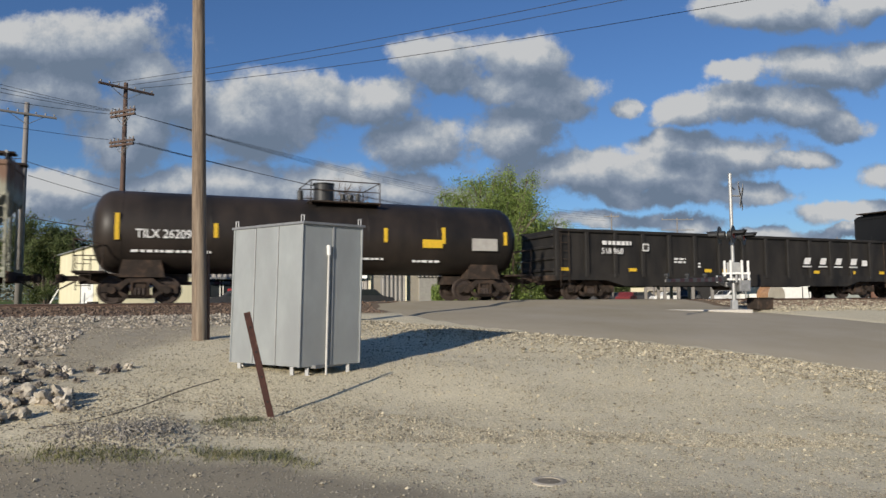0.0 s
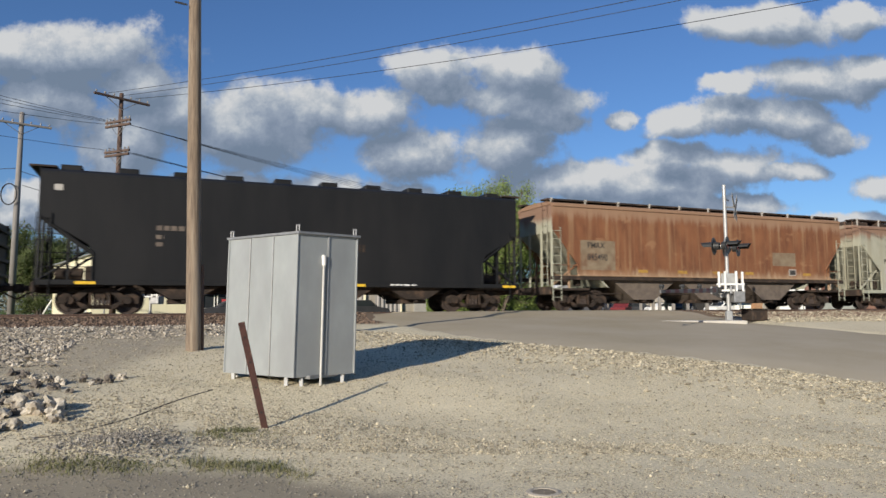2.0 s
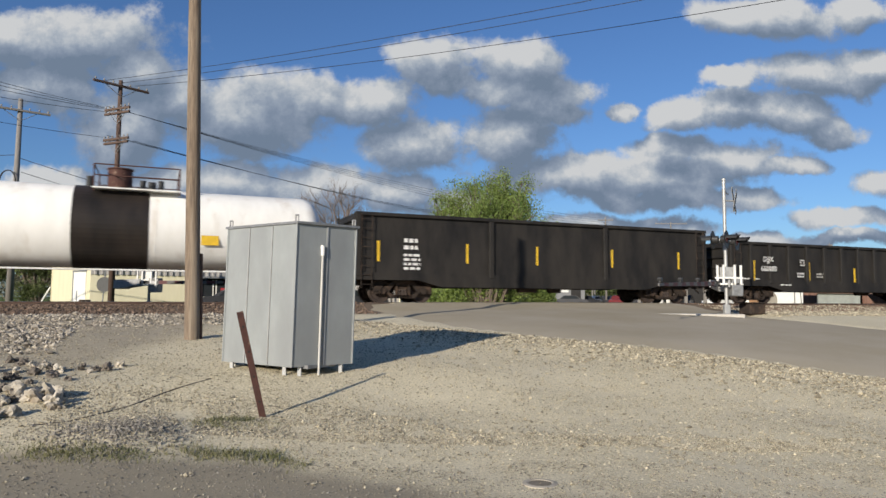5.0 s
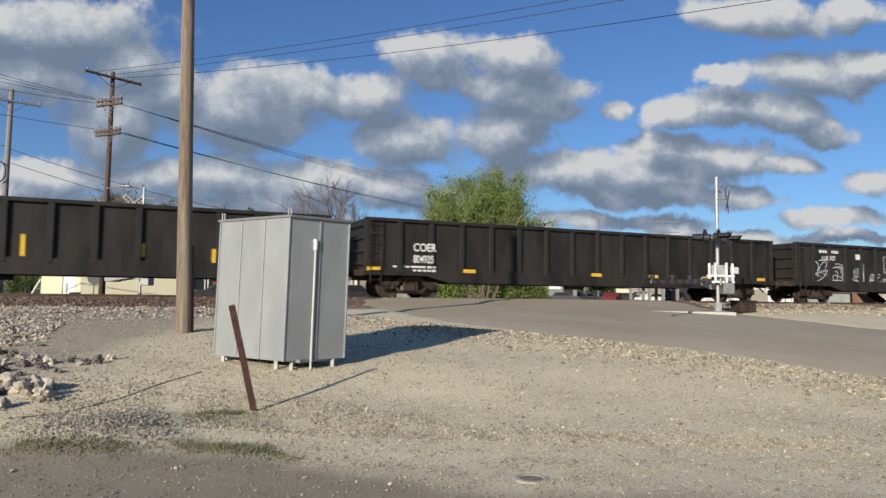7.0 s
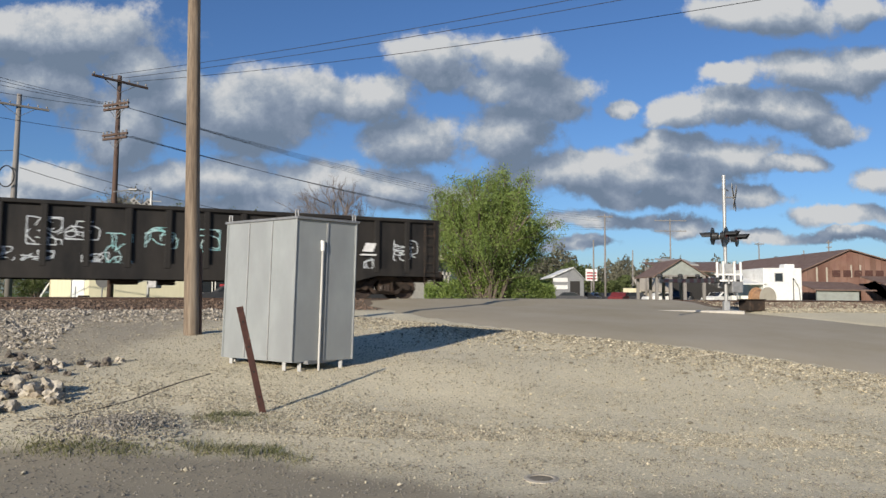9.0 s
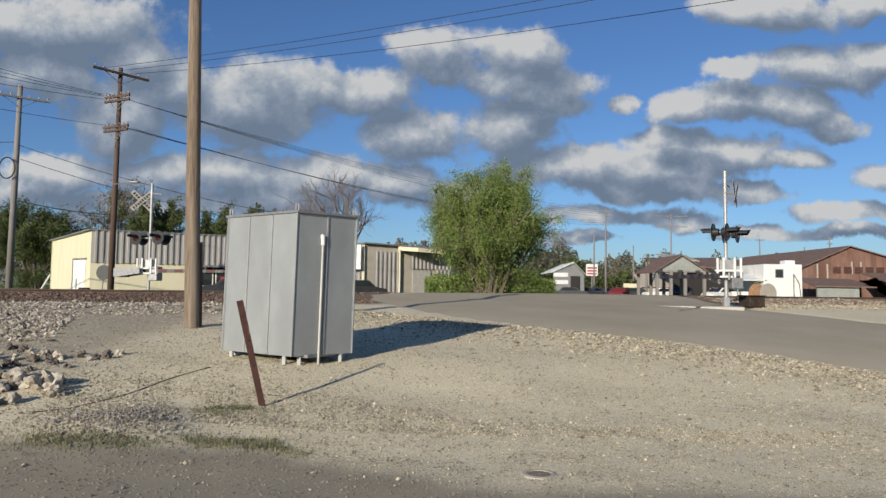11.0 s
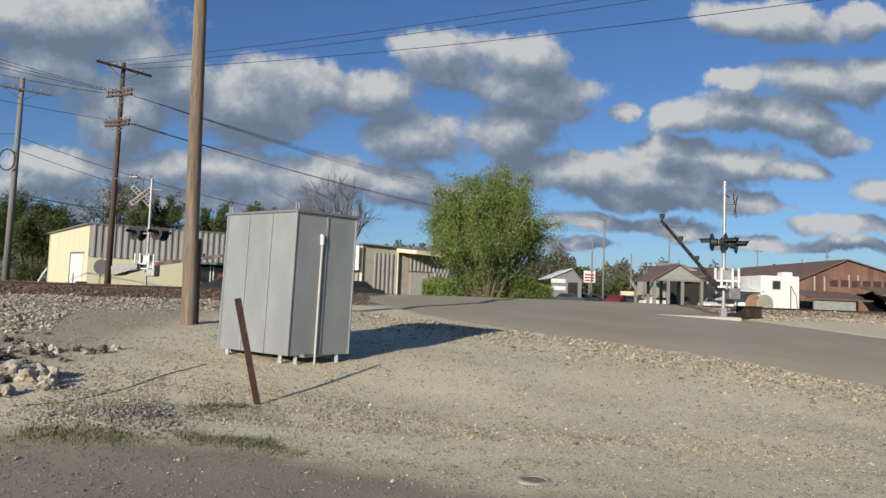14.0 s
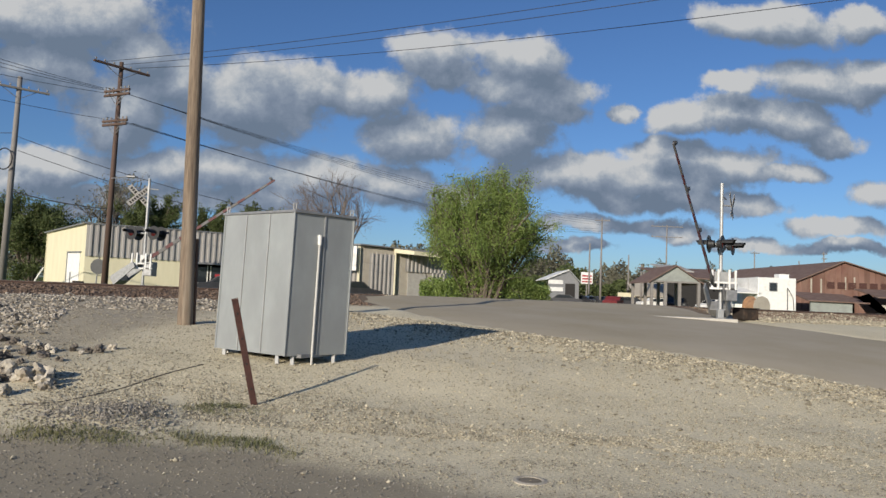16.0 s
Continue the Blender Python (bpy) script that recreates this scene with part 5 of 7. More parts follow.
def build_cabinet():
    # plan of the case: left, front and right corners; the fourth follows
    L, F, Rr = Vector((-3.51, 10.88, 0)), Vector((-2.21, 9.98, 0)), Vector((-1.42, 10.66, 0))
    B = L + Rr - F
    z0, z1 = .545, 2.66
    c = thing("signal_cabinet", pose(-2.45, 10.55, .45), "grey galvanised sheet-metal signal equipment cabinet on short legs", "equipment cabinet")
    mid = Vector((-2.45, 10.55, .45))
    lean = Vector((.02, 0, 0))

    def slab(p, q, z0, z1, thick, out=0.0):
        d = (q - p).normalized()
        n = Vector((d.y, -d.x, 0))
        bm = bmesh.new()
        pts = [p + n * out, q + n * out, q + n * (out - thick), p + n * (out - thick)]
        lo = [bm.verts.new(v + Vector((0, 0, z0)) - mid + lean * (z0 - .5)) for v in pts]
        hi = [bm.verts.new(v + Vector((0, 0, z1)) - mid + lean * (z1 - .5)) for v in pts]
        bm.faces.new(lo[::-1])
        bm.faces.new(hi)
        for i in range(4):
            bm.faces.new((lo[i], lo[(i + 1) % 4], hi[(i + 1) % 4], hi[i]))
        bmesh.ops.recalc_face_normals(bm, faces=bm.faces)
        return bm

    for a, b, name in ((L, F, "front"), (F, Rr, "end"), (Rr, B, "back"), (B, L, "end")):
        n = 3 if name in ("front", "back") else 2
        for i in range(n):
            p, q = a.lerp(b, i / n), a.lerp(b, (i + 1) / n)
            g = (q - p).normalized() * .003
            part("panel", slab(p + g, q - g, z0, z1, .03), M["galv"], c)
            if 0 < i:
                d = (q - p).normalized() * .012
                part("seam", slab(p - d, p + d, z0 + .01, z1 - .02, .02, .014), M["silver"], c, "folded standing seam")
    # corner strips
    for p in (L, F, Rr, B):
        o = p - mid
        bm = tube(bmesh.new(), o + Vector((0, 0, z0)) + lean * 0, o + Vector((0, 0, z1)) + lean * 2.1, .016, seg=8)
        part("corner_strip", bm, M["galv"], c)
    # lid with a slight fall to its rim
    bm = bmesh.new()
    ctr = (L + Rr) / 2

    def ring(scale, z):
        return [bm.verts.new((ctr + (p - ctr) * scale) + Vector((0, 0, z)) - mid + lean * (z - .5)) for p in (L, F, Rr, B)]
    rings = [ring(1.005, z1 - .005), ring(1.05, z1 + .0), ring(1.05, z1 + .035), ring(.2, z1 + .075)]
    for a, b in zip(rings, rings[1:]):
        for i in range(4):
            bm.faces.new((a[i], a[(i + 1) % 4], b[(i + 1) % 4], b[i]))
    bm.faces.new(rings[0][::-1])
    bm.faces.new(rings[-1])
    bmesh.ops.recalc_face_normals(bm, faces=bm.faces)
    part("lid", bm, M["galv_dark"], c, "flat sheet-metal lid with a folded rim")
    part("floor_pan", slab(L.lerp(B, .5), F.lerp(Rr, .5), z0 - .03, z0 + .02, .6, .3), M["galv_dark"], c)
    for p in (L, F, Rr, B):
        q = ctr + (p - ctr) * .96 - mid + lean * 2.1
        part("lifting_eye", tubes((q + Vector((-.02, 0, z1)), q + Vector((-.02, 0, z1 + .13)), .012), (q + Vector((.02, 0, z1)), q + Vector((.02, 0, z1 + .13)), .012), (q + Vector((-.03, 0, z1 + .13)), q + Vector((.03, 0, z1 + .13)), .012), seg=6), M["galv_dark"], c)
    # legs in pairs at the corners
    for p, d1, d2 in ((L, F, B), (F, L, Rr), (Rr, F, B), (B, L, Rr)):
        for d in (d1, d2):
            w = p + (d - p).normalized() * .14 + (ctr - p).normalized() * .06
            g = height(w.x, w.y) - .05
            part("leg", boxes((w.x - mid.x - .028, w.x - mid.x + .028, w.y - mid.y - .028, w.y - mid.y + .028, g - mid.z, z0 - mid.z), bevel=.004), M["silver"], c, "short grey metal leg")
    # conduit up the end wall
    d = (Rr - F).normalized()
    n = Vector((d.y, -d.x, 0))
    q = F.lerp(Rr, .42) + n * .024 - mid
    part("conduit", tube(bmesh.new(), q + Vector((0, 0, .36)), q + Vector((0, 0, 2.2)) + lean * 1.7, .018, seg=10), M["pipe"], c, "white plastic conduit pipe")
    t = q + Vector((0, 0, 2.2)) + lean * 1.7
    part("conduit_cap", tubes((t, t + Vector((0, 0, .15)), .03), (t + Vector((0, 0, .12)), t + Vector((0, 0, .14)) - n * .04, .03), seg=12), M["white"], c, "white conduit elbow")


build_cabinet()


def build_pole():
    bm = bmesh.new()
    n = 16
    top = 9.1
    rings = []
    for i in range(n + 1):
        z = -.4 + (top + .4) * i / n
        r = .148 - .035 * i / n
        rings.append([bm.verts.new((r * math.cos(a) * (1 + .02 * noise.noise((a, z, 0))), r * math.sin(a), z)) for a in np.linspace(0, 2 * math.pi, 20, endpoint=False)])
    for a, b in zip(rings, rings[1:]):
        for i in range(20):
            bm.faces.new((a[i], a[(i + 1) % 20], b[(i + 1) % 20], b[i]))
    bm.faces.new(rings[-1])
    p = thing("utility_pole", pose(-4.96, 13.46, .73, 0, -1.3, 0), "weathered brown wooden utility pole standing in gravel", "utility pole")
    part("shaft", bm, M["pole"], p, smooth=True)
    part("riser", tube(bmesh.new(), (.15, .06, 0), (.15, .06, 1.7), .035), M["dark_pole"], p, "dark cable riser strapped to the pole")
    for z in (7.0, 7.35):
        part("bracket", tube(bmesh.new(), (-.1, -.16, z), (-.34, -.2, z + .05), .02, seg=6), M["wire"], p)


build_pole()


def build_post():
    p = thing("steel_post", pose(-2.1, 8.08, .1, 0, -13.4, 25), "rusty leaning steel angle post driven into gravel", "post")
    bm = boxes((-.038, .038, -.012, .0, -.15, 1.33), (.026, .038, 0, .05, -.15, 1.33), bevel=.003)
    part("shaft", bm, M["rust"], p)
    bm = bmesh.new()
    for z in (.25, .55, .85, 1.15):
        tube(bm, (0, -.018, z), (0, -.01, z), .012, seg=8)
    part("bolt_holes", bm, M["dark"], p)


build_post()

# ---- crossing signals ----
ARMS = {}


def crossing_signal(name, x, y, z, tall, lamp_z, pivot, azimuth, reach, label, facing, half, buck, buck_at):
    s = thing(name, pose(x, y, z), label, "crossing signal", "crossing signals")
    part("mast", tubes(((0, 0, 0), (0, 0, tall), .062), ((0, 0, tall), (0, 0, tall + .06), .07), seg=14), M["silver"], s, "silver steel mast")
    part("mast_base", boxes((-.11, .11, -.11, .11, -.1, .4), bevel=.03), M["silver"], s)
    part("foundation", boxes((-.35, .35, -.35, .35, -.3, .06), bevel=.03), M["concrete"], s)
    a = radians(facing)
    c, sn = math.cos(a), math.sin(a)
    # lamps on a cross arm, hoods along the facing way
    part("lamp_arm", tube(bmesh.new(), (-c * half, -sn * half, lamp_z), (c * half, sn * half, lamp_z), .035), M["silver"], s)
    for k in (-1, 1):
        for way in (-1, 1):
            o = Vector((k * c * half, k * sn * half, lamp_z))
            f = Vector((-sn * way, c * way, 0))
            m = Matrix.Translation(o + f * .16) @ f.to_track_quat("Z", "Y").to_matrix().to_4x4()
            disc = part("lamp", lathe(bmesh.new(), [(-.14, .05), (-.12, .13), (.06, .15), (.09, .15), (.09, .02)], "Z", 18, m), M["signal_black"], s)
            part("backing_disc", lathe(bmesh.new(), [(.07, .1), (.07, .32), (.08, .32), (.08, .1)], "Z", 24, m), M["signal_black"], disc)
            part("lens", lathe(bmesh.new(), [(.09, .02), (.092, .145), (.1, .14), (.115, .02)], "Z", 18, m), M["dark_lens"], disc, "unlit dark red lens")
            bm = bmesh.new()
            for i in range(12):
                t0, t1 = math.pi * (i / 12) - .2, math.pi * ((i + 1) / 12) - .2
                w0, w1 = .16, .15
                q = [m @ Vector(v) for v in ((w0 * math.cos(t0), w0 * math.sin(t0), .08), (w0 * math.cos(t1), w0 * math.sin(t1), .08), (w1 * math.cos(t1), w1 * math.sin(t1), .56 - .14 * abs(i - 6) / 6), (w1 * math.cos(t0), w1 * math.sin(t0), .56 - .14 * abs(i - 6) / 6))]
                bm.faces.new([bm.verts.new(v) for v in q])
            part("hood", bm, M["signal_black"], disc, "black lamp hood")
    # crossbuck boards
    zc = tall - .75
    for k in (-1, 1):
        bm = box(bmesh.new(), -.6, .6, -.012, .0, -.115, .115, .004)
        m = pose(*buck_at, zc, 0, 0, buck) @ pose(0, .02 * k, 0, 0, k * 45, 0)
        b = part("crossbuck_board", bm, M["patch"], s, "weathered white crossbuck board", at=m)
        bm = bmesh.new()
        for i in range(8):
            box(bm, -.5 + i * .125, -.42 + i * .125, -.018, -.013, -.06, .06)
        part("letter_bars", bm, M["black_letter"], b)
    part("bell_bracket", tubes(((0, 0, tall - .4), (c * .55, sn * .55, tall - .45), .025), seg=8), M["silver"], s)
    # gate machine and its arm
    pz = pivot
    part("crossbuck_clamp", tube(bmesh.new(), (0, 0, zc), (*buck_at, zc), .03, seg=8), M["silver"], s)
    part("gate_machine", boxes((.1, .5, -.3, .3, pz - .45, pz + .2), bevel=.03), M["galv_dark"], s, "grey gate machine housing")
    for zz in (1.1, 1.32):
        part("frame_rail", boxes((-.5, .5, -.3, -.22, zz, zz + .07), bevel=.01), M["white"], s)
    for xx in (-.42, -.2, .2, .42):
        part("frame_upright", boxes((xx - .035, xx + .035, -.32, -.24, 1.1, 1.85 - .1 * abs(xx)), bevel=.01), M["white"], s)
    part("frame_plate", boxes((-.3, .3, -.2, -.16, 1.35, 1.75), bevel=.01), M["silver"], s)
    arm = new("gate_arm")
    arm.parent = s
    tagged(arm, "slender red and white striped crossing gate arm")
    n = max(6, int(reach / .42))
    for i in range(n):
        x0, x1 = .45 + (reach - .45) * i / n, .45 + (reach - .45) * (i + 1) / n
        tall0 = .085 - .045 * i / n
        part("stripe", boxes((x0, x1, -.025, .025, -tall0, tall0), bevel=.006), M["arm_red"] if i % 2 else M["dull_white"], arm)
    for x in (reach * .42, reach * .7, reach - .12):
        part("arm_lamp", tubes(((x, 0, .06), (x, 0, .2), .05), ((x, -.06, .15), (x, .06, .15), .06), seg=10), M["signal_black"], arm, "small arm lamp")
    part("root", boxes((-.1, .6, -.05, .05, -.11, .11), bevel=.02), M["signal_black"], arm)
    for k in (-1, 1):
        part("counterweight_arm", prism(bmesh.new(), [(.1, -.12), (-1.15, -.3), (-1.2, .12), (.1, .14)], *sorted((k * .3, k * .36))), M["galv_dark"], arm, "grey counterweight arm")
    part("counterweight", boxes((-1.3, -.85, -.3, .3, -.3, .12), bevel=.03), M["galv_dark"], arm)
    ARMS[name] = (arm, pz, azimuth)
    return s


M["arm_red"] = mat("faded_dark_red_paint", (0.1, 0.03, 0.03), None, 0.6, scale=5)
M["dull_white"] = mat("dull_white_paint", (0.13, 0.125, 0.12), (0.09, 0.085, 0.08), 0.6, scale=5)
near_signal = crossing_signal("near_crossing_signal", 10.27, 24.7, 1.0, 4.95, 2.72, 1.15, 234, 6.7, "silver railway crossing signal mast with lamps and gate beside the road", 52, .66, 58, (.42, .1))
far_signal = crossing_signal("far_crossing_signal", -13.45, 31.0, .98, 5.2, 2.75, 1.25, -12, 7.6, "silver railway crossing signal with crossbuck and gate past the track", -18, .62, 22, (-.4, -.1))
# low box added to fill an unresolved dark shape near the mast
bm = boxes((-.38, .38, -.3, .3, 0, .42), bevel=.05)
jb = thing("low_dark_box", pose(11.6, 25.6, 1.02, 0, 0, 20), "low dark lidded box added beside the crossing signal", "relay box")
part("housing", bm, M["under"], jb)
part("lid", boxes((-.4, .4, -.32, .32, .42, .46), bevel=.015), M["under"], jb)

# ---- poles with cross arms, and their wires ----


def line_pole(name, x, y, z, tall, lean, arms, material, label, radius=.17):
    """arms: (height, half length, turn) of each cross arm."""
    p = thing(name, pose(x, y, z, 0, lean, 0), label, "utility pole")
    part("shaft", tube(bmesh.new(), (0, 0, -.3), (0, 0, tall), radius, radius * .62, seg=14), material, p, smooth=True)
    for h, half, turn in arms:
        arm = part("cross_arm", boxes((-half, half, -.2, -.09, -.06, .06), bevel=.01), material, p, at=pose(0, 0, h, 0, 0, turn))
        part("brace", tubes(((-half * .55, -.1, -.05), (0, -.12, -.6), .018), ((half * .55, -.1, -.05), (0, -.12, -.6), .018), seg=6), M["galv_dark"], arm)
        for k in (-.92, -.62, -.3, .3, .62, .92):
            part("insulator", lathe(bmesh.new(), [(.06, .015), (.1, .015), (.11, .045), (.16, .05), (.2, .03), (.21, .005)], "Z", 10, pose(k * half, -.145, 0)), M["insulator"], arm)
    return p


line_pole("line_pole", -17.63, 36, .72, 12.55, .3, ((12.2, 1.5, 50), (10.95, .95, -25), (10.72, .95, -25), (9.3, .95, -25), (9.1, .9, -25)), M["dark_pole"], "tall dark wooden line pole with several cross arms")
line_pole("line_pole", -24.3, 38, .72, 12.1, .4, ((11.4, 1.5, 40),), M["grey_pole"], "tall grey wooden line pole with one cross arm", .2)
bm = bmesh.new()
for i in range(20):
    a0, a1 = 6.2832 * i / 20, 6.2832 * (i + 1) / 20
    tube(bm, (.45 * math.cos(a0), 0, .6 * math.sin(a0)), (.45 * math.cos(a1), 0, .6 * math.sin(a1)), .035, seg=6)
coil = thing("wire_coil", pose(-24.55, 37.7, 8.05), "black coil of spare cable hung on a pole", "cable coil")
part("loop", bm, M["wire"], coil)
far_poles = [
    (21.5, 90, .6, 11.9, ((11.5, 1.0, 0),)), (20.4, 92, .6, 8.6, ()), (36.9, 110, .6, 13.6, ((13.3, 2.6, 0), (11.6, 2.6, 0))),
    (55, 118, .6, 10.5, ((10.2, .8, 0),)), (66, 124, .6, 9.6, ()), (74, 130, .6, 12, ((11.5, .5, 0), (10.6, .5, 0), (9.7, .5, 0))), (33, 118, .6, 9.0, ()), (24.5, 82, .6, 5.4, ()), (26, 86, .6, 4.8, ()),
]
for x, y, z, t, arms in far_poles:
    line_pole("line_pole", x, y, z, t, 0, arms, M["grey_pole"], "distant grey wooden utility pole", .15)
# street lamp on the dark pole
part_lamp = thing("street_lamp", pose(-17.4, 35.7, 6.9), "small street lamp on a bracket on the dark pole", "street lamp")
part("bracket", tubes(((-.1, 0, 0), (.9, -.1, .12), .03), seg=6), M["galv_dark"], part_lamp)
part("lamp_head", boxes((.75, 1.25, -.22, .0, .05, .17), bevel=.04), M["galv_dark"], part_lamp)


def wire(a, b, sag, r=.014, name="overhead_wire"):
    a, b = Vector(a), Vector(b)
    bm = bmesh.new()
    n = 24
    last = None
    side = (b - a).cross(Vector((0, 0, 1))).normalized()
    up = side.cross((b - a).normalized())
    for i in range(n + 1):
        t = i / n
        p = a.lerp(b, t) - Vector((0, 0, sag * 4 * t * (1 - t)))
        ring = [bm.verts.new(p + side * (r * math.cos(k)) + up * (r * math.sin(k))) for k in (0, 1.57, 3.14, 4.71)]
        if last:
            for k in range(4):
                bm.faces.new((last[k], last[(k + 1) % 4], ring[(k + 1) % 4], ring[k]))
        last = ring
    tagged(new(name, to_mesh(name, bm, M["wire"], True)), "thin black overhead wire strung between poles", "wire", "overhead wires")


# three high wires towards the camera's side, out over the road
for (ax, az, bx, bz, sag) in ((-18.4, 13.2, 11.2, 12.55, .6), (-17.6, 13.05, 13.1, 12.7, .7), (-16.7, 12.9, 16.1, 12.5, .9)):
    a = Vector((ax, 35.8, az))
    b = Vector((bx, 20.0, bz))
    wire(a, a + (b - a) * 1.45, sag, .013)
for i in range(4):
    wire((-18.2 + i * .6, 35.8, 11.8 - .16 * i), (20.8 + i * .5, 90, 12.4 - .3 * i), .9 + .1 * i, .012)
for i in range(3):
    wire((-18.1 + i * .7, 35.8, 10.2 - .14 * i), (20.9 + i * .5, 90, 11.0 - .3 * i), 1.3, .012)
for z0, z1 in ((11.75, 10.7), (11.7, 10.35), (11.65, 9.9), (11.5, 9.2), (10.1, 8.6)):
    wire((-18.3, 35.8, z0), (-22.8, 18.0, z1), .3, .011)
wire((-24.1, 38, 9.6), (-40, 40, 10.5), .3, .018)
wire((-24.1, 38, 9.4), (-8, 44, 6.0), .5, .016)
wire((-24.0, 38, 8.6), (-6, 46, 4.8), .5, .016)
wire((-24.2, 38, 6.3), (-17.6, 36, 5.3), .15, .03)
wire((-24.2, 38, 6.0), (-40, 41, 5.0), .3, .03)

# ---- buildings ----


def wall(parent, name, p, q, z0, z1, material, thick=.2, z1b=None, label=""):
    """An upright slab from p to q on the plan; its top may slope to z1b."""
    p, q = Vector((*p, 0)), Vector((*q, 0))
    d = (q - p).normalized()
    n = Vector((-d.y, d.x, 0)) * thick
    z1b = z1 if z1b is None else z1b
    bm = bmesh.new()
    lo = [bm.verts.new(v + Vector((0, 0, z0))) for v in (p, q, q + n, p + n)]
    hi = [bm.verts.new(v + Vector((0, 0, z))) for v, z in ((p, z1), (q, z1b), (q + n, z1b), (p + n, z1))]
    bm.faces.new(lo[::-1])
    bm.faces.new(hi)
    for i in range(4):
        bm.faces.new((lo[i], lo[(i + 1) % 4], hi[(i + 1) % 4], hi[i]))
    bmesh.ops.recalc_face_normals(bm, faces=bm.faces)
    return part(name, bm, material, parent, label)


def corrugated(parent, name, p, q, z0, z1, material, pitch=.3, depth=.06, out=.03, z1b=None, label=""):
    """Ribbed sheet standing proud of the line from p to q."""
    p, q = Vector((*p, 0)), Vector((*q, 0))
    L = (q - p).length
    d = (q - p) / L
    n = Vector((d.y, -d.x, 0))
    z1b = z1 if z1b is None else z1b
    bm = bmesh.new()
    prof = []
    x = 0.0
    while x < L:
        for dx, o in ((0, 0), (.5, 0), (.6, 1), (.9, 1)):
            if x + dx * pitch <= L:
                prof.append((x + dx * pitch, o * depth + out))
        x += pitch
    prof.append((L, out))
    pts = [(p + d * a + n * o, z1 + (z1b - z1) * a / L) for a, o in prof]
    lo = [bm.verts.new(v + Vector((0, 0, z0))) for v, _ in pts]
    hi = [bm.verts.new(v + Vector((0, 0, z))) for v, z in pts]
    lob = [bm.verts.new(v - n * (out + .01) + Vector((0, 0, z0))) for v, _ in pts]
    hib = [bm.verts.new(v - n * (out + .01) + Vector((0, 0, z))) for v, z in pts]
    for i in range(len(pts) - 1):
        bm.faces.new((lo[i], lo[i + 1], hi[i + 1], hi[i]))
        bm.faces.new((hi[i], hi[i + 1], hib[i + 1], hib[i]))
        bm.faces.new((lo[i], lo[i + 1], lob[i + 1], lob[i]))
    bmesh.ops.recalc_face_normals(bm, faces=bm.faces)
    return part(name, bm, material, parent, label)


def slab_quad(parent, name, pts, thick, material, label=""):
    """A roof plate through four points, thick downwards."""
    bm = bmesh.new()
    hi = [bm.verts.new(Vector(p)) for p in pts]
    lo = [bm.verts.new(Vector(p) - Vector((0, 0, thick))) for p in pts]
    bm.faces.new(hi)
    bm.faces.new(lo[::-1])
    for i in range(len(pts)):
        bm.faces.new((hi[i], lo[i], lo[(i + 1) % len(pts)], hi[(i + 1) % len(pts)]))
    bmesh.ops.recalc_face_normals(bm, faces=bm.faces)
    return part(name, bm, material, parent, label)


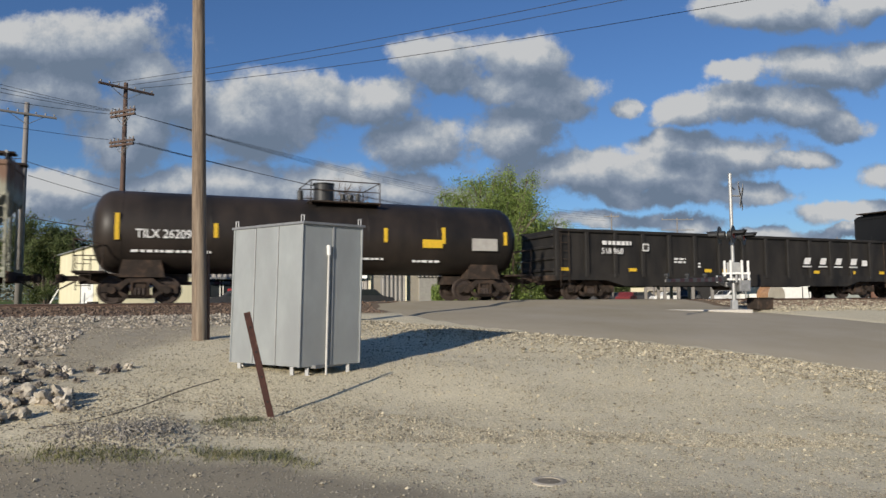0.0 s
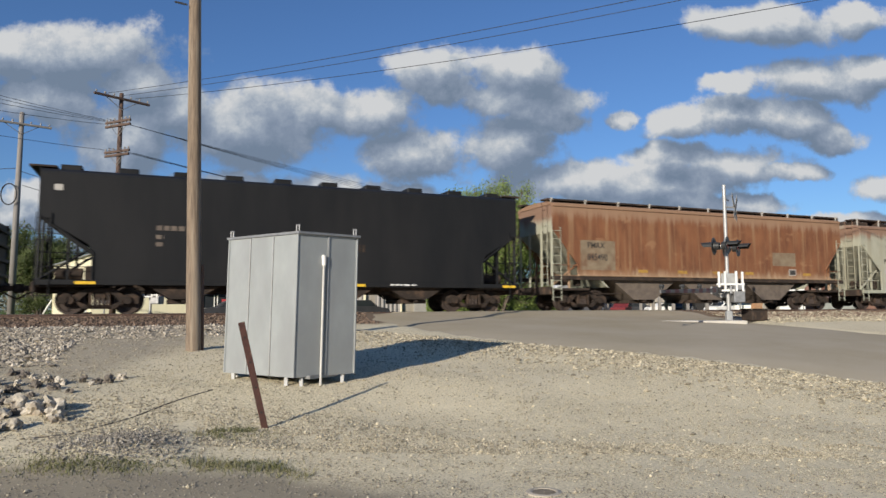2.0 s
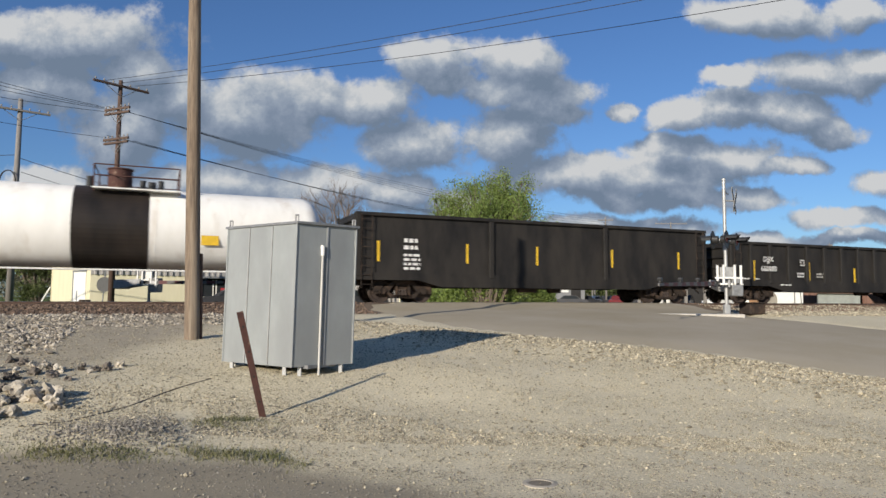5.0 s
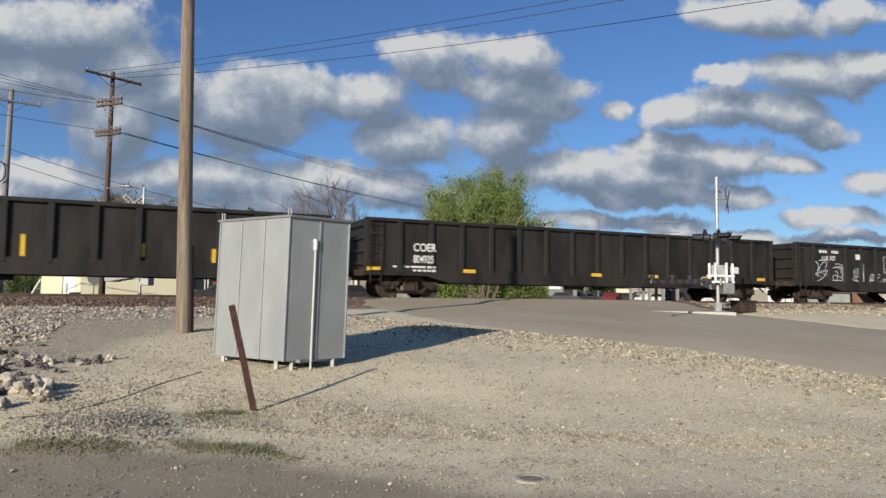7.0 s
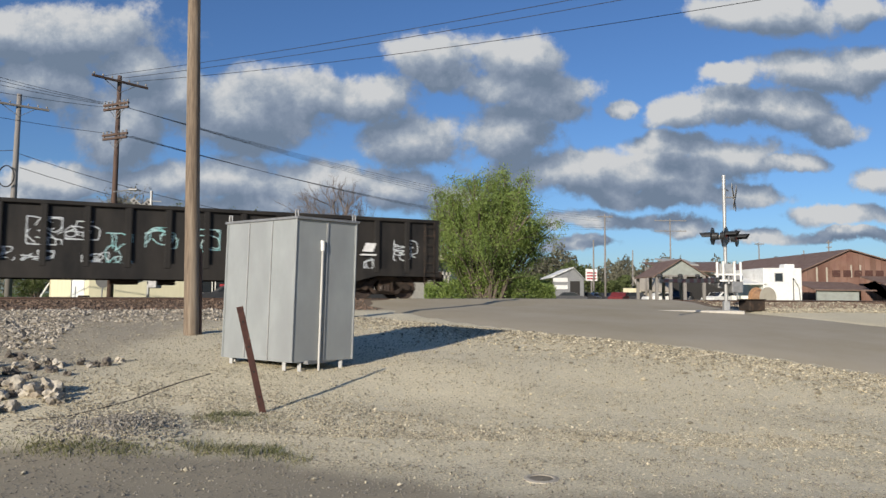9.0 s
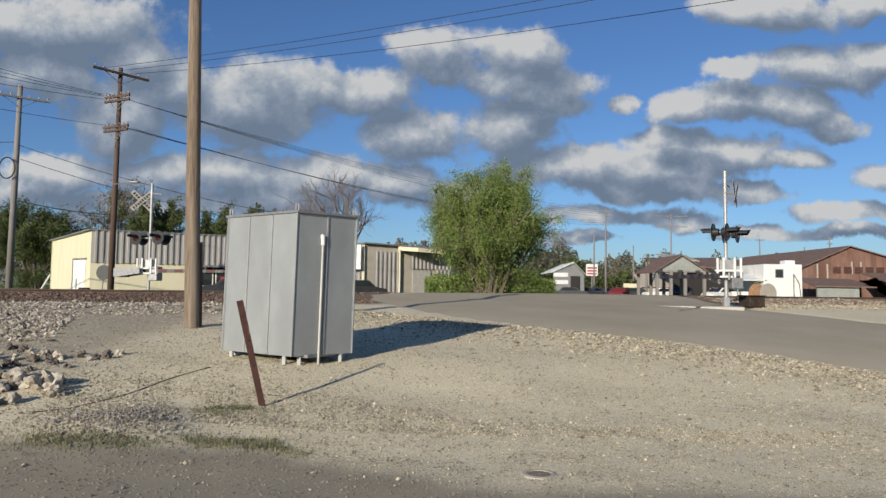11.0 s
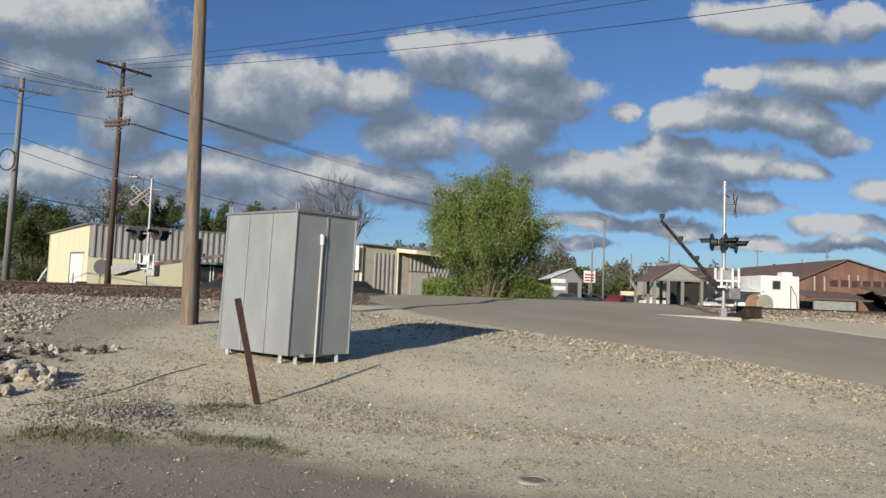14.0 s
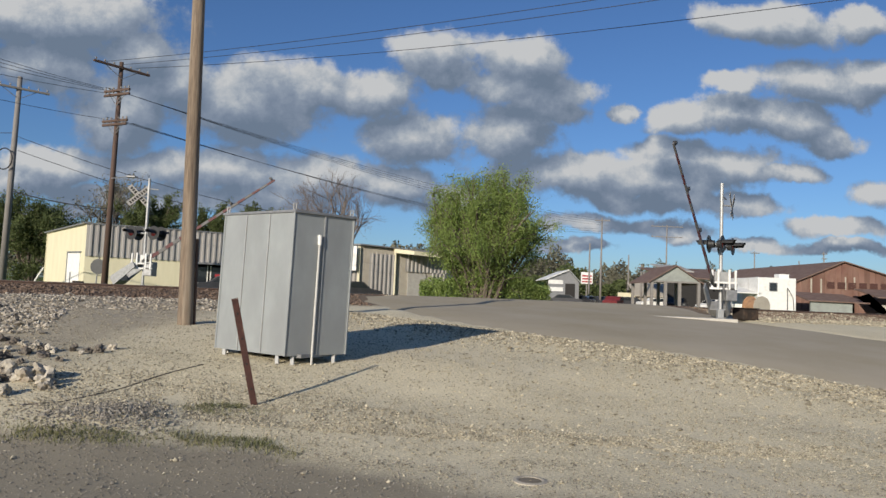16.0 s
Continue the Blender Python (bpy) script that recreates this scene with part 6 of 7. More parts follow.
def cream_building():
    b = thing("cream_building", Matrix.Identity(4), "low cream metal building with grey corrugated fascia", "building")
    l, m, e, r = (-30.2, 52.2), (-25.0, 48.0), (-13.5, 53.6), (-18.7, 57.8)
    g = .6
    wall(b, "end_wall", l, m, g, 4.95, M["cream_wall"], z1b=5.42)
    f1, f2 = (-18.75, 51.05), (-15.4, 52.65)       # storefront recess between these
    wall(b, "front_wall", m, f1, g, 5.35, M["cream_wall"])
    wall(b, "front_wall", f2, e, g, 5.35, M["cream_wall"])
    wall(b, "front_wall", f1, f2, 3.0, 5.35, M["cream_wall"])
    # back sheet coloured near-black for the shade in the recess
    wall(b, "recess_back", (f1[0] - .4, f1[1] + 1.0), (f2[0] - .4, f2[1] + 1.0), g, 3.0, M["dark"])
    wall(b, "back_wall", r, l, g, 4.9, M["cream_wall"])
    wall(b, "end_wall", e, r, g, 5.3, M["cream_wall"])
    corrugated(b, "fascia", m, e, 3.15, 5.5, M["grey_siding"], .42, .09, .05, 5.45, label="grey ribbed metal fascia")
    slab_quad(b, "roof", [(l[0] - .2, l[1] - .1, 4.98), (m[0] - .1, m[1] - .25, 5.52), (e[0] + .2, e[1] - .1, 5.5), (r[0] + .2, r[1] + .2, 5.2)], .08, M["galv_dark"])
    # white door in the end wall
    d = Vector((m[0] - l[0], m[1] - l[1], 0)).normalized()
    n = Vector((d.y, -d.x, 0))
    P = Vector((*l, 0))

    def on_end(a0, a1, z0, z1, out, name, mat_, label=""):
        p, q = P + d * a0 + n * out, P + d * a1 + n * out
        return wall(b, name, (p.x, p.y), (q.x, q.y), z0, z1, mat_, .06, label=label)
    door = on_end(4.0, 6.0, g, 3.35, .04, "door", M["white"], "white double door")
    on_end(3.9, 3.98, g, 3.45, .07, "door_frame", M["galv_dark"])
    on_end(3.9, 6.1, 3.38, 3.48, .07, "door_frame", M["galv_dark"])
    on_end(4.55, 4.72, 1.1, 2.0, .06, "door_sign", M["galv_dark"])
    on_end(0, 6.68, g, g + .12, .05, "base_trim", M["concrete"])
    # storefront glazing
    fd = (Vector((*f2, 0)) - Vector((*f1, 0)))
    for k0, k1 in ((.08, .36), (.42, .7), (.74, .95)):
        p, q = Vector((*f1, 0)) + fd * k0 + Vector((-.15, .5, 0)), Vector((*f1, 0)) + fd * k1 + Vector((-.15, .5, 0))
        wall(b, "window_pane", (p.x, p.y), (q.x, q.y), .75, 2.8, M["glass"], .04)
        for s in (p, q):
            wall(b, "window_frame", (s.x - .04, s.y - .06), (s.x + .04, s.y - .03), .6, 2.9, M["white"], .05)
    p = Vector((*f1, 0)) + fd * .5 + Vector((-.1, .42, 0))
    wall(b, "poster", (p.x, p.y), (p.x + .35, p.y + .12), 1.7, 2.3, M["red"], .02)
    p, q = Vector((*f1, 0)), Vector((*f2, 0))
    wall(b, "canopy", (p.x - .1, p.y - .5), (q.x + 4, q.y + 1.2), 3.0, 3.15, M["galv_dark"], .9)
    # leaning plank at the corner
    part("prop", tube(bmesh.new(), (-31.0, 51.8, .6), (-30.2, 52.1, 2.3), .06, seg=6), M["white"], b)


cream_building()


def grey_building():
    b = thing("grey_building", Matrix.Identity(4), "grey corrugated metal warehouse with cream trim", "building")
    a, c, e, r = (-10.5, 53.0), (-5.9, 50.0), (-3.35, 51.3), (1.0, 58.0)
    e2 = (.6, 53.6)
    g = .6
    wall(b, "end_wall", a, c, g, 4.85, M["grey_siding"])
    wall(b, "front_wall", c, e2, g, 4.8, M["tan_siding"], z1b=4.6)
    wall(b, "back_wall", (1.5, 60), (-10.5, 58), g, 4.8, M["grey_siding"])
    wall(b, "end_wall", e2, (1.5, 60), g, 4.6, M["grey_siding"])
    corrugated(b, "siding", (-5.2, 50.39), e, g + .1, 4.3, M["grey_siding"], .34, .09, .04, label="pale ribbed siding")
    corrugated(b, "siding", (-2.6, 51.75), e2, 3.1, 4.35, M["grey_siding"], .34, .09, .04)
    corrugated(b, "siding", (-.7, 52.85), e2, g + .1, 3.1, M["grey_siding"], .34, .09, .04)
    for k, p in enumerate((c, e)):
        part("corner_trim", boxes((p[0] - .09, p[0] + .09, p[1] - .16, p[1] + .02, g, 4.75), bevel=.01), M["cream_wall"], b, "cream trim post")
    slab_quad(b, "canopy", [(-3.4, 51.1, 4.75), (-1.9, 50.4, 4.62), (1.2, 52.2, 4.5), (.4, 53.4, 4.62)], .3, M["cream_wall"], "cream canopy edge")
    wall(b, "roller_door", (-2.35, 51.85), (-1.0, 52.6), g, 3.0, M["patch"], .08, label="grey roller door")
    slab_quad(b, "roof", [(-10.7, 52.9, 4.95), (-5.8, 49.7, 4.95), (1.0, 53.5, 4.72), (1.7, 60.2, 4.7), (-10.6, 58.2, 4.9)], .1, M["galv_dark"])
    wall(b, "sign_panel", (-6.9, 49.7), (-6.05, 49.45), 2.95, 4.75, M["white"], .1, label="blank white sign panel")
    corrugated(b, "siding", (-7.2, 50.75), (-6.1, 50.05), g + .1, 2.9, M["grey_siding"], .34, .09, .04)


grey_building()


def open_shed():
    b = thing("open_shed", Matrix.Identity(4), "open-sided gabled shed with pale timber posts", "shed")
    x0, x1, y0, y1, eave, apex = 19.4, 23.9, 62, 68, 3.55, 4.95
    for x in (x0 + .1, (x0 + x1) / 2 - .9, (x0 + x1) / 2 + .4, x1 - .1):
        for y in (y0, y1):
            part("post", boxes((x - .13, x + .13, y - .13, y + .13, .55, eave), bevel=.01), M["grey_pole"], b)
    part("gable_panel", prism(bmesh.new(), [(x0, eave), (x1, eave), ((x0 + x1) / 2, apex - .05)], y0 - .05, y0 + .05), M["shed_roof"], b, "pale grey-green gable sheet")
    for k, xe in ((0, x0 - .3), (1, x1 + .3)):
        xm = (x0 + x1) / 2
        slab_quad(b, "roof", [(xe, y0 - .35, eave - .15), (xm, y0 - .35, apex + .06), (xm, y1, apex + .06), (xe, y1, eave - .15)], .1, M["brown_roof"])
    part("tie_beam", boxes((x0, x1, y0 - .08, y0 + .08, eave - .16, eave)), M["grey_pole"], b)
    # long tan house seen through it
    h = thing("tan_house", Matrix.Identity(4), "low tan sided house with brown roof", "house")
    wall(h, "front_wall", (24.5, 84), (33.5, 84), .6, 2.3, M["tan_siding"])
    wall(h, "end_wall", (33.5, 84), (33.5, 90), .6, 2.3, M["tan_siding"])
    slab_quad(h, "roof", [(24.2, 83.5, 2.3), (33.8, 83.5, 2.3), (33.8, 87, 4.0), (24.2, 87, 4.0)], .12, M["tan_siding"])
    for x in (26, 28.2, 30.6, 32):
        part("window", boxes((x, x + .7, 83.9, 83.98, 1.3, 1.95)), M["glass"], h)
    w = thing("brown_roofed_barn", Matrix.Identity(4), "long barn with a brown rusty sheet roof", "barn")
    slab_quad(w, "roof", [(25.0, 74, 4.6), (34.0, 74, 4.1), (33, 82, 5.8), (24.0, 82, 5.7)], .12, M["brown_roof"])
    slab_quad(w, "roof_patch", [(24.2, 73, 5.2), (27.5, 73, 5.0), (27.4, 77, 5.8), (24.0, 77, 5.9)], .1, M["patch"], "pale grey replaced roof sheet")
    # front sheet painted as the deep shade under the roof
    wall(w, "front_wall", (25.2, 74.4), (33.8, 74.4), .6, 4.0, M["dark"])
    wall(w, "end_wall", (33.8, 74.4), (33, 82), .6, 4.0, M["rust_siding"])
    cn = thing("white_canopy", Matrix.Identity(4), "white sheet canopy roof on posts", "canopy")
    slab_quad(cn, "roof", [(25.9, 60, 2.75), (28.6, 60, 2.75), (28.9, 63, 3.3), (26.2, 63, 3.3)], .08, M["white"])
    for x, y in ((26, 60.1), (28.5, 60.1), (28.7, 62.9), (26.3, 62.9)):
        part("post", boxes((x - .05, x + .05, y - .05, y + .05, .55, 2.8)), M["silver"], cn)
    wall(cn, "counter", (26.3, 62), (28.5, 62), .6, 1.7, M["white"])
    cw = thing("cream_wall", Matrix.Identity(4), "long low cream wall behind parked cars", "wall")
    wall(cw, "panel", (22.8, 86), (26.4, 86), .6, 2.6, M["cream_wall"])


open_shed()


def white_trailer():
    b = thing("white_trailer", Matrix.Identity(4), "white box trailer with a small window and black hoses", "trailer")
    part("body", boxes((28.3, 31.7, 60, 66, 1.0, 4.15), bevel=.05), M["white"], b)
    part("window", boxes((29.35, 29.95, 59.95, 60.05, 3.0, 3.65)), M["glass"], b)
    part("window_frame", boxes((29.28, 30.02, 59.97, 60.02, 2.93, 3.72)), M["galv_dark"], b)
    part("roof_unit", boxes((30.7, 31.6, 61, 62, 4.15, 4.55), bevel=.04), M["white"], b)
    part("hose", tubes(((30.9, 59.94, 1.0), (30.9, 59.94, 3.3), .04), ((30.9, 59.94, 3.3), (31.4, 59.94, 2.4), .03), ((31.4, 59.94, 2.4), (31.5, 59.94, 1.1), .03), seg=6), M["wire"], b)
    part("chassis", boxes((28.6, 31.4, 60.2, 65.8, .75, 1.0)), M["under"], b)
    for x in (28.7, 31.2):
        part("wheel", lathe(bmesh.new(), [(-.12, .15), (-.12, .42), (.12, .42), (.12, .15)], "X", 18, pose(x, 63, .98)), M["tyre"], b)
    r = thing("cable_reel", pose(26.3, 55, .68, 0, 0, 20), "wooden cable reel with a pale disc face", "cable reel")
    part("drum", lathe(bmesh.new(), [(0.1, .6), (1.2, .6)], "Y", 24, pose(0, 0, .85)), M["wood_reel"], r)
    for y in (0, 1.2):
        part("flange", lathe(bmesh.new(), [(y, .1), (y, .85), (y + .08, .85), (y + .08, .1)], "Y", 28, pose(0, 0, .85)), M["wood_reel"] if y else M["tan_siding"], r)


white_trailer()


def red_barn():
    b = thing("rusty_barn", Matrix.Identity(4), "large rust-red sheet-metal gabled barn", "barn")
    y0 = 75
    xa, xm, xb = 39.6, 44.8, 53.5
    g = .6
    # ribbed sheets across the gable, each one its own piece
    n = 22
    for i in range(n):
        x0, x1 = xa + (xb - xa) * i / n, xa + (xb - xa) * (i + 1) / n

        def roof_z(x):
            return 4.55 + 2.25 * (x - xa) / (xm - xa) if x < xm else 6.8 - 2.25 * (x - xm) / (xb - xm)
        bm = prism(bmesh.new(), [(x0 + .01, g), (x1 - .01, g), (x1 - .01, roof_z(x1)), (x0 + .01, roof_z(x0))], y0 + random.uniform(-.02, .02), y0 + .12)
        part("sheet", bm, M["rust_siding"], b)
    for k in (45.0, 46.0, 41.2, 42.3):
        part("pale_strip", boxes((k, k + .16, y0 - .05, y0 + .01, 2.6 if k < 44 else 3.8, 5.2 if k > 44 else 4.9)), M["tan_siding"], b)
    for x in np.arange(43.0, 51.5, 1.2):
        part("shutter", boxes((x, x + .85, y0 - .06, y0, 3.85, 4.6)), M["rust"], b)
    slab_quad(b, "roof", [(xa - .4, y0 - .4, 4.45), (xm, y0 - .4, 6.95), (xm, y0 + 26, 6.95), (xa - .4, y0 + 26, 4.45)], .12, M["brown_roof"])
    slab_quad(b, "roof", [(xm, y0 - .4, 6.95), (xb + .4, y0 - .4, 4.45), (xb + .4, y0 + 26, 4.45), (xm, y0 + 26, 6.95)], .12, M["brown_roof"])
    wall(b, "side_wall", (xa, y0 + 26), (xa, y0), g, 4.4, M["rust_siding"])
    s = thing("lean_to_shed", Matrix.Identity(4), "low grey lean-to shed with a brown roof", "shed")
    wall(s, "front_wall", (37.4, 68), (41.8, 68), g, 2.4, M["shed_roof"])
    slab_quad(s, "roof", [(37.0, 67.7, 2.4), (43.2, 67.7, 2.35), (43.0, 72, 3.2), (37.2, 72, 3.3)], .12, M["brown_roof"])
    # side sheet near-black, its shade put into the colour
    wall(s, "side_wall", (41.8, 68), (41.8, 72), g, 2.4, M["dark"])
    slab_quad(s, "raised_flap", [(42.0, 67.9, 2.9), (43.2, 67.9, 3.3), (45.2, 67.9, 1.5), (44.6, 67.9, 1.3)], .1, M["under"])
    s2 = thing("lean_to_shed", Matrix.Identity(4), "low dark lean-to shed with rubbish before it", "shed")
    wall(s2, "front_wall", (45.0, 69), (53, 69), g, 2.2, M["tan_siding"])
    slab_quad(s2, "roof", [(44.6, 68.6, 3.0), (53, 68.6, 3.0), (53, 73, 3.9), (44.8, 73, 3.9)], .12, M["brown_roof"])
    rng = random.Random(9)
    for i in range(14):
        x, y = rng.uniform(41.5, 47), rng.uniform(64, 66)
        k = rng.uniform(.25, .55)
        bm = bmesh.new()
        bmesh.ops.create_icosphere(bm, subdivisions=1, radius=k)
        for v in bm.verts:
            v.co *= 1 + .3 * noise.noise(v.co * 3 + Vector((i, 0, 0)))
        o = thing("rubbish_heap", pose(x, y, .6 + k * .5), "pale scrap heap beside the sheds", "scrap", "scrap heaps")
        part("lump", bm, M["patch"] if i % 2 else M["white"], o)


red_barn()


def small_barn():
    b = thing("grey_barn", Matrix.Identity(4), "small grey gabled barn with white trim far down the road", "barn")
    x0, x1, y0 = 13.6, 17.4, 84
    part("front", prism(bmesh.new(), [(x0, .6), (x1, .6), (x1, 3.6), ((x0 + x1) / 2 + .6, 5.0), (x0, 3.9)], y0, y0 + .2), M["galv_dark"], b)
    part("door", boxes((15.7, 16.9, y0 - .05, y0, .6, 3.4)), M["dark"], b)
    for z in (3.3, 2.4):
        part("white_band", boxes((x0, 15.4, y0 - .06, y0, z, z + .5)), M["white"], b)
    slab_quad(b, "roof", [(x0 - .3, y0 - .3, 3.9), ((x0 + x1) / 2 + .6, y0 - .3, 5.15), ((x0 + x1) / 2 + .6, y0 + 9, 5.15), (x0 - .3, y0 + 9, 3.9)], .12, M["white"])
    slab_quad(b, "roof", [((x0 + x1) / 2 + .6, y0 - .3, 5.15), (x1 + .2, y0 - .3, 3.6), (x1 + .2, y0 + 9, 3.6), ((x0 + x1) / 2 + .6, y0 + 9, 5.15)], .12, M["shed_roof"])
    s = thing("road_sign", pose(21.6, 99, .6), "white roadside sign panel on a tall post", "sign")
    part("post", boxes((-.08, .08, -.08, .08, 0, 4.2)), M["grey_pole"], s)
    p = part("panel", boxes((-.85, .85, -.2, -.1, 3.2, 4.9), bevel=.02), M["white"], s)
    bm = boxes(*[(-.7, .7, -.215, -.2, 3.4 + .42 * i, 3.62 + .42 * i) for i in range(3)])
    part("text_bars", bm, M["red"], p)


small_barn()


def parked_car(x, y, turn, paint, label, far=False):
    z = height(x, y)
    c = thing("parked_car", pose(x, y, z, 0, 0, turn), label, "car", "parked cars")
    o = [(-2.2, .35), (-2.25, .75), (-2.1, .95), (-1.3, 1.0), (-.75, 1.42), (.7, 1.45), (1.3, .98), (2.1, .85), (2.25, .6), (2.2, .35)]
    bm = prism(bmesh.new(), o, -.86, .86)
    bmesh.ops.bevel(bm, geom=list(bm.edges), offset=.06, segments=2, affect="EDGES", clamp_overlap=True)
    part("body", bm, paint, c)
    for sgn in (-1, 1):
        part("side_window", prism(bmesh.new(), [(-1.15, 1.02), (-.68, 1.36), (.62, 1.38), (1.1, 1.02)], *sorted((sgn * .86, sgn * .875))), M["glass"], c)
        for wx in (-1.35, 1.4):
            part("wheel", lathe(bmesh.new(), [(-.1, .1), (-.1, .33), (.1, .33), (.1, .1)], "Y", 18, pose(wx, sgn * .8, .33)), M["tyre"], c)
    part("windscreen", prism(bmesh.new(), [(.74, 1.42), (.78, 1.43), (1.3, 1.01), (1.26, 1.0)], -.7, .7), M["glass"], c)
    return c


M["car_red"] = mat("dark_red_car_paint", (0.16, 0.03, 0.03), None, 0.3, scale=2)
M["car_grey"] = mat("dark_car_paint", (0.05, 0.05, 0.055), None, 0.3, scale=2)
parked_car(25.2, 78.0, 5, M["white"], "small white sedan parked by the shed")
parked_car(22.4, 80, 10, M["car_grey"], "dark sedan parked by the road")
parked_car(20.6, 79, 60, M["car_red"], "dark red car parked by the road")
for i, (x, y, k) in enumerate(((17.5, 86, "car_grey"), (19.5, 90, "white"), (22.0, 92, "car_grey"), (24.0, 95, "white"), (15.6, 84, "car_grey"), (29.5, 72, "white"), (24.6, 70, "car_grey"))):
    parked_car(x, y, 20 + 37 * i, M[k], "far parked car beside the road")
parked_car(-14.3, 46.5, 25, M["car_grey"], "dark car parked before the storefront")
parked_car(-6.2, 47.5, 30, M["car_grey"], "dark car parked before the warehouse")

M["sign_back"] = mat("dull_sign_back", (0.09, 0.09, 0.088), None, 0.7, scale=6)
# disc signs past the track at the left, seen from behind
for x, y, r, zc in ((-18.85, 37.5, .42, 2.25),):
    s = thing("disc_sign", pose(x, y, height(x, y)), "grey back of a round advance-warning sign", "road sign")
    part("post", tube(bmesh.new(), (0, 0, 0), (.12, 0, 2.3), .035), M["galv_dark"], s)
    part("disc", lathe(bmesh.new(), [(-.02, .02), (-.02, r), (.0, r), (.0, .02)], "Y", 28, pose(.12, -.06, zc - .72)), M["sign_back"], s)
for x, y, w, h in ((-21.2, 38.3, .8, .55), (-20.6, 39.0, .5, .7)):
    s = thing("scrap_box", pose(x, y, height(x, y), 0, 0, 15), "dark metal box standing by the track", "metal box")
    part("box", boxes((-w / 2, w / 2, -.3, .3, 0, h), bevel=.03), M["under"], s)

# ---- trees ----


def branch_tree(name, x, y, z, tall, spread, leaves, leaf, material, label, seed, stems=7, bark="bark", low=.08, twig=.02, fork=3, droop=0.0, trunk=0.0, base=.15, first=.35, hull=None):
    """Stems that fork twice; leaves are set along the outer twigs."""
    rng = np.random.default_rng(seed)
    t = thing(name, pose(x, y, z), label, "tree")
    wood = bmesh.new()
    twigs = []
    if trunk:
        tube(wood, (0, 0, -.2), (0, 0, trunk), tall * .032, tall * .024, seg=10)

    def grow(p, d, length, r, level):
        q = p + d * length
        midp = p + d * length * .5 + Vector(rng.normal(0, .05, 3)) * length
        tube(wood, p, midp, r, r * .8, seg=6 if level < 2 else 4, caps=False)
        tube(wood, midp, q, r * .8, r * .55, seg=6 if level < 2 else 4, caps=False)
        if level >= fork:
            twigs.append((p, q))
            return
        if level >= 1:
            twigs.append((midp, q))
        for i in range(3 if level < 2 else 3):
            f = rng.uniform(first, 1.0)
            dd = (d + Vector(rng.normal(0, .42, 3)) + Vector((0, 0, .12 - droop * level))).normalized()
            grow(p + (q - p) * f, dd, length * rng.uniform(.5, .72), r * .5, level + 1)

    for i in range(stems):
        a = 6.2832 * (i + rng.uniform(-.3, .3)) / stems
        k = rng.uniform(.05, 1.0)
        out = k * spread / tall
        d = Vector((math.cos(a) * out, math.sin(a) * out, 1)).normalized()
        grow(Vector((math.cos(a) * base, math.sin(a) * base, trunk * .95 - .1)), d, (tall - trunk) * rng.uniform(.42, .5) * (1.05 - .25 * k), tall * .013, 0)
    def inside(p):
        """Draws a point in under an uneven egg-shaped outline."""
        mid, rx, rz = hull
        q = Vector((p[0] / rx, p[1] / rx, (p[2] - mid) / rz))
        r = q.length
        lim = .92 + .42 * noise.noise((p[0] * .7, p[1] * .7, p[2] * .7)) + .22 * noise.noise((p[0] * 2.3, p[1] * 2.3, p[2] * 2.3))
        if r <= lim * .8 or p[2] < 1.2:
            return p
        k = (lim * .8 + lim * .2 * (1 - math.exp(-(r - lim * .8) / .2))) / r
        return (p[0] * k, p[1] * k, mid + (p[2] - mid) * k)
    if hull:
        for v in wood.verts:
            v.co = inside(v.co)
    part("trunk", wood, M[bark], t)
    if leaves:
        vs, fs = [], []
        P = np.array([[*p, *q] for p, q in twigs])
        idx = rng.integers(0, len(P), leaves)
        f = rng.uniform(0, 1.1, (leaves, 1))
        c = P[idx, :3] * (1 - f) + P[idx, 3:] * f + rng.normal(0, spread * .04, (leaves, 3))
        c[:, 2] = np.maximum(c[:, 2], low * tall * rng.uniform(.2, 1, leaves))
        if hull:
            c = np.array([inside(p) for p in c]) + rng.normal(0, .13, (leaves, 3))
        a = rng.normal(0, 1, (leaves, 3))
        a[:, 2] += .7 if hull else .3
        a /= np.linalg.norm(a, axis=1, keepdims=True)
        b = np.cross(a, rng.normal(0, 1, (leaves, 3)))
        b /= np.linalg.norm(b, axis=1, keepdims=True)
        s = leaf * rng.uniform(.6, 1.4, (leaves, 1))
        quad = np.stack([c - a * s, c + b * s * .38, c + a * s, c - b * s * .38], 1).reshape(-1, 3)
        faces = np.arange(leaves * 4).reshape(-1, 4)
        me = from_arrays("crown", quad, faces, material)
        part("crown", me, None, t)
    return t


branch_tree("willow_tree", 2.75, 42.5, .72, 11.5, 6.2, 105000, .065, M["spring_leaf"], "bushy bright green spring tree with many stems", 3, stems=24, low=.02, base=.7, first=.12, hull=(4.1, 4.1, 4.9))
branch_tree("bare_tree", -11.9, 74, .6, 16.3, 9.5, 0, 0, None, "bare leafless tree behind the buildings", 5, stems=8, bark="bare_bark", fork=5, trunk=2.0)
branch_tree("green_tree", -22.0, 78, .6, 12.6, 5.0, 26000, .13, M["leaf"], "green leafy tree behind the buildings", 7, stems=7, trunk=1.5)
branch_tree("green_tree", -26.5, 80, .6, 12.0, 5.0, 24000, .13, M["leaf"], "green leafy tree behind the buildings", 8, stems=7, trunk=1.5)
branch_tree("green_tree", -33.0, 78, .6, 12.8, 5.0, 24000, .13, M["leaf"], "green leafy tree behind the buildings", 9, stems=7, trunk=1.5)
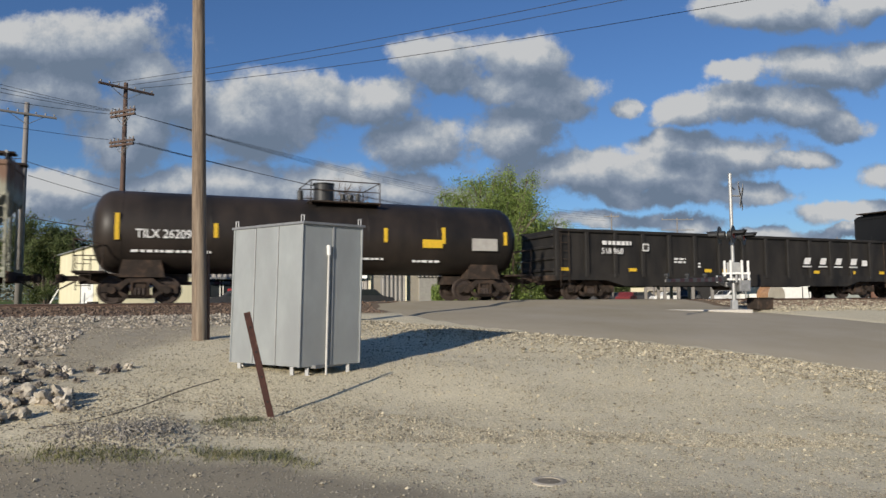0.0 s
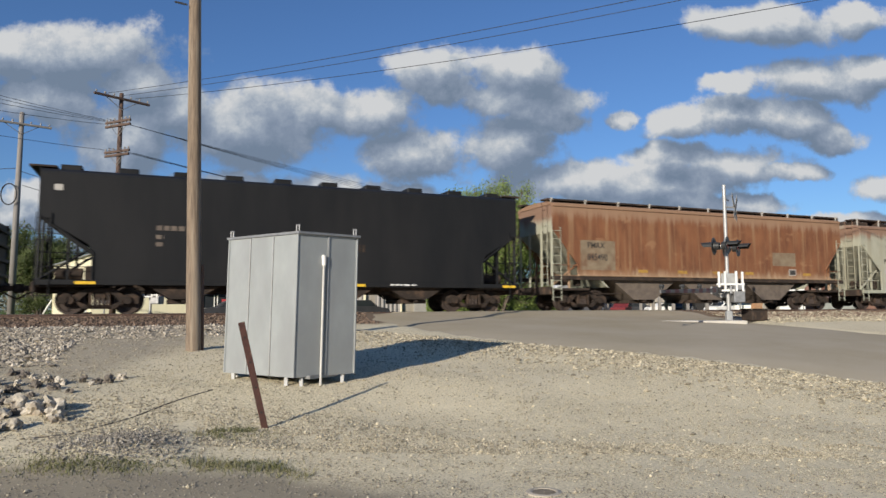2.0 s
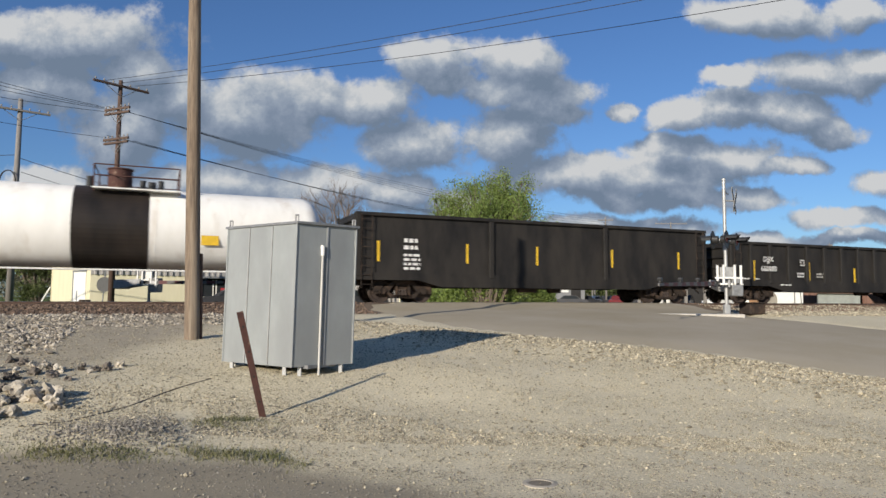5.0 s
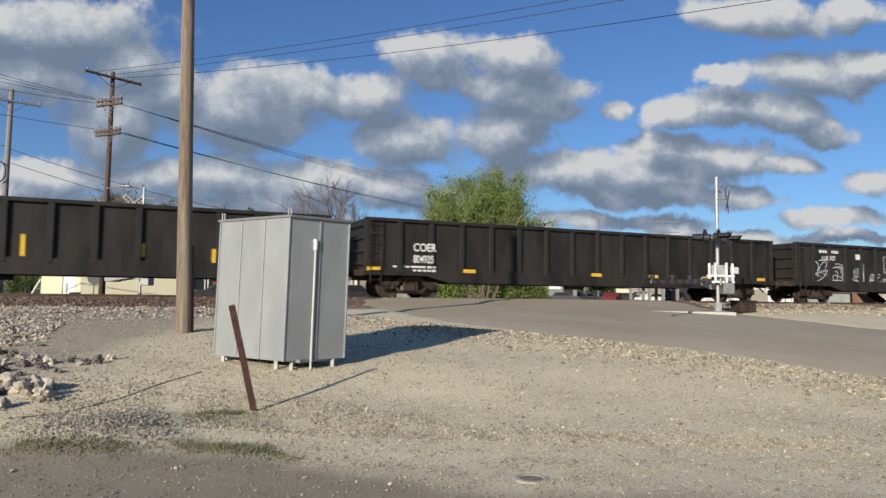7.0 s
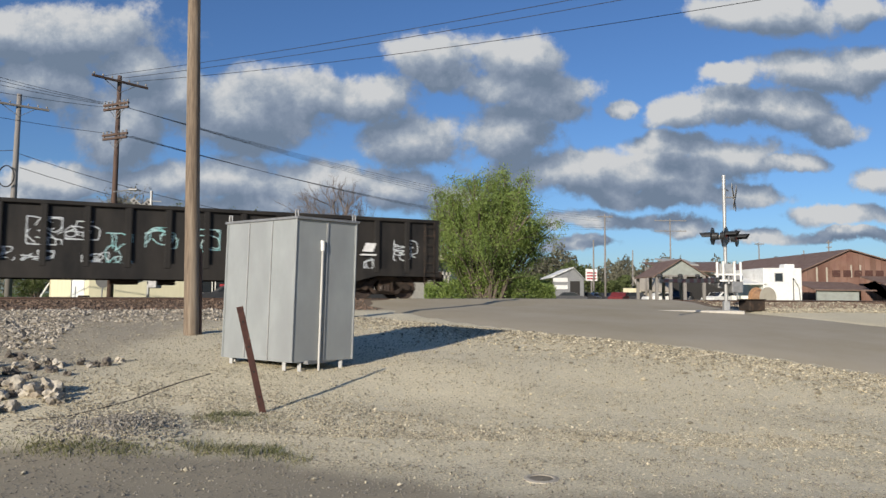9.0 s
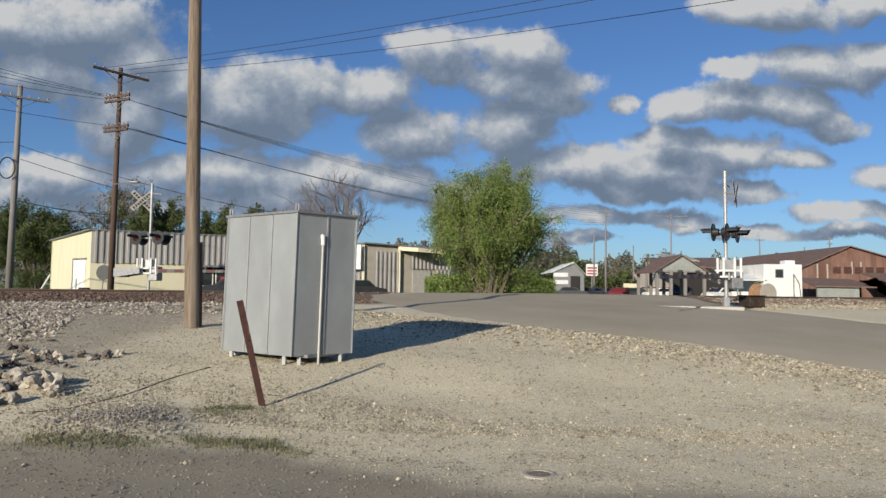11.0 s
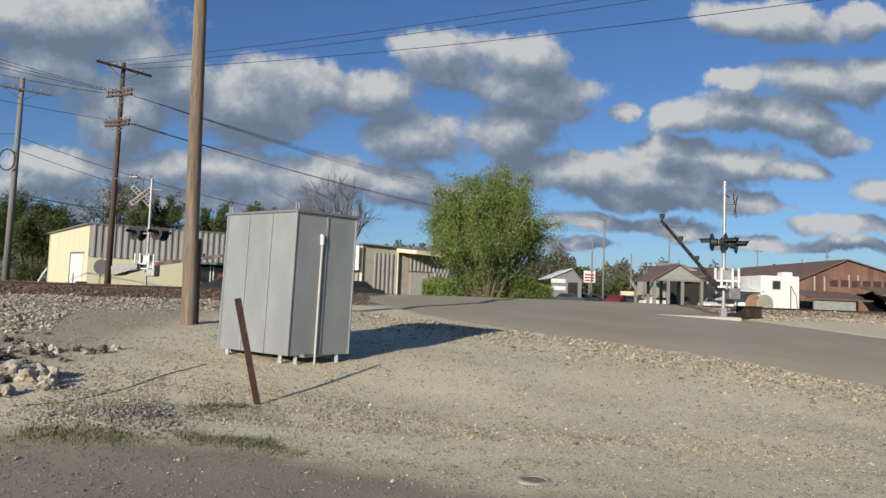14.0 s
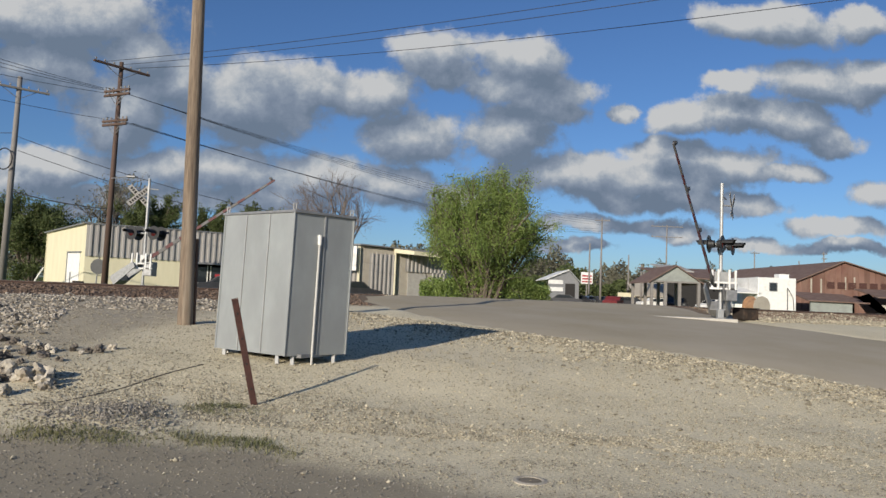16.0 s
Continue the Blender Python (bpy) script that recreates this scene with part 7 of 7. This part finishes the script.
branch_tree("bare_tree", -39.5, 82, .6, 16.5, 6.0, 5000, .15, M["far_leaf"], "thinly leaved grey tree behind the buildings", 10, stems=7, bark="bare_bark", trunk=1.5)
branch_tree("green_tree", -43.0, 72, .6, 11.5, 8.0, 42000, .13, M["leaf"], "broad dark green tree at the field's edge", 11, stems=9, low=.03)
branch_tree("green_tree", -50.5, 72, .6, 11.5, 8.0, 38000, .13, M["leaf"], "broad dark green tree at the field's edge", 12, stems=9, low=.03)


def woods(name, pts, tall, depth, count, leaf, material, label, seed):
    """Far woods: leaf clumps under an uneven top line, with thin stems, as one object."""
    rng = np.random.default_rng(seed)
    P = np.array(pts, float)
    seg = rng.integers(0, len(P) - 1, count)
    f = rng.uniform(0, 1, count)
    x = P[seg, 0] * (1 - f) + P[seg + 1, 0] * f
    y = P[seg, 1] * (1 - f) + P[seg + 1, 1] * f + rng.uniform(0, depth, count)
    top = np.array([tall * (.62 + .5 * noise.noise((a * .11, b * .05, seed)) + .3 * noise.noise((a * .45, b * .2, seed))) for a, b in zip(x, y)])
    z = .6 + top * np.sqrt(rng.uniform(0, 1, count))
    c = np.stack([x, y, z], 1)
    a = rng.normal(0, 1, (count, 3))
    a /= np.linalg.norm(a, axis=1, keepdims=True)
    b = np.cross(a, rng.normal(0, 1, (count, 3)))
    b /= np.linalg.norm(b, axis=1, keepdims=True)
    s = leaf * rng.uniform(.5, 1.4, (count, 1))
    quad = np.stack([c - a * s, c + b * s * .6, c + a * s, c - b * s * .6], 1).reshape(-1, 3)
    tagged(new(name, from_arrays(name, quad, np.arange(count * 4).reshape(-1, 4), material)), label, "woods", kind="stuff")


woods("far_woods", [(-90, 100), (-45, 105), (-10, 105), (8, 118)], 12, 14, 50000, .28, M["far_leaf"], "far belt of mixed spring woods", 1)
woods("far_woods", [(10, 130), (40, 135), (80, 150)], 11, 16, 42000, .28, M["far_leaf"], "far belt of mixed spring woods down the road", 2)
woods("far_woods", [(80, 150), (200, 190)], 12.0, 16, 6000, .6, M["far_leaf"], "far belt of mixed spring woods", 3)
woods("far_woods", [(-220, 120), (-90, 100)], 14.0, 16, 7000, .6, M["far_leaf"], "far belt of mixed spring woods", 4)
woods("brush", [(14, 104), (26, 108), (31, 112)], 6.5, 5, 7000, .25, M["leaf"], "green brush beside the far road", 5)
woods("brush", [(-1.2, 42.6), (2.7, 41.2), (7.2, 43.2)], 3.0, 2.6, 18000, .065, M["spring_leaf"], "low green brush round the foot of the tree", 6)

# ---- ground detail ----


def on_pad(x, y):
    return road_gap(x, y) > .05


def near_stones(rng):
    y = 4.7 + 12 * rng.uniform() ** 1.3
    x = rng.uniform(-.72, .75) * (y + 1)
    if y + min(1.1, max(0, (x + 1.5) * .55)) < 6.4 and rng.uniform() > .12:
        y += 2.5
    return x, y, .55 + .45 * min(1, max(0, (y - 5.8) / 1.6))


scatter("gravel", 85000, near_stones, .0105, M["stone"], "loose pale limestone gravel over the pad", "gravel", seed=2, keep=on_pad)


def road_side(rng):
    """Coarse gravel thrown up along the road's near edge."""
    t = rng.uniform(0, 1)
    x = -2.4 + 13 * t
    y = 18.6 - .6 * (x + 2.4) - abs(rng.normal(0, 1.5)) - .05
    return x, y, 1.0


scatter("coarse_gravel", 11000, road_side, .024, M["stone"], "coarse pale gravel along the road edge", "gravel", seed=3, keep=on_pad)


def slope_stones(rng):
    n = rng.uniform(12.8, 20.5)
    u = rng.uniform(-16, 3.5 if n > 17 else -1.5)
    return (*plan(u, n), 1.0)


scatter("bank_stones", 19000, slope_stones, .034, M["ballast"], "grey broken stone on the railway bank", "ballast", seed=4, keep=on_pad)


def right_stones(rng):
    return (*plan(rng.uniform(19, 34), rng.uniform(18.0, 24.5)), 1.0)


scatter("bank_stones", 9000, right_stones, .035, M["stone"], "pale broken stone beside the crossing", "ballast", seed=5, keep=on_pad)


def track_stones(rng):
    n = rng.choice([rng.uniform(20.2, 25.9), rng.uniform(25.9, 28.6)], p=[.7, .3])
    return (*plan(rng.uniform(-24, 42), n), 1.0)


scatter("ballast", 30000, track_stones, .04, M["brown_ballast"], "rust-brown track ballast between and beside the rails", "ballast", seed=6, keep=on_pad)
M["heap_stone"] = mat("grey_heap_stone", (0.27, 0.245, 0.205), (0.19, 0.17, 0.14), 0.95, spec=0.1, scale=10, vary=0.45, island=True)
scatter("gravel_heap", 2600, lambda rng: (-3.3 + rng.normal(0, .36), 7.05 + rng.normal(0, .32), 1.0), .014, M["heap_stone"], "small heap of grey gravel", "gravel", seed=7)
scatter("lane_grit", 14000, lambda rng: (rng.uniform(-5, 4.5), rng.uniform(4.5, 6.5), 1.0), .007, M["heap_stone"], "fine grit trodden into the dirt lane", "gravel", seed=9)
scatter("lane_stones", 500, lambda rng: (rng.uniform(-5, 5), rng.uniform(5.4, 7.4), 1.0), .013, M["stone"], "scattered stones along the lane edge", "gravel", seed=8)


def rubble():
    rng = random.Random(11)
    spots = [(-4.72, 8.35, .15), (-4.6, 8.1, .12), (-4.9, 8.2, .13), (-4.45, 7.95, .09), (-5.15, 8.0, .11), (-5.3, 8.5, .12), (-4.8, 7.6, .1), (-4.95, 7.4, .12), (-5.4, 7.7, .14)]
    spots += [(rng.uniform(-6.6, -4.9), rng.uniform(7.0, 10.4), rng.uniform(.03, .09)) for _ in range(90)]
    for i, (x, y, r) in enumerate(spots):
        bm = bmesh.new()
        bmesh.ops.create_icosphere(bm, subdivisions=3, radius=r)
        for v in bm.verts:
            q = v.co / r * 1.1 + Vector((i * 3.1, 0, 0))
            v.co *= .85 + .8 * noise.noise(q) + .45 * noise.noise(q * 2.7)
            v.co.z *= .75
        ob = tagged(new("rock", to_mesh("rock", bm, M["rock"] if i < 12 or i % 3 == 0 else M["ballast_rock"])), "broken pale limestone rubble lump" if i < 12 or i % 3 == 0 else "dark broken rubble lump", "rock", "rubble beside the lane")
        ob.matrix_basis = pose(x, y, height(x, y) + r * .3, rng.uniform(0, 40), rng.uniform(0, 40), rng.uniform(0, 360))


M["ballast_rock"] = mat("dark_rubble", (0.17, 0.145, 0.12), (0.1, 0.085, 0.07), 0.9, scale=9, bump=0.01, vary=0.35)
rubble()


def grass_strip():
    rng = np.random.default_rng(21)
    vs, fs = [], []
    n = 0
    while n < 4200:
        x = rng.uniform(-5.2, -1.2)
        y = 6.5 + .12 * math.sin(x * 2.3) + rng.normal(0, .13) - .02 * (x + 3)
        if n % 6 == 0:
            x, y = -2.3 + rng.normal(0, .22), 7.75 + rng.normal(0, .13)
        if noise.noise((x * 1.3, y * 2, 5)) < -.08:
            if rng.uniform() > .15:
                continue
        z = height(x, y)
        a = rng.uniform(0, 6.28)
        h = rng.uniform(.02, .06)
        w = .004
        lean = rng.normal(0, .5, 2) * h
        vs += [(x - w * math.cos(a), y - w * math.sin(a), z), (x + w * math.cos(a), y + w * math.sin(a), z), (x + lean[0], y + lean[1], z + h)]
        fs.append((3 * n, 3 * n + 1, 3 * n + 2))
        n += 1
    tagged(new("grass", from_arrays("grass", vs, fs, M["grass_blade"])), "thin strip of short dull green grass along the lane", "grass", kind="stuff")


M["grass_blade"] = mat("dull_grass_blade", (0.17, 0.16, 0.07), (0.11, 0.115, 0.045), 0.8, scale=2, vary=.4, island=True)
grass_strip()


def shadow_line(pts, r, label):
    line = smooth_line([(*p, 0) for p in pts], .12)
    bm = bmesh.new()
    last = None
    for x, y, _ in line:
        z = height(x, y) + r * .6
        ring = [bm.verts.new((x + r * math.cos(k), y, z + r * math.sin(k))) for k in np.arange(6) * 1.0472]
        if last:
            for k in range(6):
                bm.faces.new((last[k], last[(k + 1) % 6], ring[(k + 1) % 6], ring[k]))
        last = ring
    tagged(new("cable", to_mesh("cable", bm, M["cable"], True)), label, "cable")


# thin dark tube drawn where a narrow shadow falls across the gravel
shadow_line([(-4.4, 7.35), (-4.1, 7.5), (-3.75, 8.2), (-3.5, 9.0), (-3.25, 9.6)], .008, "thin dark tube on the gravel in place of a cast shadow")
# round valve cover in the lane
v = thing("valve_cover", pose(.83, 5.84, height(.83, 5.84)), "small round rusty iron valve cover in the lane", "valve cover")
part("rim", lathe(bmesh.new(), [(-.03, .1), (.012, .1), (.016, .12), (.01, .15), (-.03, .15)], "Z", 28), M["gravel"], v)
part("lid", lathe(bmesh.new(), [(-.03, .01), (.008, .01), (.008, .098), (-.03, .098)], "Z", 28), M["dirt"], v)
# concrete pad beside the near signal
pd = tagged(new("signal_pad", to_mesh("signal_pad", boxes((-1.5, 1.5, -.5, .5, -.15, .06), bevel=.02), M["concrete"])), "pale concrete slab beside the road at the signal", "slab", kind="structure")
pd.matrix_basis = pose(9.0, 24.2, height(9.0, 24.2), 0, 0, -12)

# ---- movement ----


def motions():
    """The train runs to the left at one speed; the two gate arms rise at the end."""
    for ob, u in CAR_RIDE.values():
        walk(ob, [(t, pose(*plan(u - 20.95 * t, MID), RAIL_Z, 0, 0, TRACK_TURN)) for t in (0, 4, 8, 12, 16)])

    def raise_arm(name, rows):
        arm, z, azimuth = ARMS[name]
        walk(arm, [(t, pose(-.26, -.1, z, 0, -a, azimuth)) for t, a in rows])
    raise_arm("near_crossing_signal", [(0, -1.4), (12.5, -1.4), (13.0, 3), (13.5, 9), (14.0, 15), (14.5, 21.5), (15.0, 29.5), (15.5, 38.5), (16.0, 39.7)])
    raise_arm("far_crossing_signal", [(0, 0), (13.0, 0), (13.5, 4), (14.0, 8), (14.5, 14), (15.0, 20), (15.5, 27), (16.0, 31.5)])


motions()
